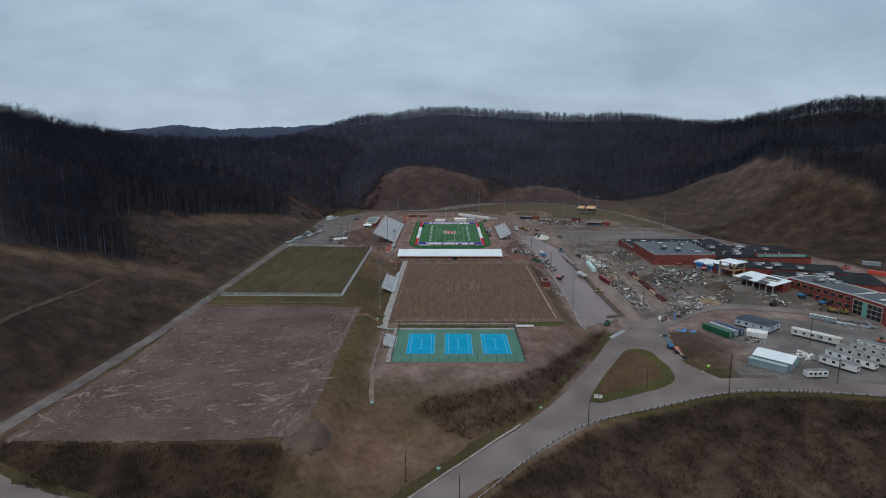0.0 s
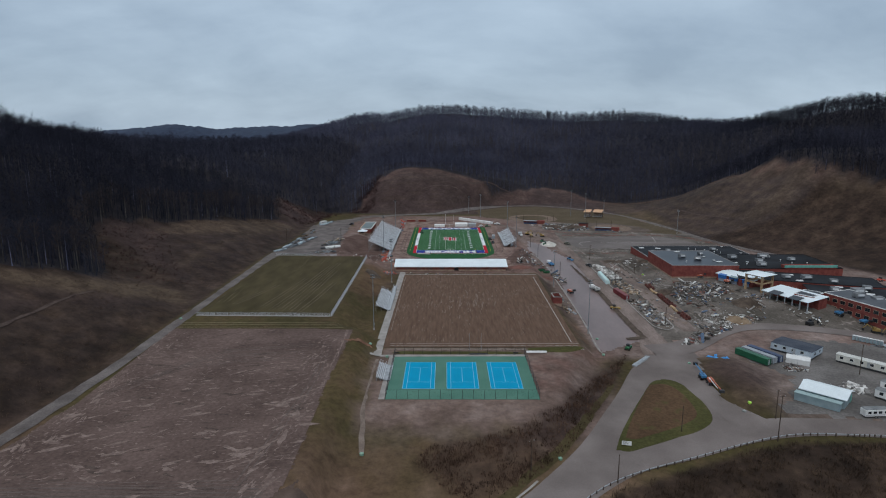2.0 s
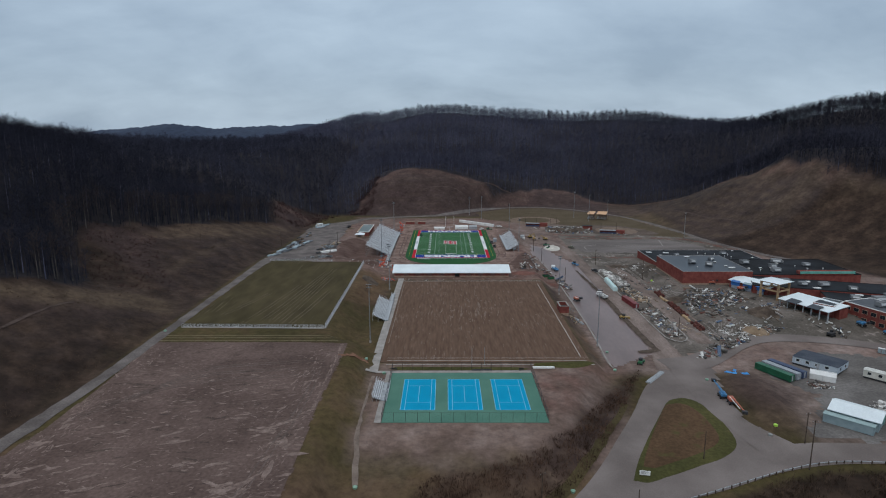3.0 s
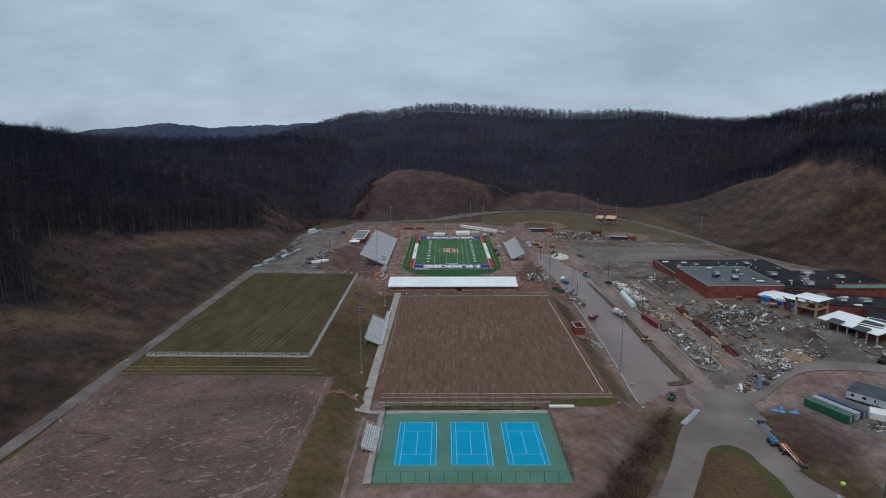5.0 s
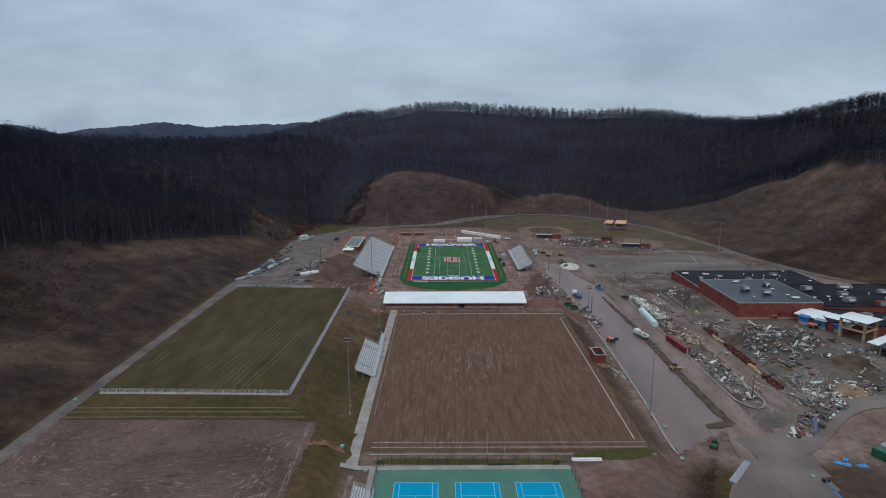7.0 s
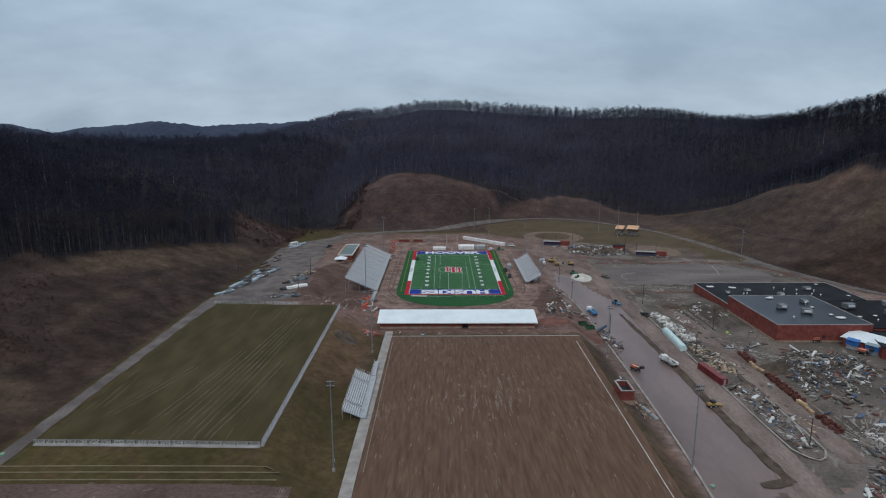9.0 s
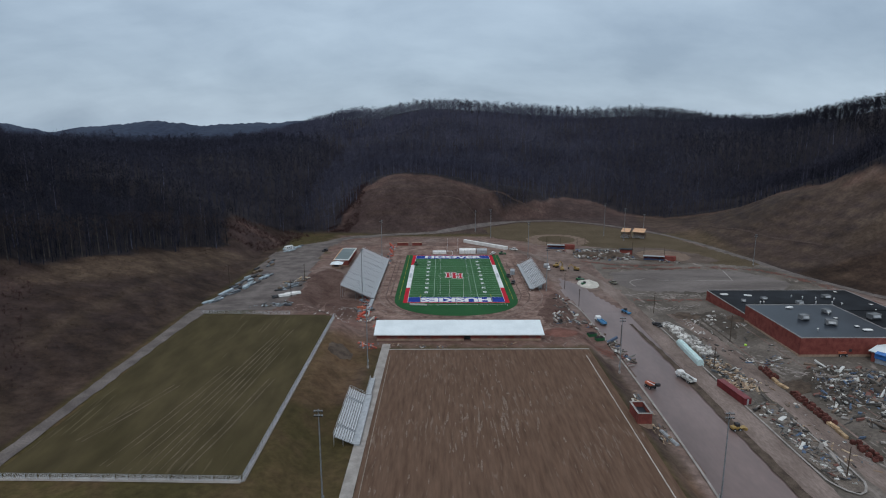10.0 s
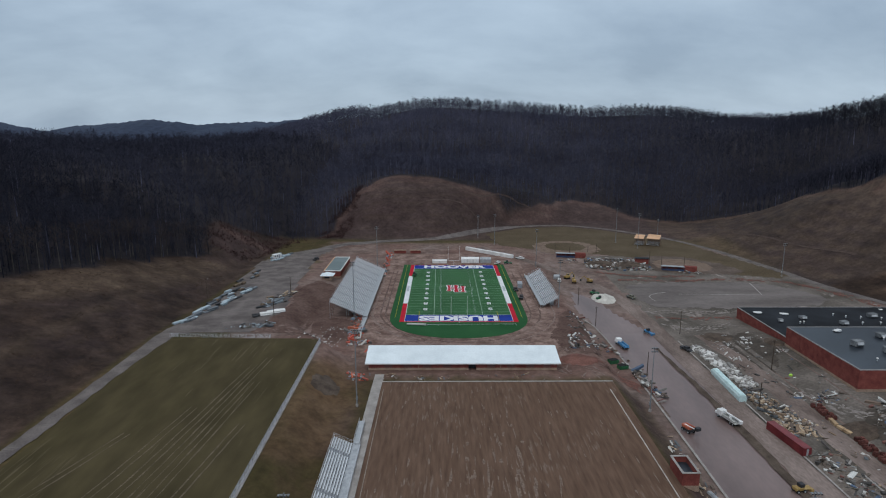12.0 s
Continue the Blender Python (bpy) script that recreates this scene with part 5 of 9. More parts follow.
# home side stands face east, visitor stands face west, a small one beside the practice field
bleacher("home_bleachers", "large tiered aluminium bleachers beside the football field", (-43.2, -5, 0.02), 90, 92, 20, 0.335, 0.76, 1.4, [-39, -28, -17, -6, 6, 17, 28, 39], "stadium stands")
bleacher("visitor_bleachers", "smaller tiered aluminium bleachers on the far sideline", (41.6, -5.0, 0.02), -90, 58, 9, 0.42, 0.76, 1.3, [-20, -7, 7, 20], "stadium stands")
bleacher("practice_bleachers", "small aluminium bleachers standing by the sidewalk", (-31.9, -178, 0.05), 90, 31, 8, 0.30, 0.66, 0.7, [-9, 9], "field stands")
bleacher("court_bleachers", "low aluminium bench bleachers beside the tennis courts", (-24.9, -267.5, -0.68), 90, 14, 5, 0.24, 0.6, 0.3, [], "field stands")


def ramp(at, turn, length, label):
    r = thing("access_ramp", label, "ramp", at, turn, "stand ramps")
    part("deck", extrude_x(B(), [(-0.8, 0), (0.8, 0), (0.8, 0.08), (-0.8, 0.08)], 0, length), GALV, r)
    for s in (-0.8, 0.8):
        for z in (0.55, 1.05):
            part("rail", rod(B(), (0, s, z), (length, s, z), 0.03, n=4), ALUM, r)
        for i in range(int(length / 1.8) + 1):
            part("baluster", rod(B(), (i * 1.8, s, -0.9), (i * 1.8, s, 1.05), 0.03, n=4), ALUM, r)
    return r


ramp((-42.2, -72, 0.9), 90, 20, "aluminium access ramp at the end of the stands")
ramp((-31.2, -162.5, 0.9), 90, 13, "aluminium access ramp at the end of the small stands")
ramp((45.5, -32, 0.9), 78, 8, "aluminium access ramp at the end of the visitor stands")


def field_house():
    b = thing("field_house", "brick field house with a flat grey roof behind the stands", "building", (-70, 40, gz(-70, 40) - 0.3))
    part("wall", box(B(), -4.6, 4.6, -18, 18, 0, 4.2), BRICK, b, "red brick wall")
    part("base", box(B(), -4.68, 4.68, -18.08, 18.08, 0, 1.0), BRICK_TAN, b)
    part("roof", box(B(), -4.4, 4.4, -17.6, 17.6, 4.2, 4.32), surf("green_grey_roof", (0.11, 0.15, 0.155), (0.15, 0.19, 0.195), 0.1, 0.6, 0, 2.0, grain=0.08), b, "flat green-grey roof")
    for r in ((-4.9, -4.4, -18.3, 18.3), (4.4, 4.9, -18.3, 18.3), (-4.4, 4.4, -18.3, -17.6), (-4.4, 4.4, 17.2, 18.3)):
        part("coping", box(B(), *r, 4.05, 4.5), ORANGE_TIN if r[0] < -4.5 else WHITE_PAINT, b)
    t = thing("ticket_booth", "small booth with a white hipped roof and tan walls", "booth", (-71.5, 15.5, gz(-71.5, 15.5)))
    part("wall", box(B(), -2.6, 2.6, -2.6, 2.6, 0, 2.7), BRICK_TAN, t)
    part("roof", hip(B(), -3.8, 3.8, -3.8, 3.8, 2.7, 4.2), WHITE_ROOF, t, "white hipped roof")
    part("window", box(B(), -1.4, 1.4, -2.68, -2.58, 1.2, 2.2), GLASS, t)


field_house()


def brick_pen():
    b = thing("dugout_shell", "small roofless red brick hut beside the practice field", "hut", (52.9, -177, gz(52.9, -177) - 0.4))
    bm = B()
    for r in ((-2.1, 2.1, -4.0, -3.7), (-2.1, 2.1, 3.7, 4.0), (-2.1, -1.8, -3.7, 3.7), (1.8, 2.1, -3.7, 3.7)):
        box(bm, *r, 1.0, 4.3)
    part("wall", bm, BRICK, b, "red brick wall")
    part("base", box(B(), -2.16, 2.16, -4.06, 4.06, -0.6, 1.0), BRICK_TAN, b, "tan block base")
    bm = B()
    for r in ((-2.3, 2.3, -4.2, -3.6), (-2.3, 2.3, 3.6, 4.2), (-2.3, -1.7, -3.6, 3.6), (1.7, 2.3, -3.6, 3.6)):
        box(bm, *r, 4.3, 4.42)
    part("coping", bm, CONCRETE, b, "pale coping")
    part("inner_roof", box(B(), -1.79, 1.79, -3.69, 3.69, 2.6, 2.75), GREY_ROOF, b)


brick_pen()


# ---- the school ----
COPING = surf("grey_coping", (0.26, 0.25, 0.245), (0.34, 0.33, 0.325), 0.4, 0.7)
UNIT_GREY = surf("unit_grey", (0.13, 0.14, 0.15), (0.22, 0.23, 0.24), 0.5, 0.7, per_thing=0.2)
def school():
    s = thing("school_building", "large low brick school with black roofs and white entrance canopy", "school", (0, 0, 0))

    def block(x0, y0, turn, length, depth, z0, z1, wall, roof, coping=WHITE_PAINT, names=("wall", "roof")):
        m = pose(x0, y0, 0, 0, 0, turn)
        made = []
        for nm, bm, mt in ((names[0], box(B(), 0, length, 0, depth, z0, z1), wall), (names[1], box(B(), 0.35, length - 0.35, 0.35, depth - 0.35, z1 - 0.1, z1 + 0.06), roof)):
            bmesh.ops.transform(bm, matrix=m, verts=bm.verts[:])
            made.append(part(nm, bm, mt, s))
        bm = B()
        for r in ((-0.06, length + 0.06, -0.06, 0.3), (-0.06, length + 0.06, depth - 0.3, depth + 0.06), (-0.06, 0.3, 0.3, depth - 0.3), (length - 0.3, length + 0.06, 0.3, depth - 0.3)):
            box(bm, *r, z1 - 0.1, z1 + 0.22)
        bmesh.ops.transform(bm, matrix=m, verts=bm.verts[:])
        made.append(part("coping", bm, coping, s))
        return made, m

    # gymnasium and the low wing behind it
    block(129.3, -128, 0, 39, 43, -3, 7.6, BRICK, GREY_ROOF, COPING)
    part("base_course", box(B(), 129.2, 168.3, -128.1, -85, -3, 0.9), BRICK_TAN, s, "tan block base course")
    block(131.2, -85, 0, 72, 44, -5, 2.2, BRICK, BLACK_ROOF, COPING)
    block(168.4, -126, 0, 62, 40, -3, 5.2, BRICK, BLACK_ROOF, BLACK_ROOF)
    # clerestory with a teal band
    part("clerestory", box(B(), 196, 226, -126.4, -122, 5.2, 7.0), BRICK, s)
    part("clerestory_band", box(B(), 195.6, 226.4, -126.7, -126.4, 5.9, 7.3), TEAL, s, "teal clerestory band")
    block(160, -146, -18, 70, 22, -3, 4.4, BRICK, BLACK_ROOF, BLACK_ROOF)
    block(183, -176, -18, 52, 30, -5, 3.6, BRICK, BLACK_ROOF, BLACK_ROOF)
    # two-storey classroom wing with rows of windows
    _, m = block(187, -178.7, -72, 37.6, 17, -6, 5.2, BRICK, surf("dark_grey_roof", (0.05, 0.057, 0.07), (0.08, 0.09, 0.105), 0.1, 0.6, 0, 1.5, grain=0.1))
    _, m0 = block(177.2, -186.6, 38.5, 12.4, 9, -6, 4.9, BRICK, GREY_ROOF)
    _, m2 = block(198.0, -214.6, -80, 24, 18, -6, 5.4, BRICK, surf("dark_grey_roof", (0, 0, 0), (0, 0, 0)))

    def windows(m, xs, z0, w, h):
        for x in xs:
            f = part("window", box(B(), x - w / 2 - 0.12, x + w / 2 + 0.12, -0.07, 0.02, z0 - 0.12, z0 + h + 0.12), surf("tan_sill", (0.35, 0.27, 0.2), (0.44, 0.35, 0.27), 0.5, 0.8), s, "tan-framed window")
            f.matrix_basis = m
            g = part("pane", box(B(), x - w / 2, x + w / 2, -0.12, -0.06, z0, z0 + h), GLASS, f)
            part("mullion", box(B(), x - 0.04, x + 0.04, -0.16, -0.11, z0, z0 + h), DARK_STEEL, f)

    for z0 in (-1.9, 1.9):
        windows(m, [2.2 + 4.2 * i for i in range(9)], z0, 2.4, 1.7)
        windows(m0, [3.0, 6.3, 9.6], z0, 1.8, 1.6)
    # tall storefront glazing in the end block
    bm = box(B(), 1.6, 18.4, -0.18, 0.02, -3.8, 3.9)
    bmesh.ops.transform(bm, matrix=m2, verts=bm.verts[:])
    sf = part("storefront", bm, surf("pale_frame", (0.42, 0.36, 0.30), (0.5, 0.43, 0.37), 0.5, 0.8), s, "large glazed storefront")
    for i in range(6):
        for j in range(3):
            if i == 2:
                continue
            x, z = 2.1 + 2.72 * i, -3.4 + 2.4 * j
            bm = box(B(), x, x + 2.45, -0.26, -0.17, z, z + 2.1)
            bmesh.ops.transform(bm, matrix=m2, verts=bm.verts[:])
            part("pane", bm, GLASS, sf)
    bm = box(B(), 7.5, 9.9, -0.30, -0.17, -3.6, 3.7)
    bmesh.ops.transform(bm, matrix=m2, verts=bm.verts[:])
    part("teal_panel", bm, TEAL, sf, "teal sheathing panel")
    bm = box(B(), 0.0, 20, -0.12, 0.0, -6, -3.9)
    bmesh.ops.transform(bm, matrix=m2, verts=bm.verts[:])
    part("base_course", bm, BRICK_TAN, s)

    # northern front with three bays, blue sheeting and a white sloping roof
    m = pose(152.4, -132.6, 0, 0, 0, -57)
    for nm, bm, mt, lb in (("front_wall", box(B(), 0.6, 22, 1.0, 8, -1, 3.2), BRICK, "red brick front"),
                           ("canopy_roof", extrude_x(B(), [(0.9, 3.75), (11.5, 4.9), (11.5, 5.15), (0.9, 4.0)], -0.5, 23), WHITE_ROOF, "white sloping canopy roof")):
        bmesh.ops.transform(bm, matrix=m, verts=bm.verts[:])
        part(nm, bm, mt, s, lb)
    for i in range(3):
        x = 2.2 + 6.9 * i
        for nm, bm, mt in (("bay_glazing", box(B(), x, x + 4.2, 0.35, 1.0, -1, 3.3), surf("pale_blue_glazing", (0.24, 0.28, 0.34), (0.31, 0.36, 0.43), 0.4, 0.4)),
                           ("sheeting", box(B(), x - 0.2, x + 4.4, 0.05, 1.0, 1.9, 3.7), BLUE_WRAP),
                           ("bay_hood", extrude_x(B(), [(-0.5, 3.75), (1.6, 4.25), (1.6, 4.4), (-0.5, 3.9)], x - 0.1, x + 4.5), BLUE_WRAP if i != 1 else BLUE_GREY)):
            bmesh.ops.transform(bm, matrix=m, verts=bm.verts[:])
            part(nm, bm, mt, s)
    # entrance tower on tan columns
    m = pose(166.8, -154.2, 0, 0, 0, -60)
    for x, y in ((-4.6, -4.6), (4.6, -4.6), (-4.6, 4.6), (4.6, 4.6)):
        bm = box(B(), x - 0.45, x + 0.45, y - 0.45, y + 0.45, -2, 9.0)
        bmesh.ops.transform(bm, matrix=m, verts=bm.verts[:])
        part("tower_column", bm, LUMBER, s, "tan sheathed column")
    for z in (4.4, 8.3):
        bm = B()
        for r in ((-5, 5, -5, -4.4), (-5, 5, 4.4, 5), (-5, -4.4, -4.4, 4.4), (4.4, 5, -4.4, 4.4)):
            box(bm, *r, z, z + 0.7)
        bmesh.ops.transform(bm, matrix=m, verts=bm.verts[:])
        part("tower_beam", bm, LUMBER, s, "tan sheathed beam")
    bm = B()
    hip(bm, -6.2, 6.2, -6.2, 6.2, 9.05, 9.9)
    bmesh.ops.transform(bm, matrix=m, verts=bm.verts[:])
    part("tower_roof", bm, WHITE_ROOF, s, "white low-pitched tower roof")
    # southern canopy
    m = pose(161.6, -168.6, 0, 0, 0, -66.5)
    for nm, bm, mt, lb in (("canopy_roof", extrude_x(B(), [(-0.6, 3.5), (14, 4.9), (14, 5.15), (-0.6, 3.75)], -0.5, 25.6), WHITE_ROOF, "white sloping canopy roof"),
                           ("front_wall", box(B(), 0, 25, 8, 14, -3, 3.8), BRICK, "red brick front")):
        bmesh.ops.transform(bm, matrix=m, verts=bm.verts[:])
        part(nm, bm, mt, s, lb)
    for x in np.arange(0.4, 25.5, 4.1):
        bm = box(B(), x - 0.22, x + 0.22, 0.0, 0.44, -3, 3.7)
        bmesh.ops.transform(bm, matrix=m, verts=bm.verts[:])
        part("canopy_column", bm, GALV, s)
    for x in (4.5, 15.5):
        bm = extrude_x(B(), [(-1.8, 3.6), (2.6, 4.5), (2.6, 4.75), (-1.8, 3.85)], x, x + 5.6)
        bmesh.ops.transform(bm, matrix=m, verts=bm.verts[:])
        part("canopy_dormer", bm, GREY_ROOF, s, "dark dormer roof")
    return s


school()


def roof_unit(x, y, z, w, d, h, turn, light):
    u = thing("rooftop_unit", "grey metal air-handling unit on a flat roof" if not light else "pale wrapped bundle lying on a flat roof", "rooftop unit", (x, y, z), turn, "rooftop units")
    part("casing", box(B(), -w / 2, w / 2, -d / 2, d / 2, 0.25, h, 0.08), WHITE_PAINT if light else UNIT_GREY, u)
    part("curb", box(B(), -w / 2 + 0.2, w / 2 - 0.2, -d / 2 + 0.2, d / 2 - 0.2, 0, 0.25), DARK_STEEL, u)
    part("hood", extrude_x(B(), [(-d / 2 - 0.6, h * 0.45), (-d / 2, h * 0.85), (-d / 2, h * 0.4)], -w / 3, w / 3), GALV, u)


RU = [(143, -106, 7.66, 3.6, 2.6, 2.2), (150, -113, 7.66, 4.0, 2.6, 2.2), (158, -97, 7.66, 3, 2.4, 1.8), (140, -62, 2.26, 2, 2, 1.2), (152, -58, 2.26, 3, 2, 1.2), (165, -66, 2.26, 3, 2.4, 1.6), (184, -56, 2.26, 4, 2.4, 1.8),
      (178, -98, 5.26, 5, 3, 2.4), (190, -108, 5.26, 4, 3, 2.2), (199, -95, 5.26, 6, 3, 2.4), (212, -104, 5.26, 4, 3, 2.0), (186, -119, 5.26, 5, 3, 2.4), (180, -140, 4.46, 4, 3, 2.2), (186, -146, 4.46, 4, 3, 2.0), (196, -148, 4.46, 5, 3, 2.2),
      (206, -156, 4.46, 4, 3, 2.0), (198, -170, 3.66, 4, 2.6, 2.0), (207, -174, 3.66, 6, 3.2, 2.6), (216, -168, 3.66, 4, 3, 2.2), (198, -188, 5.26, 5, 3, 2.4), (206, -190, 3.66, 5, 3, 2.6)]
random.seed(5)
for x, y, z, w, d, h in RU:
    roof_unit(x, y, z, w, d, h, random.choice((0, -18, 8)), False)
for x, y, z in ((146, -90, 7.66), (160, -120, 7.66), (192, -139, 4.2), (200, -144, 4.2), (190, -152, 4.2), (204, -164, 3.66), (211, -178, 3.66), (136, -50, 2.26), (147, -52, 2.26), (206, -226, 5.46), (209, -228, 5.46)):
    roof_unit(x, y, z, 3.6, 1.6, 0.6, random.choice((0, -18, 30)), True)


def roof_vent(x, y, z, kind):
    v = thing("roof_vent", "small pale vent standing on a wet black roof", "roof vent", (x, y, z), 0, "roof vents")
    if kind:
        part("pipe", rod(B(), (0, 0, 0), (0, 0, 0.9), 0.22, n=8), GALV, v)
        part("cowl", rod(B(), (0, 0, 0.9), (0, 0, 1.2), 0.42, 0.3, n=8), WHITE_PAINT, v)
    else:
        part("curb", box(B(), -0.6, 0.6, -0.5, 0.5, 0, 0.35), DARK_STEEL, v)
        part("hatch", box(B(), -0.7, 0.7, -0.6, 0.6, 0.35, 0.6, 0.05), WHITE_PAINT, v)


random.seed(23)
for x0, x1, y0, y1, z, n in ((134, 200, -82, -44, 2.26, 16), (172, 226, -120, -90, 5.26, 10), (132, 164, -124, -90, 7.66, 4), (196, 216, -190, -172, 3.66, 7)):
    for i in range(n):
        roof_vent(random.uniform(x0, x1), random.uniform(y0, y1), z, i % 3)


# ---- site cabins, sheds, containers ----
def office_trailer(at, turn, length, width, wall, roof, label, group="site trailers"):
    t = thing("office_trailer", label, "trailer", at, turn, group)
    part("body", box(B(), 0, length, 0, width, 0.7, 3.3, 0.05), wall, t)
    part("roof", extrude_x(B(), [(-0.15, 3.3), (width / 2, 3.6), (width + 0.15, 3.3)], -0.15, length + 0.15), roof, t)
    part("skirting", box(B(), 0.3, length - 0.3, 0.1, width - 0.1, 0.0, 0.7), DARK_STEEL, t)
    for i in range(int(length / 3.4)):
        w = part("window", box(B(), 1.4 + 3.4 * i, 2.6 + 3.4 * i, -0.05, 0.02, 1.7, 2.7), GLASS, t)
        part("frame", box(B(), 1.3 + 3.4 * i, 2.7 + 3.4 * i, -0.03, 0.01, 1.6, 2.8), WHITE_PAINT, w)
    for y in (width * 0.28, width * 0.72):
        part("end_window", box(B(), length - 0.02, length + 0.05, y - 0.5, y + 0.5, 1.6, 2.6), GLASS, t)
    part("door", box(B(), length * 0.55, length * 0.55 + 1.0, -0.06, 0.02, 0.8, 2.9), GALV, t)
    return t


def at_ground(x, y, dz=0.0):
    return (x, y, gz(x, y) + dz)


TRAILER_ROOF = surf("weathered_trailer_roof", (0.15, 0.16, 0.165), (0.23, 0.24, 0.245), 0.4, 0.8, 0, 3.0, grain=0.12)
office_trailer(at_ground(132.2, -233.6), -51, 15.8, 11.0, surf("pale_blue_siding", (0.38, 0.44, 0.50), (0.46, 0.52, 0.58), 0.4, 0.7), surf("dark_slate_roof", (0.045, 0.055, 0.075), (0.07, 0.08, 0.10), 0.2, 0.8), "wide pale blue site office with a dark slate roof")
office_trailer(at_ground(151.5, -246.2), -49.5, 19.3, 3.4, CREAM, surf("cream_roof", (0.5, 0.5, 0.47), (0.6, 0.6, 0.57), 0.4, 0.7), "long cream office trailer")
office_trailer(at_ground(145.2, -277.7), -55, 13.4, 3.4, WHITE_PAINT, TRAILER_ROOF, "white site trailer with a grey roof")
office_trailer(at_ground(151.6, -271.2), -58, 18.0, 3.4, WHITE_PAINT, TRAILER_ROOF, "white site trailer with a grey roof")
office_trailer(at_ground(158.5, -267.0), -58, 18.5, 3.4, CREAM, TRAILER_ROOF, "long white site trailer with a grey roof")
office_trailer(at_ground(166.0, -264.5), -58, 20.0, 3.4, CREAM, TRAILER_ROOF, "long cream site trailer with a grey roof")
office_trailer(at_ground(172.0, -261.5), -56, 18.0, 3.4, WHITE_PAINT, TRAILER_ROOF, "white site trailer with a grey roof")


def shed(at, turn):
    b = thing("storage_shed", "blue-grey metal shed with a white gable roof and a lean-to", "shed", at, turn)
    part("wall", box(B(), 0.3, 13.6, 0.3, 9.8, 0, 3.4), BLUE_GREY, b, "blue-grey metal wall")
    part("gable_wall", extrude_x(B(), [(0.3, 3.4), (5.05, 4.9), (9.8, 3.4)], 0.35, 13.55), surf("pale_siding", (0.44, 0.52, 0.56), (0.52, 0.6, 0.64), 0.4, 0.7), b)
    part("roof", gable(B(), -0.3, 14.2, -0.4, 10.5, 3.5, 5.15), WHITE_ROOF, b, "white metal gable roof")
    part("lean_to", box(B(), -0.6, 13.0, -3.2, -0.6, 0, 2.7), BLUE_GREY, b, "long blue-grey lean-to box")
    part("lean_to_roof", box(B(), -0.8, 13.2, -3.4, -0.5, 2.7, 2.85), surf("mint_roof", (0.25, 0.35, 0.35), (0.31, 0.41, 0.41), 0.3, 0.6), b)
    part("door", box(B(), 13.58, 13.7, 7.6, 9.4, 0, 2.4), TEAL, b, "teal door")
    return b


shed(at_ground(119.4, -277.2), -45)


def tent(at, turn, w, d, h, label, mat=None):
    t = thing("shelter", label, "shelter", at, turn, "white shelters")
    part("cover", extrude_x(B(), [(0, 0), (0, h * 0.72), (d * 0.25, h * 0.93), (d / 2, h), (d * 0.75, h * 0.93), (d, h * 0.72), (d, 0)], 0, w), mat or WHITE_PAINT, t)
    part("ridge", rod(B(), (0, d / 2, h + 0.02), (w, d / 2, h + 0.02), 0.06, n=5), GALV, t)
    for x in (0.15, w / 2, w - 0.15):
        part("rib", rod(B(), (x, -0.02, 0), (x, -0.02, h * 0.72), 0.05, n=5), GALV, t)
    return t


tent(at_ground(131.2, -247.0), -32, 8.4, 5.0, 2.9, "white covered garden shed beside the site office")


def container(at, turn, length, mat, label):
    c = thing("shipping_container", label, "container", at, turn, "shipping containers")
    part("body", box(B(), 0.05, length - 0.05, 0.05, 2.4, 0.15, 2.55), mat, c)
    part("roof", box(B(), 0, length, 0, 2.44, 2.55, 2.6), mat, c)
    for i in range(int(length / 0.45)):
        for y in (-0.02, 2.4):
            part("rib", box(B(), 0.2 + 0.45 * i, 0.42 + 0.45 * i, y, y + 0.07, 0.25, 2.5), mat, c)
    for x in (0, length - 0.16):
        for y in (0, 2.28):
            part("corner_post", box(B(), x, x + 0.16, y, y + 0.16, 0, 2.6), mat, c)
    part("door_bars", box(B(), length - 0.04, length + 0.04, 0.9, 1.5, 0.3, 2.4), GALV, c)
    return c


container(at_ground(115.2, -238.4), -64, 14.5, GREEN_BOX, "green shipping container on gravel")
container(at_ground(118.6, -236.6), -64, 14.5, surf("pale_grey_box", (0.24, 0.27, 0.30), (0.32, 0.35, 0.38), 0.4, 0.6), "pale grey shipping container on gravel")
container(at_ground(121.6, -235.2), -64, 14.5, NAVY_BOX, "navy shipping container on gravel")
container(at_ground(90.4, -145.6, 0.1), -83, 16.0, RED_BOX, "dark red shipping container beside the haul road")


def wrapped_truss(at, turn):
    w = thing("wrapped_load", "long bundle wrapped in pale mint plastic", "bundle", at, turn)
    part("wrap", extrude_x(B(), [(0, 0), (-0.1, 1.6), (0.3, 2.4), (2.0, 2.4), (2.4, 1.6), (2.3, 0)], 0, 23), PALE_WRAP, w)
    for i in range(22):
        part("strap_fold", rod(B(), (0.8 + i, 0.25, 2.42), (1.2 + i, 2.05, 2.42), 0.09, n=5), PALE_WRAP, w)
    part("nose", extrude_x(B(), [(0.3, 0.2), (0.3, 1.3), (2.0, 1.3), (2.0, 0.2)], -1.6, 0), PALE_WRAP, w)


wrapped_truss(at_ground(91.8, -104.5, 0.1), -92)
# tents and cabins behind the far end zone
tent((-13.6, 61.0, gz(-9, 61)), 0, 9.4, 3.0, 2.2, "low white team tent behind the end zone")
for i, x in enumerate((4.8, 8.6, 12.4)):
    tent((x, 61.5, gz(x, 61.5)), 0, 3.7, 5.5, 3.4, "white peaked tent behind the end zone")
tent((17.0, 62.0, gz(18, 62)), 0, 6.8, 5.0, 3.2, "grey tent behind the end zone", GALV)


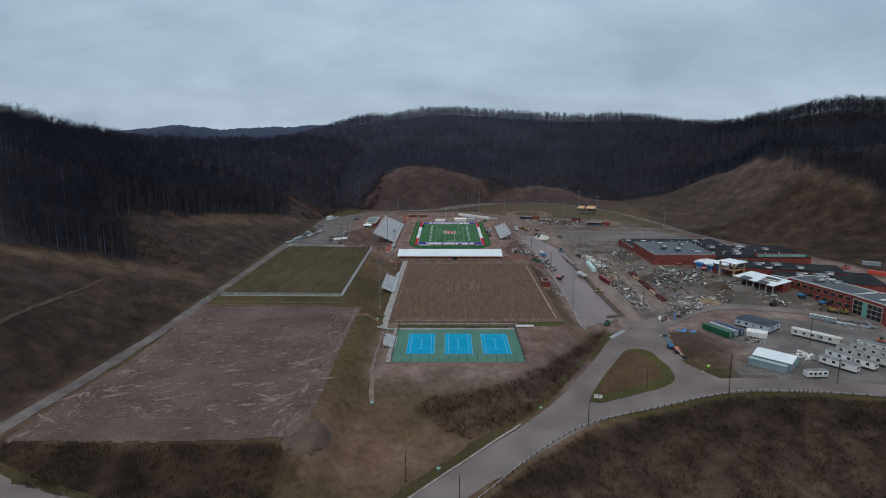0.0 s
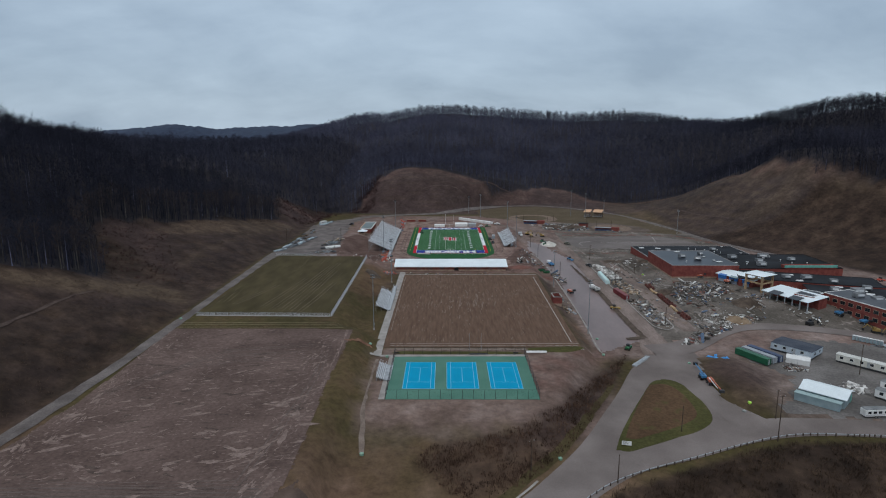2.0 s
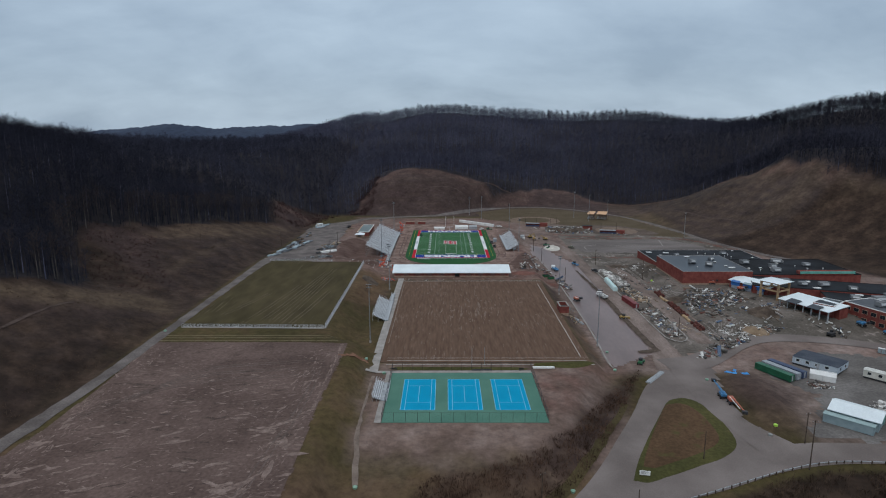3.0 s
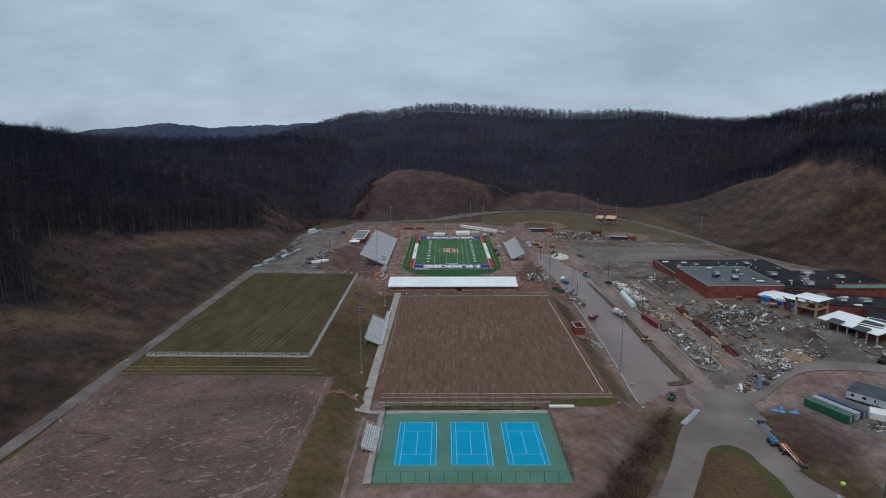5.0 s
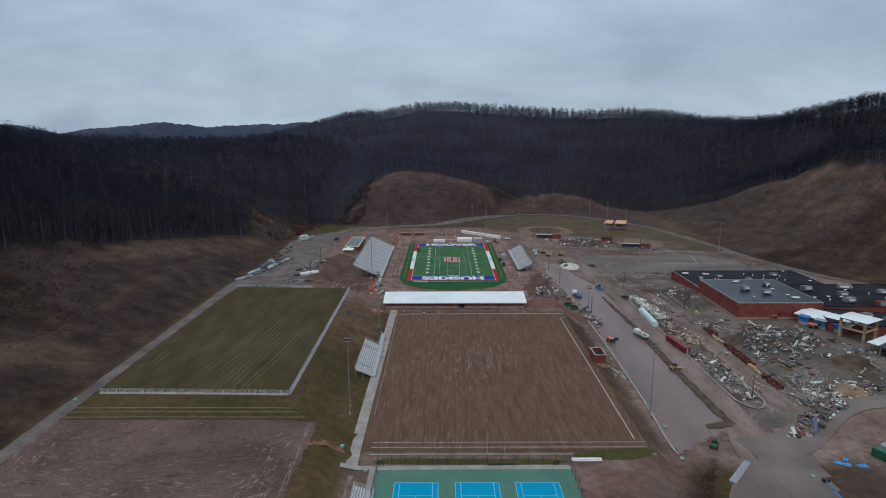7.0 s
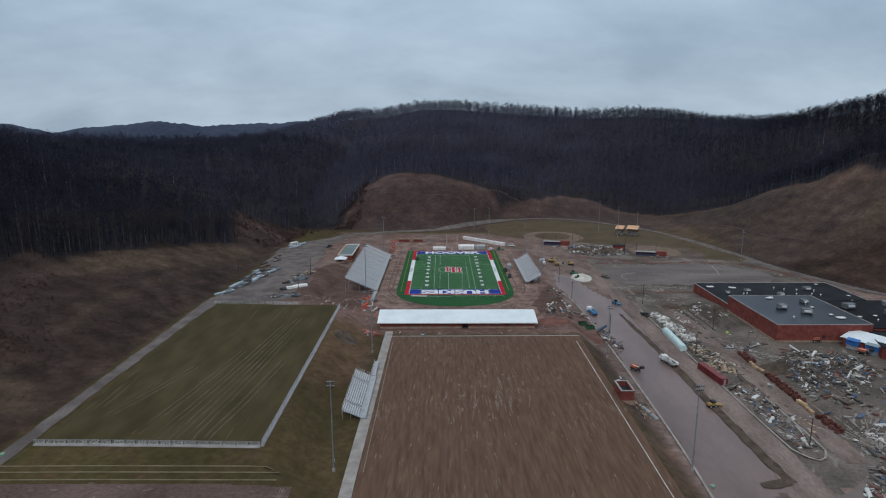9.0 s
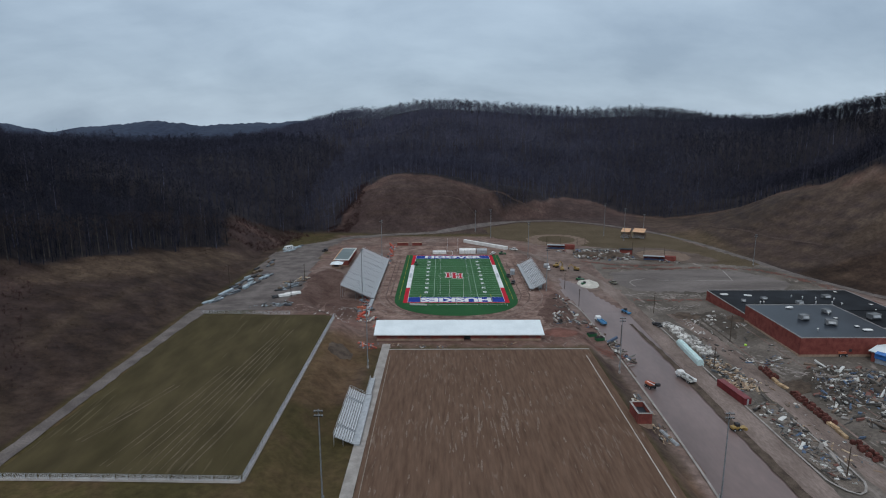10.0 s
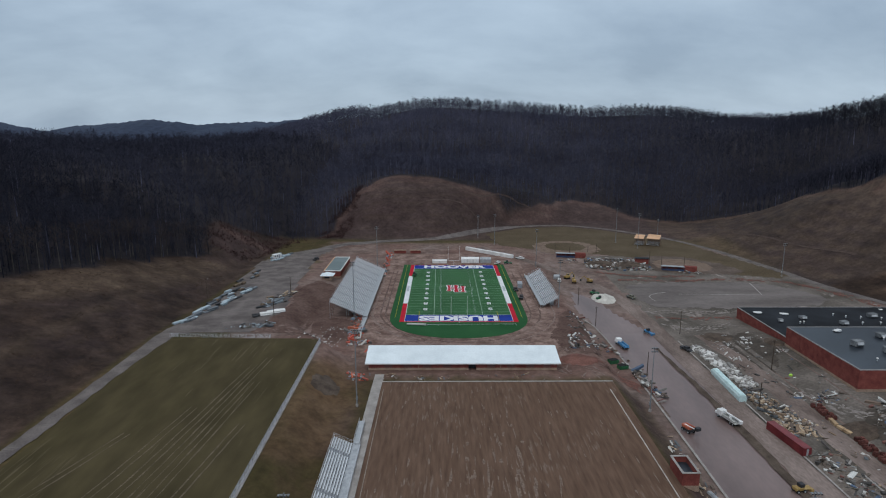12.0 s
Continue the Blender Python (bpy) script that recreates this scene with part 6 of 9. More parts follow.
def white_wall(at, turn):
    w = thing("panel_stack", "long row of white wrapped panels beside a track", "panel stack", at, turn)
    for i in range(12):
        part("panel", box(B(), i * 3.35, i * 3.35 + 3.25, 0, 2.2, 0, 2.3 - 0.05 * (i % 3), 0.06), WHITE_PAINT, w)


white_wall((9.0, 102, gz(10, 102)), -43, )

# ---- poles and rails ----
POLE_GREY = surf("weathered_galvanising", (0.17, 0.185, 0.20), (0.26, 0.275, 0.29), 0.8, 0.55, 0, 5.0, metal=0.2, grain=0.12)


def light_pole(x, y, h, label="tall galvanised floodlight pole with a bank of lamps"):
    p = thing("floodlight_pole", label, "floodlight", at_ground(x, y), 0, "floodlights")
    part("base", rod(B(), (0, 0, -0.2), (0, 0, 0.9), 0.42, n=10), CONCRETE, p)
    part("shaft", rod(B(), (0, 0, 0.9), (0, 0, h), 0.22, 0.11, n=8), POLE_GREY, p)
    for k, z in enumerate((h - 0.4, h - 1.5)):
        part("crossarm", box(B(), -1.0, 1.0, -0.06, 0.06, z, z + 0.12), POLE_GREY, p)
        for i in range(4):
            lx = -0.84 + 0.56 * i
            l = part("lamp", rod(B(), (lx, -0.1, z + 0.2), (lx, -0.5, z + 0.0), 0.14, 0.23, n=8), POLE_GREY, p)
            part("lens", rod(B(), (lx, -0.5, z + 0.0), (lx, -0.53, z - 0.015), 0.21, n=8), GLASS, l)
    part("control_box", box(B(), -0.3, 0.3, 0.25, 0.5, 2.2, 3.2), GALV, p)


for x, y, h in ((-34.8, -221.4, 25), (-34.3, -138.3, 25.5), (-47.7, -48.5, 26), (-47.3, 50, 25.5), (59.1, -134, 22), (60.4, -215, 25), (31, 121.5, 22.5), (20.3, 146, 18), (121.4, 127.5, 26), (131.4, 107.6, 25),
                (159.9, 149, 14), (191.3, 29.9, 20), (50.3, 49.6, 24), (48.6, -33.5, 23.7)):
    light_pole(x, y, h)


def wood_pole(x, y, h, arm=True):
    p = thing("utility_pole", "dark weathered timber utility pole", "utility pole", at_ground(x, y), random.random() * 30, "utility poles")
    part("pole", rod(B(), (0, 0, -0.3), (0, 0, h), 0.17, 0.11, n=8), WOOD_POLE, p)
    if arm:
        part("crossarm", box(B(), -0.9, 0.9, -0.06, 0.06, h - 0.6, h - 0.46), WOOD_POLE, p)
        for k in (-0.75, 0.0, 0.75):
            part("insulator", rod(B(), (k, 0, h - 0.46), (k, 0, h - 0.26), 0.06, n=6), GALV, p)


for x, y, h in ((62.3, -51, 9.4), (61, -20.8, 9.4), (68.4, -103.4, 8.4), (115.7, -101.2, 12), (95.2, -132.1, 9.4), (99.4, -202.5, 8.8), (69.9, -300.5, 8.9), (97.2, -305.4, 15), (42.9, -326.8, 8.5), (-13.2, -358.3, 9.1),
                (20.1, -322.7, 9.4), (1.0, -368.5, 9), (141.3, -295.9, 9.5), (152.9, -258.5, 12), (-82.3, -24.6, 10), (-81.1, -59.9, 9), (-122.6, -27.5, 10), (103, -293, 10), (97, -60.7, 10.7)):
    wood_pole(x, y, h, h > 9.3)
for x, y, h in ((69.8, 91.1, 6.7), (79.4, 89.3, 5.8), (93, 94.6, 4.8), (98.4, 92.9, 6.3), (129.3, 53.9, 6.9), (140, 45.3, 8.5), (118.6, 45.3, 12)):
    wood_pole(x, y, h, False)


def guard_rail():
    g = thing("guard_rail", "low guard rail on dark timber posts along the road", "guard rail", (0, 0, 0))
    line = smooth_line([(x, y + 1.6) for x, y in zip(GUARD_X[1:], GUARD_Y[1:])], 2.6)
    me = None
    for i, (x, y) in enumerate(line):
        z = gz(x, y)
        if me is None:
            me = part("post", box(B(), -0.14, 0.14, -0.14, 0.14, -0.3, 0.95, 0.02), WOOD_POLE, g).data
            g.children[-1].location = (x, y, z)
        else:
            share("post", me, g, (x, y, z))
        if i:
            px, py = line[i - 1]
            part("rail", rod(B(), (px, py + 0.17, gz(px, py) + 0.68), (x, y + 0.17, z + 0.68), 0.12, n=4), GALV, g)


guard_rail()


def chain_fence(name, pts, h, label, strip=0.9):
    f = thing(name, label, "fence", (0, 0, 0), group="field fences")
    line = smooth_line(pts, 3.0)
    me = None
    bm = B()
    for i, (x, y) in enumerate(line):
        z = gz(x, y)
        if me is None:
            me = part("fence_post", rod(B(), (0, 0, -0.2), (0, 0, h), 0.045, n=5), GALV, f).data
            f.children[-1].location = (x, y, z)
        else:
            share("fence_post", me, f, (x, y, z))
        if i:
            px, py = line[i - 1]
            a, b = Vector((px, py, gz(px, py))), Vector((x, y, z))
            part("top_rail", rod(B(), a + Vector((0, 0, h)), b + Vector((0, 0, h)), 0.03, n=4), GALV, f)
            n = max(2, int((b - a).length / 0.16))
            for k in range(n):
                p, q = a.lerp(b, k / n), a.lerp(b, min(1, (k + 6) / n))
                p2, q2 = a.lerp(b, min(1, (k + 6) / n)), a.lerp(b, k / n)
                rod(bm, p + Vector((0, 0, 0.05)), q + Vector((0, 0, h)), 0.014, n=3, cap=False)
                rod(bm, p2 + Vector((0, 0, 0.05)), q2 + Vector((0, 0, h)), 0.014, n=3, cap=False)
    part("fence_fabric", bm, ALUM, f, "silvery chain-link fabric")
    if strip:
        st = ribbon("mow_strip", pts, [strip], CONCRETE, 0.14, "pale concrete mow strip under a fence", "kerb", across=2)


chain_fence("field_fence", [(-53.9, -218.6), (-53.9, -180), (-53.9, -140), (-53.9, -95.5)], 1.9, "silvery chain-link fence beside the grass field", 1.0)
chain_fence("field_fence", [(-114, -217.2), (-90, -217.6), (-54.2, -218.6)], 1.6, "silvery chain-link fence at the foot of the grass field", 1.6)
chain_fence("field_fence", [(-113.6, -89.5), (-90, -90.5), (-74, -91)], 1.6, "silvery chain-link fence at the head of the grass field", 0)
for y in (-227.5, -230.2, -233.4):
    ribbon("tyre_track", [(-116, y), (-90, y + 0.1), (-46, y - 0.2)], [0.5], surf("worn_rut", (0.14, 0.12, 0.07), (0.20, 0.17, 0.11), 0.3, 0.95), 0.1, "pale worn wheel rut in grass", "rut", across=2)
for k in range(4):
    ribbon("tyre_track", [(-117, -350.5 + k * 1.7), (-80, -350 + k * 1.6), (-46, -350.4 + k * 1.7)], [0.5], surf("soil_rut", (0.10, 0.075, 0.068), (0.14, 0.11, 0.1), 0.3, 0.95), 0.13, "dark wheel rut in graded soil", "rut", across=2)
ribbon("kerb", [(-15.5, -369), (-11.4, -364.5), (-1.2, -353), (8.6, -342.6), (21.4, -326.5)], [0.6], CONCRETE, 0.3, "pale concrete kerb along the access road", "kerb", across=3)
# median strip and kerbed island of the parking lot
ribbon("median_strip", [(80.5, -78), (82.2, -120), (82.6, -170), (83, -200), (83.5, -221)], [1.2, 2.4, 2.8, 3.0], DARK_SOIL, 0.32, "dark bare soil median in the parking lot", "median", across=5, ragged=0.8)
ribbon("median_strip", [(75.5, -222.2), (79, -221.8), (83.5, -220.5)], [2.0, 3.2, 3.0], DARK_SOIL, 0.36, "dark bare soil median end", "median", across=4)
ribbon("kerbed_island", [(97.6, -209.6), (97.8, -203), (97.8, -180), (97.8, -160)], [5, 8.5, 9.5, 9.5], surf("island_soil", (0.12, 0.10, 0.085), (0.19, 0.16, 0.14), 0.3, 0.95, 0.3, 2.0), 0.34, "kerbed soil island strewn with rubble", "island", across=6)
ribbon("kerb", [(92.6, -70), (92.6, -140), (92.8, -196), (93.6, -206), (97.4, -210.6), (101.4, -207), (102.6, -200), (103, -170)], [0.6], CONCRETE, 0.42, "pale concrete kerb round a soil island", "kerb", across=3)
ribbon("kerb", [(58, -40), (62.4, -60), (63.3, -120), (62.4, -190), (60.5, -230), (61, -238)], [0.7], CONCRETE, 0.3, "pale concrete kerb of the parking lot", "kerb", across=3)


def drift(name, pts, width, material, label, category, lift=0.18, seed=81):
    """Loose soil dragged out along a line, broken and uneven."""
    r = np.random.RandomState(seed)
    line = smooth_line(pts, 1.0)
    d = np.gradient(line, axis=0)
    out = []
    for (x, y), (dx, dy) in zip(line, d):
        for k in range(3):
            if wave(x, y, 11, seed) + 0.8 * r.randn() < -0.5:
                continue
            off, a = r.randn() * width * 0.34, math.atan2(dy, dx)
            out.append((x - math.sin(a) * off, y + math.cos(a) * off, 0.6 + 2.0 * r.rand() ** 2, 0.2 + 0.5 * r.rand() ** 2, a + r.randn() * 0.25))
    return smears(name, out, material, label, category, seed, lift)


drift("clay_drift", [(-42.5, -248), (-38, -247), (-33.5, -244.6)], 1.5, surf("orange_subsoil", (0.15, 0.075, 0.048), (0.23, 0.125, 0.085), 0.3, 0.96, 0.3, 1.5), "orange subsoil turned up across grass", "clay", 0.14, 99)
drift("clay_drift", [(93.5, -39.5), (104, -40.5), (118, -40), (132, -41)], 3.4, REDCLAY, "long broken drift of red clay", "clay")
drift("clay_drift", [(94, 23), (110, 22), (127, 20.6), (142, 23), (157, 24)], 2.6, REDCLAY, "long broken drift of red clay", "clay", seed=83)
drift("clay_drift", [(160, 24), (178, 21), (192, 14), (204, -6), (211, -26), (216, -48)], 4.4, REDCLAY, "long broken drift of red clay", "clay", seed=85)
drift("clay_drift", [(84, 40), (96, 34), (112, 30), (140, 30)], 3.0, REDCLAY, "broken drift of red clay below a ball field", "clay", seed=87)
drift("clay_drift", [(36, -104), (48, -100), (56, -108), (62, -118)], 5.0, REDCLAY, "red clay tracked past a low building", "clay", seed=89)
PALE_MUD = surf("pale_tracked_mud", (0.19, 0.165, 0.152), (0.27, 0.24, 0.222), 0.15, 0.95, 0.3, 1.5)
drift("mud_drift", [(95, -47), (103, -55), (112, -53), (124, -52)], 5.0, PALE_MUD, "pale tracked mud", "mud", 0.16, 91)
drift("mud_drift", [(90, -31), (108, -32), (128, -32.5), (140, -30)], 5.5, PALE_MUD, "pale tracked mud beside an asphalt lot", "mud", 0.12, 93)
drift("mud_drift", [(112, -208), (120, -196), (130, -186)], 5.0, PALE_MUD, "pale tracked mud among rubble", "mud", 0.12, 95)
drift("mud_drift", [(113, -112), (118, -125), (122, -140), (135, -150), (150, -152)], 4.0, PALE_MUD, "pale wheel-worn mud beside a school", "mud", 0.12, 97)
NORTH_LOT = inside([(95, 12), (110, 17), (138, 19), (166, 18), (183, 8), (193, -12), (182, -22), (160, -25), (139, -27), (99, -25), (93, -10)])
sheet("north_lot", np.arange(90, 196, 1.2), np.arange(-30, 22, 1.2), surf("dusty_asphalt", (0.112, 0.096, 0.091), (0.178, 0.156, 0.148), 0.05, 0.85, 0.1, 1.0, grain=0.15, stretch=(0.4, 1.4, 1)), 0.14, lambda x, y: NORTH_LOT(x + 1.5 * wave(x, y, 12, 71), y + 1.2 * wave(x, y, 9, 72)), "dusty grey asphalt lot north of the school", "parking lot")
ribbon("kerb", [(118, -4), (140, -4.6), (161.6, -5.3)], [0.5], CONCRETE, 0.24, "pale concrete kerb in an unfinished lot", "kerb", across=3)
ribbon("kerb", [(161.6, -5.3), (164, 6), (165.8, 16.4)], [0.6], CONCRETE, 0.26, "pale concrete kerb in an unfinished lot", "kerb", across=3)
ribbon("kerb", [(102, -16), (101, -8), (106, -3), (112, -1)], [0.5], CONCRETE, 0.24, "pale concrete kerb in an unfinished lot", "kerb", across=3)

def heap(name, x, y, rx, ry, h, mat, label, category="soil heap"):
    """An uneven mound of loose material."""
    rs = np.random.RandomState(int(abs(x * 7 + y * 3)))
    bm = B()
    rings, n = 6, 20
    top = bm.verts.new((x, y, gz(x, y) + h))
    prev = None
    for r in range(1, rings + 1):
        cur = []
        for i in range(n):
            a = 6.2832 * i / n
            k = r / rings * (0.85 + 0.3 * rs.rand())
            px, py = x + math.cos(a) * rx * k, y + math.sin(a) * ry * k
            z = gz(px, py) + h * max(0, (1 - (r / rings) ** 1.3)) * (0.8 + 0.4 * rs.rand()) - (0.25 if r == rings else 0)
            cur.append(bm.verts.new((px, py, z)))
        for i in range(n):
            if prev is None:
                bm.faces.new((top, cur[i], cur[(i + 1) % n]))
            else:
                bm.faces.new((prev[i], cur[i], cur[(i + 1) % n], prev[(i + 1) % n]))
        prev = cur
    for f in bm.faces:
        f.smooth = True
    ob = part(name, bm, mat)
    return tagged(ob, label, category, "heaps")


DARK_DAMP = surf("dark_damp_mud", (0.055, 0.046, 0.038), (0.085, 0.070, 0.060), 0.3, 0.9, 0.3, 1.6, grain=0.2)
soil_patch([(116, -150), (124, -140), (140, -140), (150, -152), (144, -166), (126, -168)], 0.09, "dark damp mud under heaped rubble", DARK_DAMP, "mud")
soil_patch([(104, -62), (124, -64), (126, -86), (116, -104), (106, -92)], 0.09, "dark damp mud beside a school", DARK_DAMP, "mud")
rs = np.random.RandomState(51)
fan = []
for k in range(46):
    a, r = rs.uniform(0.7, 2.2), rs.uniform(2, 17)
    fan.append((118 + r * math.cos(a), -206 + r * math.sin(a), 1.2 + 2.6 * rs.rand(), 0.16 + 0.25 * rs.rand(), a + rs.randn() * 0.1))
smears("mud_tracks", fan, PALE_MUD, "pale fan of wheel tracks in site mud", "mud", 52, 0.15)
heap("sand_mound", 135.5, -198.5, 6.5, 5, 1.5, SAND, "heap of tan sand on the building site")
heap("soil_mound", 148, -181, 8, 7, 3.2, DARK_SOIL, "heap of dark topsoil by the school")
heap("gravel_mound", 76.5, -11.5, 6.2, 8.6, 2.4, WHITE_SAND, "heap of pale gravel in the parking lot")
heap("soil_mound", 117, -148, 5, 6, 2.0, DARK_SOIL, "low heap of dark soil")
heap("soil_mound", 111, -65, 7, 7, 0.9, DARK_SOIL, "low ring of dark soil")
heap("soil_mound", 128, -80, 4, 6, 1.3, DARK_SOIL, "low heap of dark soil by a wall")
heap("soil_mound", -46, -128, 5, 7, 0.8, DARK_SOIL, "low scorched heap on the bank")
heap("clay_mound", 44, -100, 8, 6, 1.0, REDCLAY, "spread heap of red clay")


# ---- loose material ----
def mat_debris(name, cols):
    m = bpy.data.materials.new(name)
    m.use_nodes = True
    n, l = m.node_tree.nodes, m.node_tree.links
    bsdf = n["Principled BSDF"]
    bsdf.inputs["Roughness"].default_value = 0.8
    geo = n.new("ShaderNodeNewGeometry")
    r = n.new("ShaderNodeValToRGB")
    r.color_ramp.interpolation = "CONSTANT"
    e = r.color_ramp.elements
    while len(e) < len(cols):
        e.new(0.5)
    for i, c in enumerate(cols):
        e[i].position, e[i].color = i / len(cols), (*c, 1)
    l.new(geo.outputs["Random Per Island"], r.inputs[0])
    t = n.new("ShaderNodeTexNoise")
    t.inputs["Scale"].default_value = 2.5
    l.new(geo.outputs["Position"], t.inputs["Vector"])
    mr = n.new("ShaderNodeMapRange")
    mr.inputs["To Min"].default_value, mr.inputs["To Max"].default_value = 0.6, 1.35
    l.new(t.outputs["Fac"], mr.inputs["Value"])
    s = n.new("ShaderNodeVectorMath")
    s.operation = "SCALE"
    l.new(r.outputs[0], s.inputs[0])
    l.new(mr.outputs[0], s.inputs["Scale"])
    l.new(s.outputs[0], bsdf.inputs["Base Color"])
    return m


GREYS = [(0.06, 0.055, 0.05), (0.14, 0.13, 0.12), (0.24, 0.225, 0.21), (0.10, 0.075, 0.06), (0.18, 0.13, 0.10), (0.55, 0.55, 0.53), (0.07, 0.065, 0.062), (0.30, 0.27, 0.25), (0.12, 0.11, 0.105)]
D_MIX = mat_debris("mixed_building_debris", GREYS + [(0.13, 0.115, 0.10), (0.20, 0.18, 0.165), (0.08, 0.12, 0.19), (0.6, 0.6, 0.58), (0.17, 0.075, 0.06), (0.05, 0.045, 0.042)])
D_WHITE = mat_debris("pale_broken_stone", [(0.46, 0.44, 0.42), (0.60, 0.58, 0.56), (0.34, 0.32, 0.30), (0.66, 0.65, 0.63), (0.20, 0.19, 0.18)])
D_WOOD = mat_debris("scrap_timber", [(0.22, 0.15, 0.10), (0.33, 0.24, 0.16), (0.12, 0.09, 0.07), (0.08, 0.07, 0.065), (0.42, 0.32, 0.22), (0.5, 0.48, 0.45), (0.10, 0.11, 0.12)])
D_METAL = mat_debris("metal_stock", [(0.045, 0.05, 0.06), (0.10, 0.09, 0.08), (0.36, 0.41, 0.45), (0.20, 0.235, 0.26), (0.20, 0.225, 0.25), (0.05, 0.055, 0.065), (0.14, 0.16, 0.19), (0.26, 0.305, 0.33), (0.07, 0.075, 0.08), (0.13, 0.115, 0.10), (0.22, 0.25, 0.27)])
D_RED = mat_debris("site_barriers", [(0.45, 0.08, 0.05), (0.5, 0.14, 0.08), (0.16, 0.14, 0.13), (0.36, 0.09, 0.06), (0.5, 0.48, 0.45), (0.09, 0.085, 0.08), (0.20, 0.26, 0.32)])


def debris(name, poly, count, mat, label, size=(0.4, 1.6), tall=0.7, seed=0, flatness=0.5, density_y=None, along=None):
    """Loose broken pieces scattered on the ground inside an outline, joined in one mesh."""
    rs = np.random.RandomState(seed)
    count = int(count * 1.9)
    px, py = np.array(poly, float).T
    test = inside(poly)
    verts, faces = [], []
    cube = np.array([(-1, -1, 0), (1, -1, 0), (1, 1, 0), (-1, 1, 0), (-1, -1, 1), (1, -1, 1), (1, 1, 1), (-1, 1, 1)], float)
    fs = np.array([(3, 2, 1, 0), (4, 5, 6, 7), (0, 1, 5, 4), (1, 2, 6, 5), (2, 3, 7, 6), (3, 0, 4, 7)])
    made = 0
    clumps = [(px.min() + rs.rand() * np.ptp(px), py.min() + rs.rand() * np.ptp(py)) for _ in range(max(4, count // 22))]
    while made < count:
        if rs.rand() < 0.72:
            cx, cy = clumps[rs.randint(len(clumps))]
            x, y = cx + rs.randn() * 1.9, cy + rs.randn() * 1.9
        else:
            x, y = px.min() + rs.rand() * np.ptp(px), py.min() + rs.rand() * np.ptp(py)
        made += 0.2
        if not test(np.array(x), np.array(y)):
            continue
        made += 0.8
        s = (size[0] + (size[1] - size[0]) * rs.rand() ** 2.4) * 0.8
        long = s * (1 + 2.5 * (rs.rand() < flatness) * rs.rand())
        a = (along if along is not None else 0) + rs.randn() * (0.25 if along is not None else 3)
        c = cube * (long * 0.5, s * 0.5 * (0.4 + 0.6 * rs.rand()), tall * s * (0.3 + 0.7 * rs.rand()))
        c = c + (rs.rand(8, 3) - 0.5) * s * 0.28
        tilt = rs.randn() * 0.25
        c[:, 2] += c[:, 0] * tilt + abs(tilt) * long * 0.3
        ca, sa = math.cos(a), math.sin(a)
        q = np.stack([c[:, 0] * ca - c[:, 1] * sa + x, c[:, 0] * sa + c[:, 1] * ca + y, c[:, 2] + gz(x, y) + 0.25 * (mat is D_WHITE) * rs.rand()], 1)
        faces.append(fs + 8 * len(verts))
        verts.append(q)
    me = bpy.data.meshes.new(name)
    me.from_pydata(np.vstack(verts).tolist(), [], np.vstack(faces).tolist())
    me.materials.append(mat)
    return tagged(new(name, me), label, "debris", kind="stuff")


debris("broken_stone", [(94.5, -76), (99, -76), (104, -117), (98, -117)], 420, D_WHITE, "strip of pale broken stone beside the haul road", (0.5, 1.9), 0.9, 1, 0.2)
debris("scrap_timber", [(94.5, -118), (103, -118), (105, -150), (96, -150)], 420, D_WOOD, "strip of scrap timber and rubble", (0.4, 1.6), 0.7, 2, 0.6)
debris("rubble", [(94, -160), (103, -160), (102, -206), (95, -206)], 420, D_MIX, "rubble and offcuts on a kerbed island", (0.4, 1.5), 0.7, 3, 0.5)
debris("rubble", [(118, -156), (128, -138), (148, -142), (152, -158), (136, -170), (122, -168)], 520, D_MIX, "dense rubble and offcuts before a school front", (0.35, 1.5), 0.9, 44, 0.5)
debris("rubble", [(112, -215), (120, -150), (128, -134), (150, -140), (160, -168), (150, -196), (126, -204)], 520, D_MIX, "building rubble and offcuts spread on mud", (0.4, 1.8), 0.5, 4, 0.6)
debris("rubble", [(97, -228), (106, -217), (124, -205), (128, -208), (112, -221), (102, -230)], 300, D_MIX, "sheets and rubble heaped beside the road", (0.5, 2.0), 0.5, 5, 0.7)
heap("rubble_mound", 93, 60, 12, 10, 2.2, DARK_SOIL, "dark mound of demolition soil beside a dugout")
heap("rubble_mound", 110, 55, 12, 10, 2.6, DARK_SOIL, "dark mound of demolition soil beside a dugout")
debris("rubble", [(82, 50), (86, 72), (100, 78), (120, 70), (122, 44), (96, 42)], 640, D_MIX, "building rubble near the ball field", (0.5, 2.0), 0.8, 6, 0.5)
debris("rubble", [(70, 66), (122, 38), (150, 34), (150, 40), (122, 52), (86, 80), (70, 74)], 200, D_MIX, "building offcuts near the ball field", (0.4, 1.5), 0.7, 7, 0.5)
debris("barriers", [(-49, -44), (-44.5, -44), (-40, -80), (-35, -84), (-46, -86)], 170, D_RED, "red barriers and stacked parts beside the stands", (0.5, 1.7), 0.9, 8, 0.5)
debris("barriers", [(-43, 24), (-40.6, 24), (-40.6, 92), (-44, 92)], 90, D_RED, "red barriers along the track", (0.5, 1.7), 0.9, 9, 0.4)
debris("scrap_timber", [(-94, -34), (-82, -22), (-82, -16), (-92, -26)], 70, D_WOOD, "low stacks of timber on gravel", (0.5, 2.0), 0.4, 13, 0.9)
debris("rubble", [(54, -60), (58, -60), (66, -95), (69, -125), (65, -128), (62, -100)], 150, D_MIX, "pallets and parts beside the parking lot", (0.5, 1.8), 0.7, 14, 0.5)
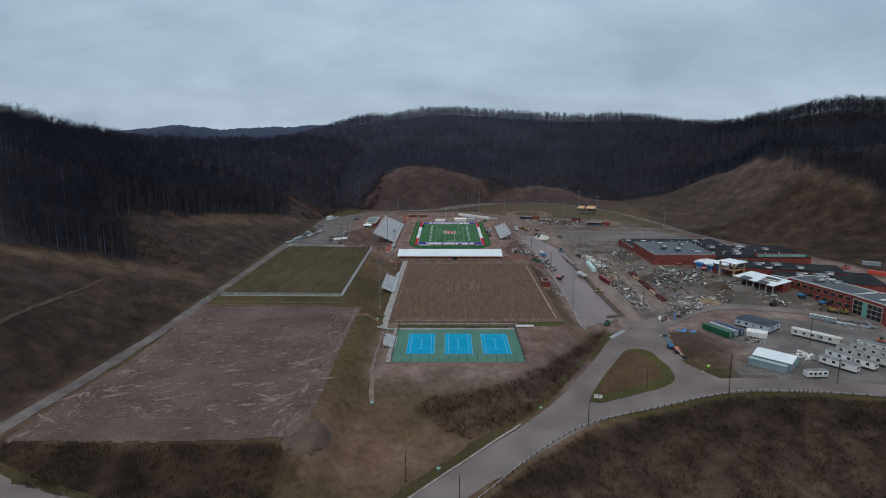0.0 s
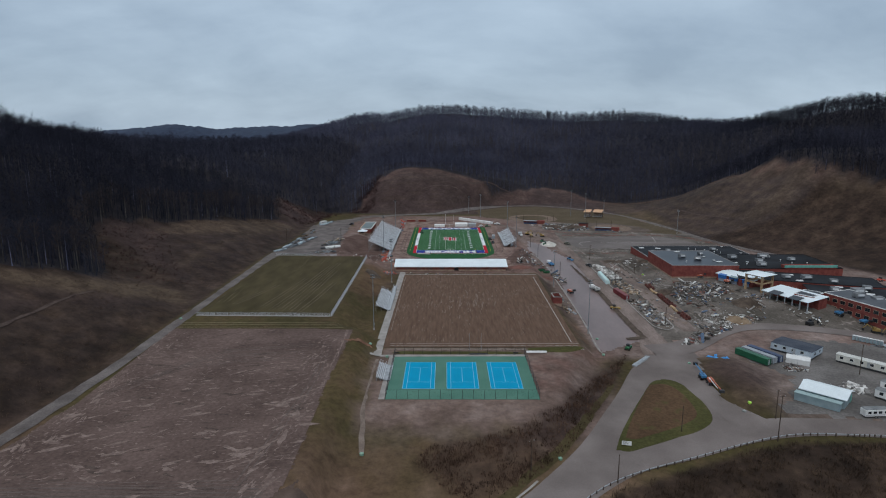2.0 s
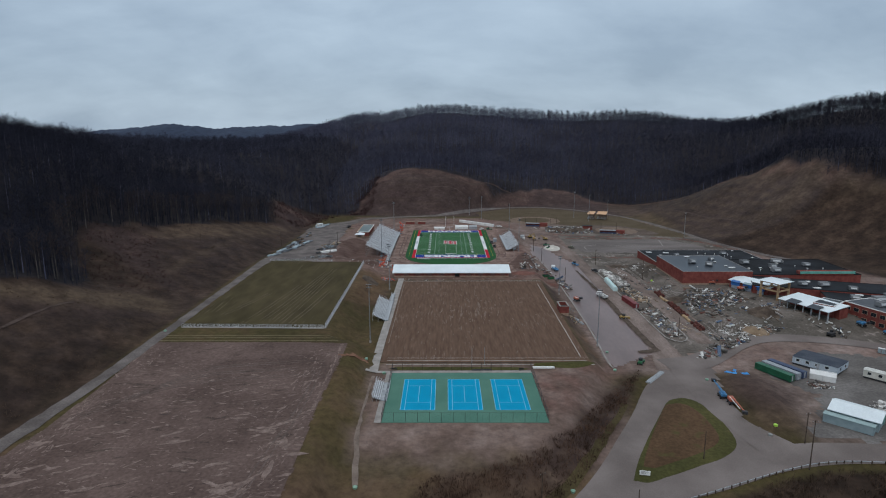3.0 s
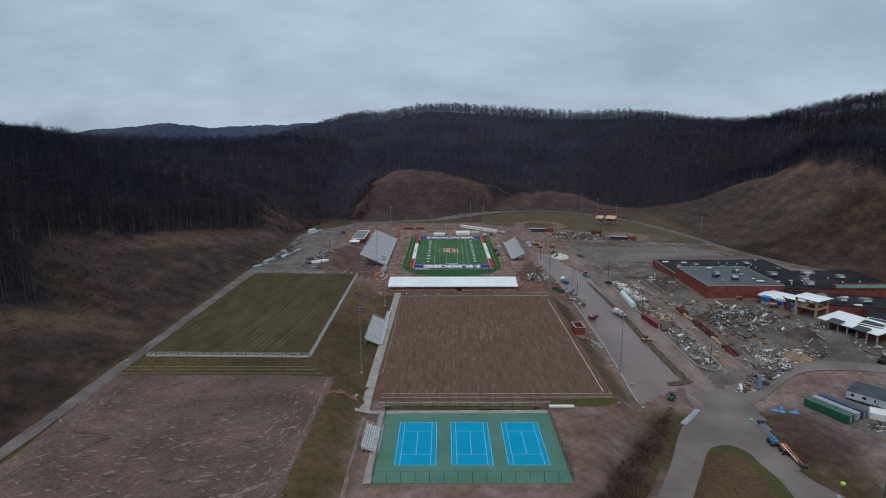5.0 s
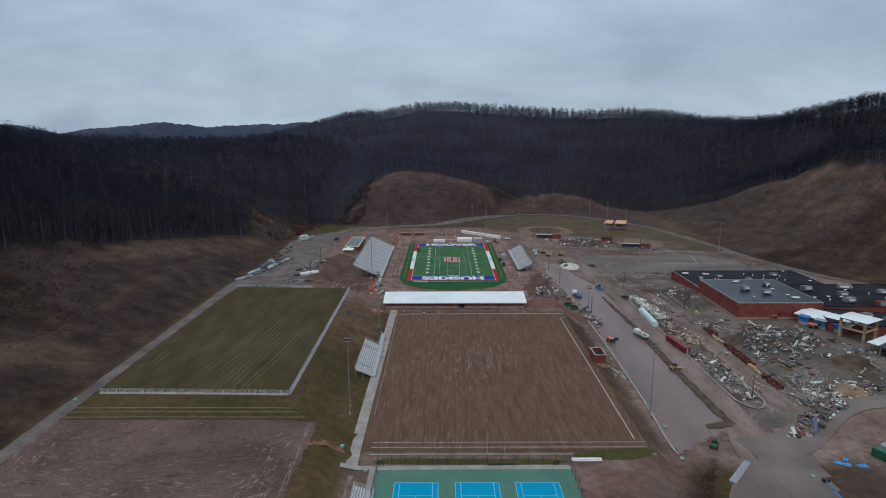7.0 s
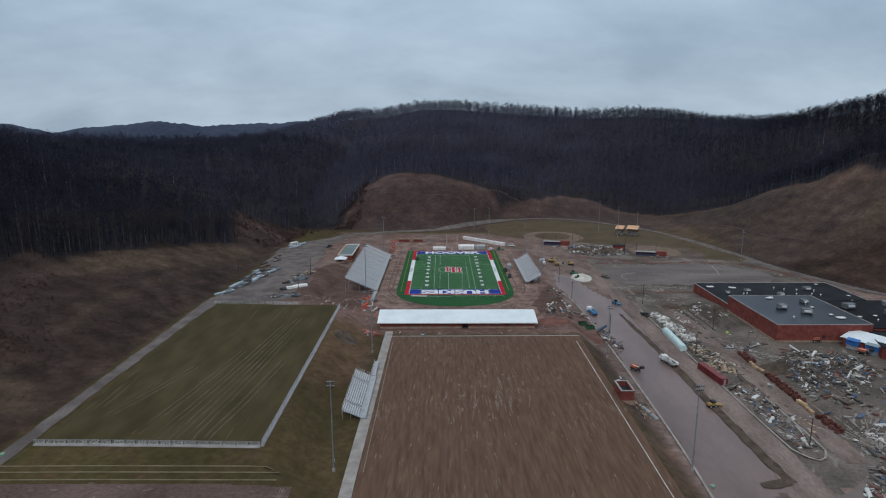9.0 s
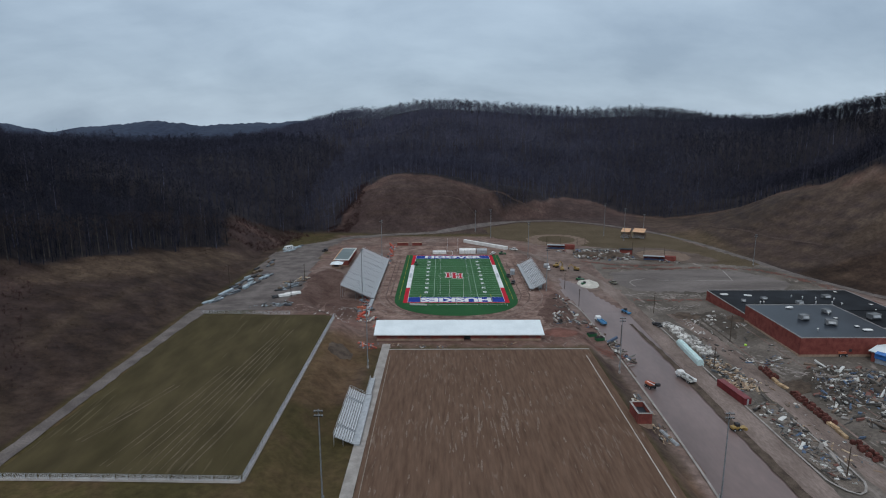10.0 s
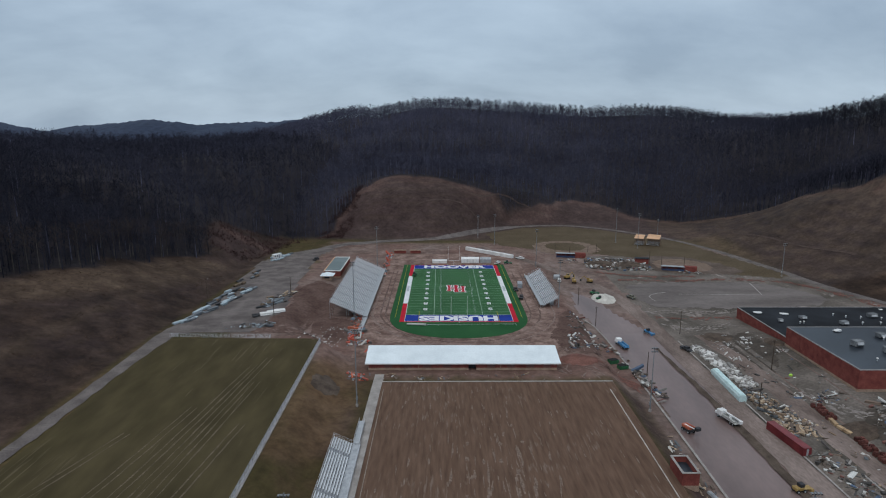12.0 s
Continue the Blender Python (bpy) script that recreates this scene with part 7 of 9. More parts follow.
debris("rubble", [(42, -90), (56, -88), (60, -40), (52, -40)], 130, D_MIX, "scattered parts beside the stadium", (0.4, 1.5), 0.6, 15, 0.6)
debris("rubble", [(104, -96), (128, -96), (127, -132), (112, -132)], 90, D_MIX, "scattered timber and parts on mud", (0.4, 1.4), 0.4, 16, 0.8)
debris("rubble", [(104, -62), (127, -62), (127, -92), (106, -92)], 80, D_WHITE, "scattered pale offcuts on mud", (0.3, 1.3), 0.4, 17, 0.6)
debris("rubble", [(160, -150), (166, -172), (178, -200), (172, -206), (156, -180)], 120, D_MIX, "scaffold parts and rubble below a canopy", (0.4, 1.6), 0.5, 18, 0.7)
debris("rubble", [(-36, -112), (50, -112), (50, -118), (-36, -118)], 45, D_WOOD, "offcuts along a field edge", (0.3, 1.1), 0.3, 19, 0.7)
debris("rubble", [(-60, -62), (-46, -62), (-46, -92), (-66, -92)], 60, D_WHITE, "pale clods on churned soil", (0.3, 0.9), 0.3, 20, 0.3)
debris("rubble", [(128, -250), (136, -250), (136, -256), (127, -256)], 60, D_MIX, "heap of site rubbish", (0.4, 1.3), 0.8, 21, 0.4)
debris("rubble", [(56, -150), (60, -150), (62, -196), (57, -200)], 50, D_WOOD, "timber laid along a kerb", (0.4, 1.6), 0.4, 22, 0.9, along=1.57)
debris("rubble", [(139, -268), (147, -268), (147, -275), (140, -276)], 40, D_WHITE, "white sacks between sheds", (0.8, 2.0), 0.8, 23, 0.4)
debris("rubble", [(176, -228), (192, -226), (196, -238), (184, -240)], 60, D_METAL, "pipes and parts below the school", (0.5, 2.2), 0.3, 24, 0.9, along=-0.8)


BRICK_STACK = surf("stacked_brick", (0.075, 0.029, 0.025), (0.14, 0.055, 0.046), 0.8, 0.9, 0.2, 4.0, grain=0.2, per_thing=0.35)


def brick_pallet(x, y, turn, wood_load):
    p = thing("brick_pallet", "pallet of red bricks under construction wrap" if not wood_load else "strapped bundle of pale lumber", "pallet", at_ground(x, y), turn, "stacked pallets")
    part("pallet", box(B(), -0.6, 0.6, -0.6, 0.6, 0, 0.14), WOOD_POLE, p)
    if wood_load:
        part("load", box(B(), -0.6, 0.6, -2.4, 2.4, 0.14, 1.0, 0.03), LUMBER, p)
        part("strap", box(B(), -0.62, 0.62, -0.05, 0.05, 0.14, 1.02), DARK_STEEL, p)
    else:
        part("load", box(B(), -0.62, 0.62, -0.62, 0.62, 0.14, 1.15, 0.04), BRICK_STACK, p)
        part("cap", box(B(), -0.45, 0.5, -0.5, 0.35, 1.15, 1.4, 0.03), BRICK_STACK, p)


random.seed(9)
y = -131.0
while y > -196:
    w = -150 < y < -141 or -184 < y < -174
    for k in range(1 if w else 2):
        brick_pallet(114.2 - 0.02 * (y + 131) * -1.0 + (k - 0.5) * 1.7 + random.uniform(-0.3, 0.3), y + random.uniform(-0.5, 0.5), random.uniform(-16, 16), w)
    y -= 5.4 if w else 2.1


def bundle(x, y, turn, n, length, mat, label, r=0.16):
    b = thing("pipe_bundle", label, "pipes", at_ground(x, y, 0.05), turn, "pipe bundles")
    for i in range(n):
        for j in range(2):
            part("pipe", rod(B(), (0, i * r * 2.1 + j * r, r + j * r * 1.8), (length, i * r * 2.1 + j * r, r + j * r * 1.8), r, n=7), mat, b)


bundle(70.6, -251.6, 48, 5, 13, GALV, "bundle of pale steel pipes beside the road")
bundle(28.5, -247.5, 0, 3, 8, WHITE_PAINT, "white pipes lying behind the tennis courts")
bundle(6, -249.4, 2, 3, 7, DARK_STEEL, "dark net bundle on the court edge", 0.12)
bundle(182, -230, -42, 5, 8, GALV, "bundle of pipes below the school")
bundle(58.6, -178, -78, 3, 9, GALV, "pale pipes along a kerb")
for x, y, t in ((-87, -60, 25), (-84.5, -57, 25), (-82.5, -55, 22)):
    bundle(x, y, t, 4, 5, WHITE_PAINT, "stack of white boards on gravel", 0.3)


# ---- vehicles and machines ----
def wheel(parent, x, y, r=0.4, w=0.28):
    t = part("wheel", rod(B(), (x, y - w / 2, r), (x, y + w / 2, r), r, n=12), RUBBER, parent, "black rubber tyre")
    part("rim", rod(B(), (x, y - w / 2 - 0.02, r), (x, y + w / 2 + 0.02, r), r * 0.55, n=10), GALV, t)


def pickup(x, y, turn, mat, label, group="parked vehicles"):
    v = thing("pickup_truck", label, "pickup truck", at_ground(x, y, 0.2), turn, group)
    part("body", box(B(), -2.8, 2.8, -0.95, 0.95, 0.45, 1.05, 0.1), mat, v)
    part("cab", extrude_x(B(), [(-0.85, 1.05), (-0.7, 1.75), (0.7, 1.75), (0.85, 1.05)], -0.6, 1.3), mat, v)
    part("windscreen", extrude_x(B(), [(-0.72, 1.15), (-0.62, 1.65), (0.62, 1.65), (0.72, 1.15)], 1.28, 1.36), GLASS, v)
    part("side_glass", box(B(), -0.4, 1.1, -0.84, 0.84, 1.2, 1.6), GLASS, v)
    part("bed", box(B(), -2.7, -0.7, -0.8, 0.8, 1.0, 1.07), DARK_STEEL, v)
    for wx in (-1.8, 1.8):
        for wy in (-0.85, 0.85):
            wheel(v, wx, wy)
    return v


def flatbed(x, y, turn, cab, deck, boom, label):
    v = thing("work_truck", label, "truck", at_ground(x, y, 0.15), turn, "parked vehicles")
    part("chassis", box(B(), -4.2, 3.4, -0.5, 0.5, 0.6, 0.9), DARK_STEEL, v)
    part("cab", box(B(), 2.0, 4.0, -1.15, 1.15, 0.7, 2.6, 0.15), cab, v)
    part("windscreen", box(B(), 3.98, 4.05, -1.0, 1.0, 1.6, 2.4), GLASS, v)
    part("bonnet", box(B(), 4.0, 5.0, -0.95, 0.95, 0.7, 1.5, 0.12), cab, v)
    part("deck", box(B(), -4.4, 1.9, -1.2, 1.2, 0.95, 1.25, 0.04), deck, v)
    for i in range(4):
        part("tool_box", box(B(), -3.9 + 1.45 * i, -2.7 + 1.45 * i, -1.15, -0.6, 1.25, 1.8, 0.04), deck, v)
        part("tool_box", box(B(), -3.9 + 1.45 * i, -2.7 + 1.45 * i, 0.6, 1.15, 1.25, 1.7, 0.04), deck, v)
    if boom:
        part("turret", rod(B(), (-1.0, 0, 1.25), (-1.0, 0, 2.2), 0.45, n=10), cab, v)
        part("boom", box(B(), -4.8, 2.2, -0.22, 0.22, 2.2, 2.65, 0.05), cab, v)
        part("bucket", box(B(), -5.6, -4.7, -0.5, 0.5, 1.6, 2.6, 0.08), cab, v)
    for wx in (-3.2, -2.1, 3.2):
        for wy in (-1.0, 1.0):
            wheel(v, wx, wy, 0.5, 0.35)


def lift(x, y, turn, mat, label, boom=8.0, up=0.12):
    v = thing("boom_lift", label, "boom lift", at_ground(x, y, 0.1), turn, "site machines")
    part("chassis", box(B(), -1.6, 1.6, -1.0, 1.0, 0.5, 1.1, 0.08), DARK_STEEL, v)
    part("turntable", box(B(), -1.9, 1.2, -0.95, 0.95, 1.1, 2.0, 0.12), mat, v)
    part("boom", rod(B(), (-1.2, 0.2, 2.1), (boom - 1.2, 0.2, 2.1 + boom * up), 0.24, 0.18, n=6), mat, v)
    part("jib", rod(B(), (-1.2, -0.35, 1.9), (boom * 0.7, -0.35, 1.9 + boom * up * 0.7), 0.18, 0.14, n=6), WHITE_PAINT if mat is ORANGE else mat, v)
    part("basket", box(B(), boom - 1.4, boom - 0.3, -0.7, 0.9, 1.5 + boom * up, 2.5 + boom * up, 0.05), DARK_STEEL, v)
    for wx in (-1.2, 1.2):
        for wy in (-1.0, 1.0):
            wheel(v, wx, wy, 0.5, 0.35)


def digger(x, y, turn, mat, label):
    v = thing("excavator", label, "excavator", at_ground(x, y, 0.05), turn, "site machines")
    for s in (-0.95, 0.95):
        part("track", box(B(), -1.7, 1.7, s - 0.28, s + 0.28, 0, 0.75, 0.2), RUBBER, v)
    part("house", box(B(), -1.7, 1.3, -1.1, 1.1, 0.85, 1.9, 0.12), mat, v)
    part("cab", box(B(), 0.1, 1.4, 0.2, 1.1, 1.6, 2.8, 0.1), mat, v)
    part("cab_glass", box(B(), 0.25, 1.44, 0.16, 1.0, 1.9, 2.6), GLASS, v)
    part("boom", rod(B(), (1.0, -0.2, 1.6), (3.4, -0.2, 3.6), 0.25, 0.2, n=6), mat, v)
    part("arm", rod(B(), (3.4, -0.2, 3.6), (5.0, -0.2, 1.6), 0.2, 0.15, n=6), mat, v)
    part("bucket", extrude_x(B(), [(-0.6, 0.6), (-0.6, 1.5), (0.2, 1.6), (0.2, 0.5)], 4.6, 5.4), DARK_STEEL, v)


def loader(x, y, turn, mat, label):
    v = thing("loader", label, "loader", at_ground(x, y, 0.1), turn, "site machines")
    part("body", box(B(), -1.8, 0.6, -0.8, 0.8, 0.6, 1.5, 0.12), mat, v)
    part("cab", box(B(), -0.6, 0.7, -0.7, 0.7, 1.4, 2.4, 0.1), DARK_STEEL, v)
    part("arm", box(B(), 0.4, 2.4, -0.7, 0.7, 0.7, 0.95, 0.04), mat, v)
    part("bucket", extrude_x(B(), [(-1.0, 0.1), (-1.0, 0.9), (1.0, 0.9), (1.0, 0.1)], 2.3, 3.1), mat, v)
    for wx in (-1.2, 0.6):
        for wy in (-0.85, 0.85):
            wheel(v, wx, wy, 0.5, 0.35)


pickup(174.3, -257.8, -30, WHITE_PAINT, "white pickup truck parked among site trailers")
pickup(177.5, -259.6, -30, DARK_STEEL, "black pickup truck parked among site trailers")
pickup(43.5, 72.5, -30, WHITE_PAINT, "white pickup truck at the end of a panel row")
pickup(90.8, -10.5, -60, surf("olive_paint", (0.12, 0.12, 0.09), (0.18, 0.17, 0.13), 0.6, 0.5), "olive pickup truck on a dirt road")
pickup(59.1, 19.5, 80, WHITE_PAINT, "white car parked beside the visitor stands")
pickup(31.5, -4, 95, DARK_STEEL, "dark utility cart beside the football field")
pickup(32.5, -19, 80, DARK_STEEL, "dark utility cart beside the football field")
pickup(-88.2, 65.1, 70, DARK_STEEL, "dark pickup truck parked on gravel")
pickup(91.9, -80.4, -70, DARK_STEEL, "dark pickup truck beside the haul road")
flatbed(81.2, -140.6, 105, WHITE_PAINT, surf("grey_deck", (0.3, 0.3, 0.29), (0.42, 0.42, 0.4), 0.6, 0.6), True, "white utility truck with a folded boom in the parking lot")
flatbed(67.0, -76.0, 100, WHITE_PAINT, LIFT_BLUE, False, "white truck with a blue bed in the parking lot")
lift(66.2, -147, -70, ORANGE, "red lift machine with a pale boom in the parking lot", 4.5)
lift(92.0, -262.6, 84, LIFT_BLUE, "blue boom lift parked at the road edge", 10, 0.04)
lift(93.0, -267.4, -96, ORANGE, "orange boom lift parked at the road edge", 12, 0.02)
loader(82.2, -177.5, 10, YELLOW, "yellow-tan loader in the parking lot")
loader(72.8, -233.8, 60, GREEN_PAINT, "small green machine beside the junction")
loader(72.9, -3.4, 20, GREEN_PAINT, "green machine beside pale gravel")
loader(73.6, -13.7, 0, GREEN_PAINT, "green machine beside pale gravel")
loader(83.1, -60.1, -60, LIFT_BLUE, "blue cart beside the haul road")
digger(64.8, 25.5, 30, YELLOW, "yellow excavator behind the visitor stands")
digger(67.1, 17.3, 80, YELLOW, "yellow excavator behind the visitor stands")
digger(76, 18, 160, YELLOW, "yellow excavator behind the visitor stands")
digger(190, -213.5, 160, YELLOW, "yellow excavator below the school")
digger(194.5, -216.5, 200, YELLOW, "yellow excavator below the school")
digger(166.6, -203, 20, DARK_STEEL, "dark excavator below the school")
lift(146, -127.5, 0, ORANGE, "orange lift beside the gymnasium wall", 3.5)
lift(156, -141, -50, ORANGE, "orange lift beside the school front", 3.5)
lift(186, -193.6, -70, LIFT_BLUE, "blue lift beside the classroom wing", 4)
lift(192.5, -202, -70, LIFT_BLUE, "blue lift beside the classroom wing", 4)
loader(185.5, -255.2, -40, ORANGE, "orange machine among site trailers")
tent(at_ground(57.0, 24.0), 0, 3.2, 2.6, 2.6, "small grey cabin beside the visitor stands", GALV)
container(at_ground(35.6, 0.5), 85, 6, surf("pale_grey_box", (0, 0, 0), (0, 0, 0)), "grey storage box beside the football field")


def camper(x, y, turn):
    v = thing("camper_trailer", "small white camper trailer parked by the road", "camper", at_ground(x, y, 0.1), turn)
    part("body", box(B(), 0, 8.2, 0, 2.6, 0.6, 2.9, 0.15), WHITE_PAINT, v)
    part("roof", box(B(), 0.1, 8.1, 0.1, 2.5, 2.9, 3.05, 0.04), TRAILER_ROOF, v)
    for x0 in (0.8, 2.6, 4.4, 6.4):
        part("window", box(B(), x0, x0 + 1.1, -0.04, 0.03, 1.6, 2.4), GLASS, v)
    part("stripe", box(B(), 0.2, 8.0, -0.03, 0.02, 1.1, 1.25), surf("grey_stripe", (0.25, 0.26, 0.28), (0.3, 0.31, 0.33), 0.5, 0.6), v)
    for wx in (3.6, 4.6):
        wheel(v, wx, 0.1, 0.36)
        wheel(v, wx, 2.5, 0.36)


camper(132.2, -292.5, 4)


def toilet(x, y, turn):
    t = thing("portable_toilet", "pale grey portable toilet in a row", "portable toilet", at_ground(x, y), turn, "portable toilets")
    part("cabin", box(B(), -0.55, 0.55, -0.55, 0.55, 0.1, 2.1, 0.04), surf("grey_plastic", (0.30, 0.34, 0.37), (0.38, 0.42, 0.45), 0.6, 0.5, per_thing=0.1), t)
    part("roof", hip(B(), -0.6, 0.6, -0.6, 0.6, 2.1, 2.35), WHITE_PAINT, t, "white domed roof")
    part("door", box(B(), -0.4, 0.4, -0.6, -0.54, 0.2, 1.95), BLUE_GREY, t)


for i in range(9):
    toilet(174.2 + i * 0.92, -222.6 - i * 0.85, -43)


def drum(x, y, mat, label):
    d = thing("lidded_tub", label, "tub", at_ground(x, y), 0, "lidded tubs")
    part("tub", rod(B(), (0, 0, 0), (0, 0, 0.55), 0.58, 0.62, n=12), mat, d)
    part("lid", rod(B(), (0, 0, 0.55), (0, 0, 0.78), 0.66, 0.3, n=12), mat, d)


for x, y, m, lb in ((-33.6, -243.4, PALE_GREEN, "pale green round tub on grass"), (-26.2, -251.9, PALE_GREEN, "pale green round tub on grass"), (98.9, -284.2, LIME, "lime green tub at the road edge"), (62.6, -222.5, PALE_GREEN, "pale green tub beside the parking lot"),
                    (118.9, -108.2, LIME, "lime green tub on mud"), (-27, -319, PALE_GREEN, "pale green round tub at the end of a path"), (-4.5, -352.5, PALE_GREEN, "pale green round tub on grass"), (61, -240, PALE_GREEN, "pale green tub on the bank"), (92.6, -248.6, PALE_GREEN, "pale tub at the junction"),
                    (29.5, -315.5, PALE_GREEN, "pale green tub on the bank"), (-118.5, -222.5, PALE_GREEN, "pale green tub beside the gravel road"), (95, -288.6, surf("grey_tub", (0.2, 0.21, 0.2), (0.3, 0.31, 0.3), 0.5, 0.7), "grey tub at the road edge")):
    drum(x, y, m, lb)


def sign_board(x, y, turn):
    s = thing("road_sign", "white board sign on two short posts", "sign", at_ground(x, y), turn)
    part("board", box(B(), -1.4, 1.4, -0.05, 0.05, 0.6, 1.9, 0.02), WHITE_PAINT, s)
    for k in (-1.1, 1.1):
        part("post", rod(B(), (k, 0, 0), (k, 0, 0.6), 0.06, n=6), WOOD_POLE, s)
    for i in range(3):
        part("text_bar", box(B(), -1.1, 0.9 - 0.3 * i, -0.065, -0.05, 1.6 - 0.32 * i, 1.72 - 0.32 * i), surf("sign_grey", (0.12, 0.13, 0.14), (0.16, 0.17, 0.18), 0.5, 0.7), s, "plain grey bar")


sign_board(50.5, -308.6, -12)


def goal_posts(x0, x1, y):
    g = thing("goal_posts", "pair of tall thin steel goal posts on muddy ground", "goal posts", at_ground((x0 + x1) / 2, y, 0.05))
    for s in (-0.5, 0.5):
        k = s * (x1 - x0)
        p = part("post", rod(B(), (k, 0, 0), (k, 0, 7.0), 0.07, 0.05, n=6), GALV, g)
        part("footing", rod(B(), (k, 0, 0), (k, 0, 0.25), 0.22, n=8), CONCRETE, p)


goal_posts(6, 10.7, -245.2)


# ball field behind the lot: infield, dugouts, shelters
def disc_patch(name, cx, cy, r, mat, label, lift_z=0.12):
    return sheet(name, np.arange(cx - r, cx + r + 0.1, r / 8), np.arange(cy - r, cy + r + 0.1, r / 8), mat, lift_z, lambda x, y: np.hypot(x - cx, y - cy) < r, label, "infield")


OUTFIELD = streaky("outfield_turf", (0.080, 0.060, 0.037), (0.104, 0.080, 0.052), (0.13, 0.098, 0.062), 1.02, (0.1, 0.1, 1))
sheet("outfield", np.arange(10, 204, 2.0), np.arange(26, 200, 2.0), OUTFIELD, 0.08, inside([(34, 118), (58, 104), (72, 92), (98, 88), (124, 76), (132, 44), (160, 36), (188, 26), (197, 32), (190, 58), (179, 98), (164, 132), (146, 157), (124, 180), (96, 195), (60, 189), (28, 164)]), "dull olive ball field outfield", "sports field")
disc_patch("infield", 81, 110, 23, surf("infield_clay", (0.15, 0.105, 0.08), (0.2, 0.15, 0.12), 0.2, 0.95), "brown clay infield of a ball field", 0.16)
disc_patch("infield_grass", 81, 113, 14, OUTFIELD, "olive grass diamond within a clay infield", 0.22)
disc_patch("infield", 143, 56, 17, surf("infield_clay", (0, 0, 0), (0, 0, 0)), "brown clay infield of a ball field", 0.2)


def dugout(x, y, turn, length):
    d = thing("dugout", "long low dugout with navy front and red brick end", "dugout", at_ground(x, y), turn, "dugouts")
    part("back_wall", box(B(), 0, length, 1.8, 2.2, 0, 2.6), BRICK, d)
    part("roof", box(B(), -0.3, length + 0.3, -0.4, 2.6, 2.6, 2.85), GALV, d)
    part("front", box(B(), 0, length, -0.1, 0.1, 0, 1.2), NAVY_BOX, d, "navy front panel")
    for i in range(5):
        part("post", box(B(), i * length / 4 - 0.12, i * length / 4 + 0.12, -0.1, 0.1, 1.2, 2.6), NAVY_BOX, d)
    part("end_block", box(B(), length, length + 7, -0.4, 2.8, 0, 3.2), BRICK, d, "red brick end block")


dugout(68.6, 79.5, -8, 12)
dugout(126, 44, -14, 13)
b = thing("brick_hut", "small red brick hut by the ball field", "hut", at_ground(119.5, 62), -10)
part("wall", box(B(), -4, 4, -2, 2, 0, 3.4), BRICK, b)
part("roof", box(B(), -4.4, 4.4, -2.4, 2.4, 3.4, 3.6), BLACK_ROOF, b)


def shelter_roof(x, y, turn, w, d):
    s = thing("stand_shelter", "open shelter with a pale orange roof over a small stand", "shelter", at_ground(x, y), turn, "ball field shelters")
    part("roof", extrude_x(B(), [(-d / 2, 5.2), (d / 2, 7.0), (d / 2, 7.2), (-d / 2, 5.4)], -w / 2, w / 2), ORANGE_TIN, s, "pale orange sheathed roof")
    for i in (-1, 1):
        for j in (-1, 1):
            part("post", rod(B(), (i * w * 0.42, j * d * 0.4, 0), (i * w * 0.42, j * d * 0.4, 6.1 + 0.7 * j), 0.10, n=6), DARK_STEEL, s)
    part("back_wall", box(B(), -w / 2, w / 2, d * 0.42, d * 0.46, 0, 4.5), BRICK_TAN, s, "tan block back wall")
    for r in range(5):
        part("bench_row", box(B(), -w / 2, w / 2, -d / 2 + r * 1.0, -d / 2 + r * 1.0 + 0.6, 0.8 + 0.4 * r, 0.9 + 0.4 * r), GALV, s)


shelter_roof(136.5, 119.5, -28, 6.5, 7)
shelter_roof(146.5, 118.5, -28, 9, 8)
soil_patch([(116, 74), (132, 84), (152, 80), (168, 62), (176, 42), (166, 34), (134, 36), (118, 46)], 0.13, "grey-brown bare soil round a clay infield", surf("grey_brown_soil", (0.088, 0.066, 0.054), (0.132, 0.102, 0.086), 0.1, 0.96, 0.3, 1.0, grain=0.2))
# red truck and trailers behind the school
container(at_ground(250, -150), -40, 12, RED_PLASTIC, "red trailer parked behind the school")
loader(245.8, -135.8, 20, RED_PLASTIC, "red machine parked behind the school")
container(at_ground(264, -124), -35, 10, surf("pale_grey_box", (0, 0, 0), (0, 0, 0)), "grey trailer parked behind the school")


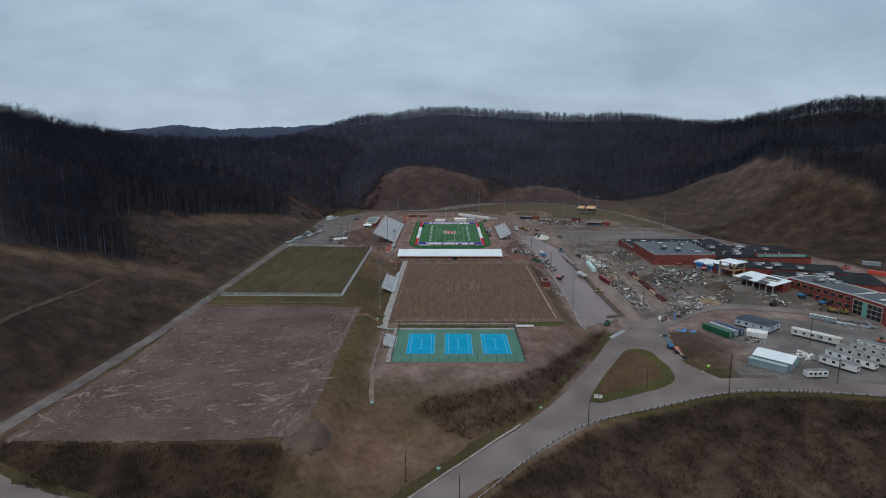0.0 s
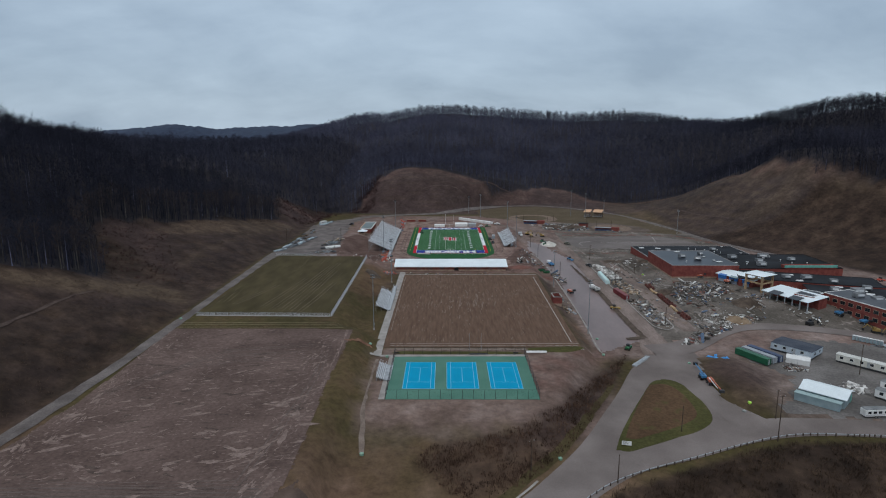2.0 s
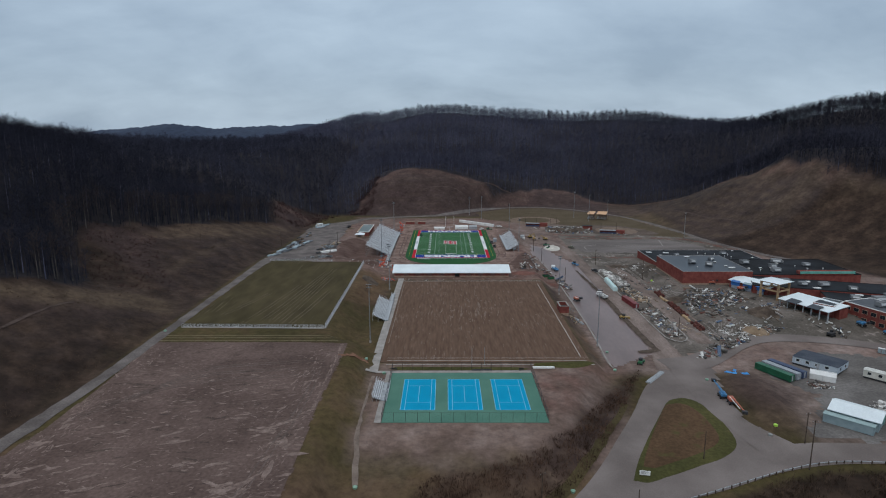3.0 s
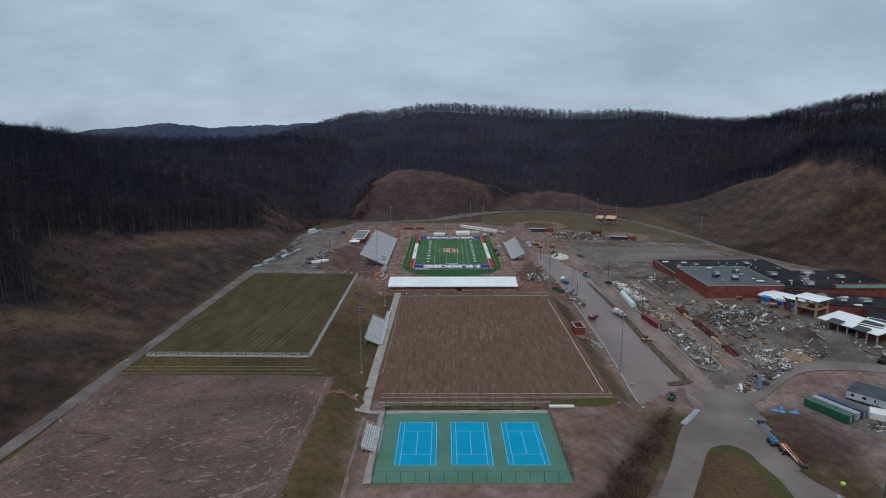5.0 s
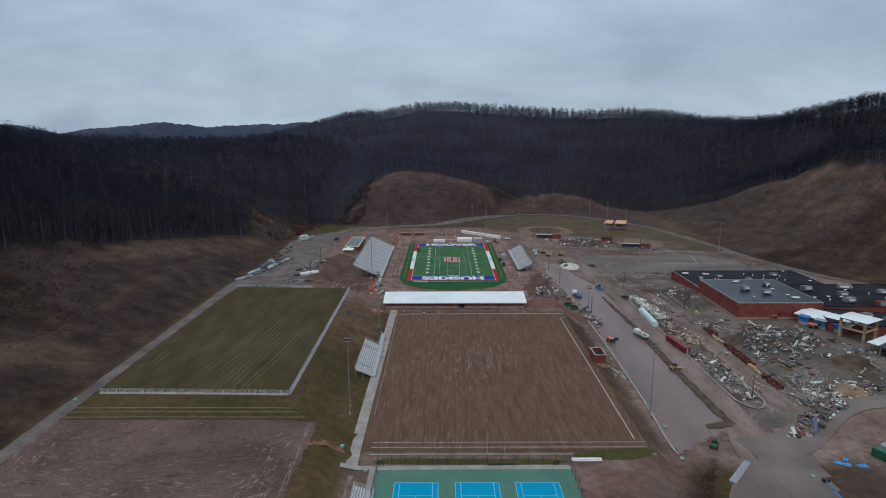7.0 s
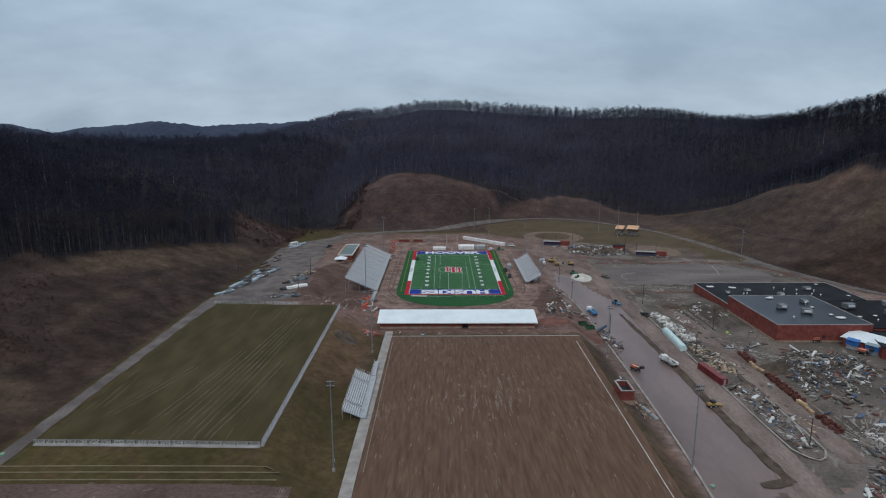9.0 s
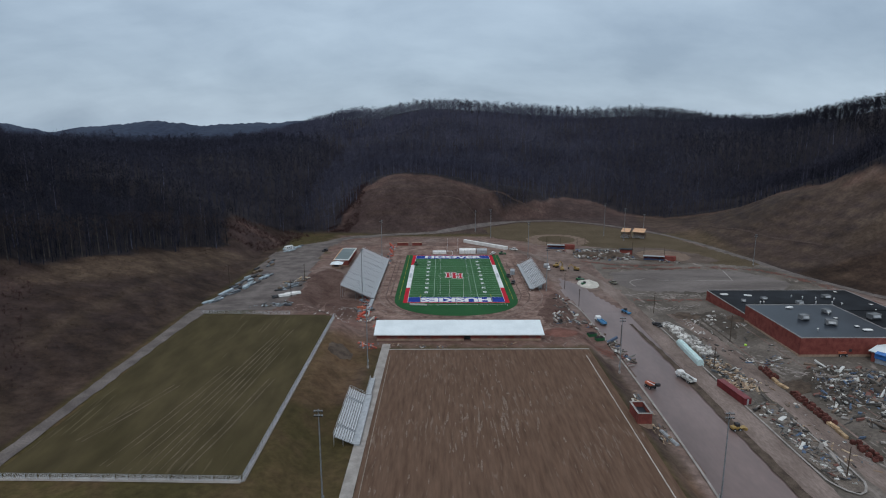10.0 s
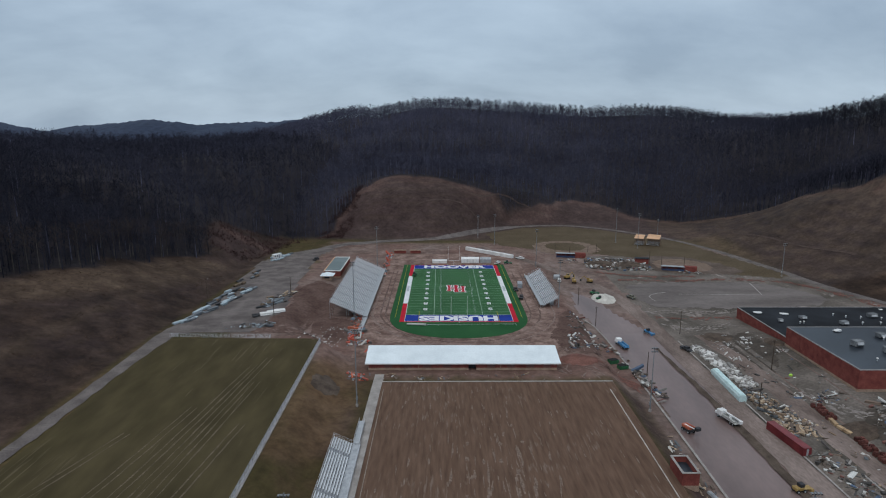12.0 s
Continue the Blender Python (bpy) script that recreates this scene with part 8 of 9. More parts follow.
# ---- dead brush and grass tufts on the near banks ----
def brush(name, count, x0, x1, y0, y1, keep, label, seed, mat, hi=1.3):
    rs = np.random.RandomState(seed)
    X, Y = x0 + (x1 - x0) * rs.rand(count), y0 + (y1 - y0) * rs.rand(count)
    k = keep(X, Y) & (wave(X, Y, 17, 61) + 0.6 * rs.randn(count) > -0.2)
    X, Y = X[k], Y[k]
    Z = height(X, Y)
    verts = []
    n = len(X)
    for j in range(7):
        a = rs.rand(n) * 6.283
        h = hi * (0.35 + 0.65 * rs.rand(n))
        lean = h * (0.3 + 0.5 * rs.rand(n))
        w = 0.05 + 0.05 * rs.rand(n)
        bx, by = X + rs.randn(n) * 0.45, Y + rs.randn(n) * 0.45
        v = np.stack([np.stack([bx - w * np.sin(a), by + w * np.cos(a), Z - 0.05], 1), np.stack([bx + w * np.sin(a), by - w * np.cos(a), Z - 0.05], 1),
                      np.stack([bx + lean * np.cos(a), by + lean * np.sin(a), Z + h], 1)], 1)
        verts.append(v.reshape(-1, 3))
    V = np.vstack(verts)
    me = bpy.data.meshes.new(name)
    me.vertices.add(len(V))
    me.vertices.foreach_set("co", V.astype(np.float32).ravel())
    me.loops.add(len(V))
    me.loops.foreach_set("vertex_index", np.arange(len(V), dtype=np.int32))
    me.polygons.add(len(V) // 3)
    me.polygons.foreach_set("loop_start", np.arange(0, len(V), 3, dtype=np.int32))
    me.update(calc_edges=True)
    me.materials.append(mat)
    return tagged(new(name, me), label, "brush", kind="stuff")


DEAD = surf("dead_brush", (0.042, 0.028, 0.021), (0.105, 0.071, 0.050), 0.09, 0.95, 0, 1.2, grain=0.35)
BANK_BRUSH = surf("rusty_brush", (0.040, 0.023, 0.017), (0.118, 0.072, 0.052), 0.12, 0.95, 0, 1.4, grain=0.35)


def south_bank(x, y):
    return (y < np.interp(x, GUARD_X, GUARD_Y) - 1.5) & (x > -40)


def field_bank(x, y):
    return (y < -356.5) & (y > -385) & (x < -46) & (x > -130) & (y > -367 - 0.55 * (x + 119) + 7)


brush("dead_brush", 42000, -40, 240, -445, -300, south_bank, "dead brown brush and grass below a guard rail", 71, DEAD, 1.6)
brush("dead_brush", 5000, -130, -46, -386, -356, field_bank, "dead brown brush on the bank below a graded field", 73, DEAD)
brush("dead_brush", 9000, -215, -123, -430, 60, lambda x, y: (wood(x, y) < 0) & (x < np.interp(y, [-400, -372, -345, -290], [-158, -143, -134, -126])), "dead brown brush on the western slope", 74, DEAD, 0.6)
brush("dead_brush", 4500, 195, 345, -60, 200, lambda x, y: (wood(x, y) < 0) & (x > np.interp(y, [-60, -20, 20, 58, 100, 136, 158, 200], [246, 228, 214, 206, 195, 188, 190, 200])), "thin dead grass on the eastern slope", 75, DEAD, 0.6)

RED_TWIG = surf("red_twigs", (0.042, 0.023, 0.023), (0.074, 0.041, 0.040), 0.09, 0.95, 0, 1.2, grain=0.35)
brush("red_brush", 5200, -112, -68, 136, 212, lambda x, y: (np.abs(x + 88 - 0.14 * (y - 170)) < 9 + 3 * wave(x, y, 18, 63)) & (y > 140), "reddish leafless brush beside a cut hill", 76, RED_TWIG, 1.7)
brush("red_brush", 2600, -162, -100, 52, 134, lambda x, y: ((x + 118 < 0.3 * (y - 100)) | (x < -142 + 0.3 * (y - 60))) & (wood(x, y) < 3), "reddish leafless brush above a gravel yard", 77, RED_TWIG, 2.4)
brush("red_brush", 2000, -206, -130, -200, -96, lambda x, y: inside([(-206, -116), (-192, -98), (-178, -100), (-158, -140), (-140, -164), (-134, -172), (-152, -180), (-166, -188), (-190, -160)])(x, y) & (wood(x, y) < 4), "reddish leafless brush along the edge of the woods", 78, RED_TWIG, 1.5)

brush("dead_brush", 16000, -14, 74, -342, -236, inside(BANK), "reddish-brown dead brush on the bank beside a road", 79, BANK_BRUSH, 1.3)


def tarp(x, y, turn, w, d):
    t = thing("tarp", "crumpled bright blue tarpaulin lying on the ground", "tarpaulin", at_ground(x, y, 0.05), turn, "blue tarpaulins")
    rs = np.random.RandomState(int(x * 10))
    bm = B()
    n = 7
    grid = [[bm.verts.new(((i / n - 0.5) * w * (0.8 + 0.3 * rs.rand()), (k / n - 0.5) * d * (0.8 + 0.3 * rs.rand()), 0.05 + 0.4 * rs.rand() * (0 < i < n and 0 < k < n))) for k in range(n + 1)] for i in range(n + 1)]
    for i in range(n):
        for k in range(n):
            bm.faces.new((grid[i][k], grid[i + 1][k], grid[i + 1][k + 1], grid[i][k + 1]))
    part("sheet", bm, surf("bright_blue_tarp", (0.02, 0.20, 0.50), (0.05, 0.30, 0.66), 0.6, 0.5, 0.2, 3.0, grain=0.15), t)


tarp(103.8, -243.6, -30, 4.4, 1.6)
tarp(108.6, -244.8, 10, 2.8, 2.0)
tarp(106.2, -241.2, 60, 2.0, 1.2)

debris("metal_stock", [(-96, -80), (-78, -76), (-78, -70), (-94, -74)], 50, D_METAL, "parts stacked at the edge of a gravel lot", (0.5, 1.8), 0.6, 32, 0.8)
debris("metal_stock", [(-92, -50), (-82, -36), (-82, -22), (-90, -32)], 60, D_METAL, "parts stacked in the middle of a gravel lot", (0.5, 1.8), 0.5, 33, 0.8)
debris("rubble", [(100, -130), (112, -130), (110, -200), (104, -206)], 120, D_WOOD, "offcuts beside a muddy lane", (0.3, 1.2), 0.4, 34, 0.7)
debris("rubble", [(118, -196), (134, -190), (144, -200), (126, -206)], 160, D_WHITE, "pale offcuts around a sand heap", (0.3, 1.2), 0.5, 35, 0.6)
debris("barriers", [(-36, -88), (-8, -92), (-8, -95), (-38, -92)], 50, D_RED, "red barriers behind the low building", (0.4, 1.3), 0.6, 36, 0.6)
debris("barriers", [(-42, -112), (-35, -112), (-34, -119), (-40, -119)], 30, D_RED, "red and grey parts at a corner", (0.4, 1.2), 0.7, 37, 0.4)


STOCK = [surf("blue_white_wrap", (0.34, 0.42, 0.47), (0.46, 0.54, 0.58), 0.6, 0.5, 0.1, 3.0, grain=0.12, per_thing=0.2), surf("dull_steel_stock", (0.10, 0.115, 0.13), (0.18, 0.20, 0.22), 0.6, 0.5, 0, 3.0, metal=0.2, grain=0.15, per_thing=0.3),
         surf("dark_pipe_stock", (0.02, 0.021, 0.023), (0.05, 0.05, 0.055), 0.6, 0.6, 0, 3.0, grain=0.2, per_thing=0.3), surf("weathered_board_stock", (0.12, 0.085, 0.06), (0.20, 0.15, 0.11), 0.6, 0.85, 0, 3.0, grain=0.2, per_thing=0.3)]
STOCK_WORDS = ["pale wrapped bundle of metal stock on gravel", "stack of dull steel lengths on gravel", "stack of dark pipes on gravel", "stack of weathered boards on gravel"]


def stock_stack(x, y, turn, kind, length, high):
    """Lengths of material laid side by side on timber bearers."""
    t = thing("material_stack", STOCK_WORDS[kind], "material stack", at_ground(x, y, 0.1), turn, "stacked stock")
    for k in (-0.32, 0.32):
        part("bearer", box(B(), k * length - 0.08, k * length + 0.08, -0.8, 0.8, 0, 0.14), WOOD_POLE, t)
    for r in range(high):
        for i in range(4):
            jx = 0.12 * ((i * 7 + r * 3) % 5 - 2)
            y0 = -0.76 + 0.39 * i
            if kind == 2:
                part("length", rod(B(), (jx - length / 2, y0 + 0.18, 0.3 + 0.32 * r), (jx + length / 2, y0 + 0.18, 0.3 + 0.32 * r), 0.16, n=7), STOCK[kind], t)
            else:
                part("length", box(B(), jx - length / 2, jx + length / 2, y0, y0 + 0.36, 0.14 + 0.34 * r, 0.46 + 0.34 * r, 0.03), STOCK[kind], t)


random.seed(77)
for y0, y1, xa, xb, lean, mix, n in ((-72, -44, -118.5, -112.5, 68, (0, 0, 0, 1), 19), (-42, -8, -117, -106.5, 70, (1, 2, 2, 0, 3, 1), 30), (-4, 36, -119, -112, 80, (3, 1, 2, 3), 9), (62, 88, -119.5, -108, 60, (0, 0, 1, 0), 9), (-64, -26, -91, -84, 40, (3, 2, 1), 7)):
    for k in range(n):
        f = (k + 0.5 * random.random()) / n
        y = y0 + (y1 - y0) * f
        x = random.uniform(xa, xb) + 4 * (f - 0.5) * (n > 12)
        stock_stack(x, y, lean + random.uniform(-7, 7), random.choice(mix), random.uniform(3.0, 6.0), random.choice((1, 2, 2, 3)))


def site_cabin(x, y, turn):
    c = thing("site_cabin", "small white box cabin among stacked stock", "cabin", at_ground(x, y), turn)
    part("body", box(B(), -3, 3, -1.25, 1.25, 0.2, 2.7, 0.05), WHITE_PAINT, c)
    part("door", box(B(), 0.6, 1.5, -1.3, -1.24, 0.3, 2.3), GALV, c)
    for k in (-2.2, -0.6):
        part("window", box(B(), k - 0.4, k + 0.4, -1.3, -1.24, 1.3, 2.1), GLASS, c)
    part("skid", box(B(), -2.8, 2.8, -1.0, 1.0, 0, 0.2), DARK_STEEL, c)


site_cabin(-115, 72, 55)


def dumpster(x, y, turn):
    d = thing("dumpster", "dark green steel dumpster beside the parking lot", "dumpster", at_ground(x, y), turn, "dumpsters")
    part("bin", extrude_x(B(), [(-1.1, 0.15), (-1.2, 1.5), (1.2, 1.5), (1.1, 0.15)], -1.8, 1.8), GREEN_PAINT, d)
    for k in (-0.9, 0.9):
        part("lid", box(B(), k - 0.85, k + 0.85, -1.2, 1.2, 1.5, 1.58), RUBBER, d)
    part("rim", box(B(), -1.9, 1.9, -1.3, -1.2, 1.3, 1.45), GREEN_PAINT, d)


dumpster(58.5, -93.6, 20)
dumpster(60.6, -99, 15)
loader(-23.6, 27.5, 80, GREEN_PAINT, "green cart on the football field sideline")
loader(33.5, 59, 10, GREEN_PAINT, "green machine behind the end zone")
pickup(27.5, 58.6, 60, WHITE_PAINT, "white cart behind the end zone")


def cover_roll(x, y, turn, length):
    r = thing("field_cover", "pale rolled field cover beside the end line", "field cover", at_ground(x, y, 0.13), turn)
    part("roll", rod(B(), (0, 0, 0.45), (length, 0, 0.45), 0.45, n=10), surf("pale_tarp", (0.42, 0.43, 0.42), (0.52, 0.53, 0.52), 0.5, 0.7), r)
    part("core", rod(B(), (-0.6, 0, 0.45), (length + 0.6, 0, 0.45), 0.1, n=6), DARK_STEEL, r)


cover_roll(-23, -60, -6, 8.5)
n = thing("net_rail", "low pale net rail behind the end zone", "rail", at_ground(5, -61.5, 0.12), 0)
part("rail", rod(B(), (-19, 0, 0.7), (20, 0.8, 0.7), 0.06, n=5), ALUM, n)
for k in range(9):
    part("post", rod(B(), (-19 + 4.87 * k, 0.1 * k, 0), (-19 + 4.87 * k, 0.1 * k, 0.7), 0.05, n=5), ALUM, n)
for x, w in ((-40, 8), (-29, 7)):
    h = thing("brick_store", "low red brick store behind the end zone", "hut", at_ground(x, 91), 0, "brick stores")
    part("wall", box(B(), 0, w, 0, 2.4, 0, 2.0), BRICK, h)
    part("roof", box(B(), -0.2, w + 0.2, -0.2, 2.6, 2.0, 2.15), BRICK_TAN, h)


def bench(x, y, turn):
    b = thing("bench", "dark bench at the edge of the tennis courts", "bench", at_ground(x, y, 0.15), turn, "court benches")
    part("seat", box(B(), -0.9, 0.9, -0.2, 0.2, 0.42, 0.48), DARK_STEEL, b)
    part("back", box(B(), -0.9, 0.9, 0.18, 0.22, 0.55, 0.85), DARK_STEEL, b)
    for k in (-0.7, 0.7):
        part("leg", box(B(), k - 0.04, k + 0.04, -0.18, 0.18, 0, 0.42), DARK_STEEL, b)


bench(-22.5, -249.0, 0)
bench(24, -249.2, 8)


TRAIL = surf("worn_hill_trail", (0.062, 0.044, 0.038), (0.088, 0.064, 0.055), 0.2, 0.95, 0.3, 1.5)
ribbon("hill_trail", [(-158, -330), (-158, -304), (-158.4, -288), (-159, -266), (-158, -248), (-156, -231), (-154, -223)], [0.8, 1.6, 1.3, 0.7], TRAIL, 0.25, "worn brown trail across a hillside", "trail", across=3, ragged=0.8)
ribbon("hill_trail", [(204, 160), (209, 125), (217, 96), (228, 56), (236, 34)], [1.6], TRAIL, 0.25, "worn brown trail across a hillside", "trail", across=3, ragged=0.8)


# ---- wheel tracks over the graded soil and the turf ----
TYRE = surf("dark_tyre_track", (0.094, 0.070, 0.062), (0.140, 0.106, 0.094), 0.2, 0.97, 0.4, 1.0, grain=0.25)
TYRE_PALE = surf("pale_worn_track", (0.085, 0.068, 0.044), (0.135, 0.108, 0.078), 0.25, 0.97, 0.3, 1.2, grain=0.3)
random.seed(41)


def wheel_tracks(name, mid, gauge, wide, material, label, lift=0.14):
    """Two parallel ruts along one line."""
    line = np.array(mid, float)
    d = np.gradient(line, axis=0)
    d /= np.linalg.norm(d, axis=1)[:, None]
    nrm = np.stack([-d[:, 1], d[:, 0]], 1)
    for s in (-0.5, 0.5):
        ribbon(name, (line + nrm * gauge * s).tolist(), [wide * 0.5, wide, wide * 0.6], material, lift, label, "track", across=3, kind="stuff", ragged=wide * 0.6)


for k in range(4):
    y = -351.6 + 2.6 * k
    wheel_tracks("tyre_track", [(-114 + 3 * k, y + 0.6), (-92, y), (-70, y + 0.5), (-47, y + 1.4)], 1.3, 0.45, TYRE, "dark tyre ruts along the edge of graded soil")
for k in range(3):
    b = 4.6 * k + random.random()
    wheel_tracks("tyre_track", [(-116 + b, -300 + 4 * k), (-104 + b * 0.8, -284 + b), (-86, -272 + b * 1.2), (-66, -268 + b * 1.3), (-47, -266 + b * 1.4)], 1.7, 0.6, TYRE, "dark curving tyre ruts in graded soil")
wheel_tracks("tyre_track", [(-54, -350), (-50, -315), (-47.5, -285), (-48, -262)], 1.7, 0.6, TYRE, "dark tyre ruts along the edge of graded soil")
for x0, y0, x1, y1 in ((-84, -216, -72, -118), (-79, -216, -68.5, -112), (-74.5, -214, -67, -132), (-90, -212, -80, -150), (-70, -214, -63, -160), (-103, -200, -92, -165)):
    wheel_tracks("worn_track", [(x0, y0), (x0 * 0.6 + x1 * 0.4 + 0.5, y0 * 0.6 + y1 * 0.4), (x1, y1)], 1.9, 0.42, TYRE_PALE, "pale worn wheel track over thin grass")
ribbon("hill_trail", [(-30, 207), (2, 204), (24, 201), (42, 214), (60, 219), (84, 218)], [0.8, 1.6, 1.6, 0.8], TRAIL, 0.2, "faint track along the edge of a cut hill", "trail", across=3, ragged=0.8)
ribbon("hill_trail", [(-30, 176), (-12, 184), (8, 186), (26, 182)], [0.5, 1.0, 0.5], TRAIL, 0.2, "faint track across a cut hill", "trail", across=3, ragged=0.6)

# ---- bare winter woods ----


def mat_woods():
    # Blue in the bark colour stands in for air haze; tone adds more.
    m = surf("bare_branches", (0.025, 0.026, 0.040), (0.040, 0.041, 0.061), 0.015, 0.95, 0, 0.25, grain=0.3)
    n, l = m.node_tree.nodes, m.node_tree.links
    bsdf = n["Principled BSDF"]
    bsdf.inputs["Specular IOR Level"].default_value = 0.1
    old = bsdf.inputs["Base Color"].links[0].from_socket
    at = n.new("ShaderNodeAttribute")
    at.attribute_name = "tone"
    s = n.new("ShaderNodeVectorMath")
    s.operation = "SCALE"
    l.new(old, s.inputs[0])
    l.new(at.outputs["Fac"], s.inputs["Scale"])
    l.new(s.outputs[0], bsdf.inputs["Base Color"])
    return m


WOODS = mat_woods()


def bare_tree(seed, limbs, twigs, sides=3, fat=1.0, low=0.38):
    """Vertices and triangles of one bare tree of height 1: trunk, limbs, twigs. Also which belong to the trunk."""
    rs = np.random.RandomState(seed)
    V, F, K = [], [], []

    def cone(p, q, r, n, trunk, r1=0.0):
        p, q = np.array(p, float), np.array(q, float)
        d = q - p
        d /= np.linalg.norm(d)
        a = np.cross(d, (0.31, 0.77, 0.55))
        a /= np.linalg.norm(a)
        b = np.cross(d, a)
        i0 = len(V)
        for i in range(n):
            V.append(p + r * (a * math.cos(6.283 * i / n) + b * math.sin(6.283 * i / n)))
        V.append(q)
        for i in range(n):
            F.append((i0 + i, i0 + (i + 1) % n, i0 + n))
            K.append(trunk)

    bend = (rs.rand(2) - 0.5) * 0.06
    top = np.array([bend[0], bend[1], 1.0])
    cone((0, 0, -0.06), top, 0.0145, sides, 1)
    ends = []
    for i in range(limbs):
        t = low + (0.93 - low) * (i + rs.rand() * 0.8) / limbs
        a = 2.4 * i + rs.rand()
        r = (0.235 * (1 - t) + 0.085) * (0.75 + 0.5 * rs.rand())
        p = np.array([bend[0] * t, bend[1] * t, t])
        q = p + np.array([math.cos(a) * r, math.sin(a) * r, r * (0.7 + 0.7 * rs.rand())])
        q[2] = min(q[2], 1.05)
        cone(p, q, 0.0058, 3 if sides > 3 else 2, 0)
        ends.append((p, q))
    for i in range(twigs):
        p, q = ends[rs.randint(len(ends))]
        s = p + (q - p) * (0.35 + 0.65 * rs.rand())
        d = rs.randn(3) * (1, 1, 0.6) + (0, 0, 0.75)
        d = d / np.linalg.norm(d) * (0.06 + 0.10 * rs.rand())
        w = np.cross(d, rs.randn(3))
        w = w / np.linalg.norm(w) * 0.0034 * fat
        i0 = len(V)
        V.extend([s - w, s + w, s + d])
        F.append((i0, i0 + 1, i0 + 2))
        K.append(0)
    return np.array(V), np.array(F), np.array(K)


def scatter(name, places, tree_kinds, label, seed, grey=1.0, pale=0.05):
    """All trees of one wood joined in one mesh; grey paints in its haze and shade."""
    rs = np.random.RandomState(seed)
    verts, faces, tones, base = [], [], [], 0
    for x, y, h in places:
        V, F, K = tree_kinds[rs.randint(len(tree_kinds))]
        a = rs.rand() * 6.283
        c, s = math.cos(a), math.sin(a)
        wide = h * (0.8 + 0.5 * rs.rand())
        P = np.stack([(V[:, 0] * c - V[:, 1] * s) * wide + x, (V[:, 0] * s + V[:, 1] * c) * wide + y, V[:, 2] * h], 1)
        P[:, 2] += gz_fast(x, y)
        verts.append(P)
        faces.append(F + base)
        # Random bark tone times the painted haze level, which falls off eastward.
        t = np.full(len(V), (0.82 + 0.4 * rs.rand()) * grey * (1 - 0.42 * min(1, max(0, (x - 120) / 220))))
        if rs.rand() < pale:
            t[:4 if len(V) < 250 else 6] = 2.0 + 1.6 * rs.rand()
        tones.append(t)
        base += len(V)
    verts, faces, tones = np.vstack(verts), np.vstack(faces), np.concatenate(tones)
    me = bpy.data.meshes.new(name)
    me.vertices.add(len(verts))
    me.vertices.foreach_set("co", verts.astype(np.float32).ravel())
    me.loops.add(len(faces) * 3)
    me.loops.foreach_set("vertex_index", faces.astype(np.int32).ravel())
    me.polygons.add(len(faces))
    me.polygons.foreach_set("loop_start", np.arange(0, len(faces) * 3, 3, dtype=np.int32))
    me.update(calc_edges=True)
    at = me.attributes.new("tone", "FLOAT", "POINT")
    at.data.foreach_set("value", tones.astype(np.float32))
    me.materials.append(WOODS)
    return tagged(new(name, me), label, "woods", kind="stuff")


GZ = {}


def gz_fast(x, y):
    return GZ[(x, y)]


def wood_places(x0, x1, y0, y1, step, keep, seed, lo=15, hi=23):
    rs = np.random.RandomState(seed)
    X, Y = np.meshgrid(np.arange(x0, x1, step), np.arange(y0, y1, step))
    X = X + (rs.rand(*X.shape) - 0.5) * step * 0.95
    Y = Y + (rs.rand(*Y.shape) - 0.5) * step * 0.95
    k = (wood(X, Y) > 0) & keep(X, Y)
    X, Y = X[k], Y[k]
    Z = height(X, Y)
    Hh = lo + (hi - lo) * rs.rand(len(X)) * (0.7 + 0.3 * rs.rand(len(X)))
    edge = wood(X, Y) < 7
    Hh = np.where(edge, Hh * 0.8, Hh)
    out = []
    for x, y, z, h in zip(X, Y, Z, Hh):
        GZ[(x, y)] = float(z)
        out.append((x, y, h))
    return out


NEAR = [bare_tree(100 + i, 16, 170, 5) for i in range(6)]
MIDD = [bare_tree(200 + i, 12, 78, 3, 1.5) for i in range(6)]
FARR = [bare_tree(300 + i, 8, 40, 3, 2.6) for i in range(6)]
CREST = [bare_tree(400 + i, 12, 150, 3, 1.5, 0.15) for i in range(6)]
THICK = [bare_tree(500 + i, 12, 84, 3, 2.0, 0.25) for i in range(6)]


SHRUB = [bare_tree(600 + i, 10, 46, 3, 4.0, 0.03) for i in range(6)]


def near_west(x, y):
    return (x > -330) & (y < 60)


def valley_side(x, y):
    """The slopes that face the fields; what lies behind them is planted thinner."""
    return np.abs(x) < 0.75 * (y + 500)


# Far woods are painted paler for haze, the near western wood darker for shade.
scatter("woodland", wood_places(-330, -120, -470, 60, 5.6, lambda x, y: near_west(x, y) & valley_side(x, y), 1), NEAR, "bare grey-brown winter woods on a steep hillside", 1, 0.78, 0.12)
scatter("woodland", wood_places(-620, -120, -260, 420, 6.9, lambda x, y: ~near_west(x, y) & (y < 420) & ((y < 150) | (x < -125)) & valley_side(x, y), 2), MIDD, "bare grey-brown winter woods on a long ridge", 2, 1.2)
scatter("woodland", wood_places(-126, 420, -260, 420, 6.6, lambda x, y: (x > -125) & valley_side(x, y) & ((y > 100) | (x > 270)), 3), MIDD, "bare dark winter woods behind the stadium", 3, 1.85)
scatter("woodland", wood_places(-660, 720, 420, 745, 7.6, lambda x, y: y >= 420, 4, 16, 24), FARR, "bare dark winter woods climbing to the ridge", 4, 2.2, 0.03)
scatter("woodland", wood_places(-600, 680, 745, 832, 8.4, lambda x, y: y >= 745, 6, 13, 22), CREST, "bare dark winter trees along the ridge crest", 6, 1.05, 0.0)
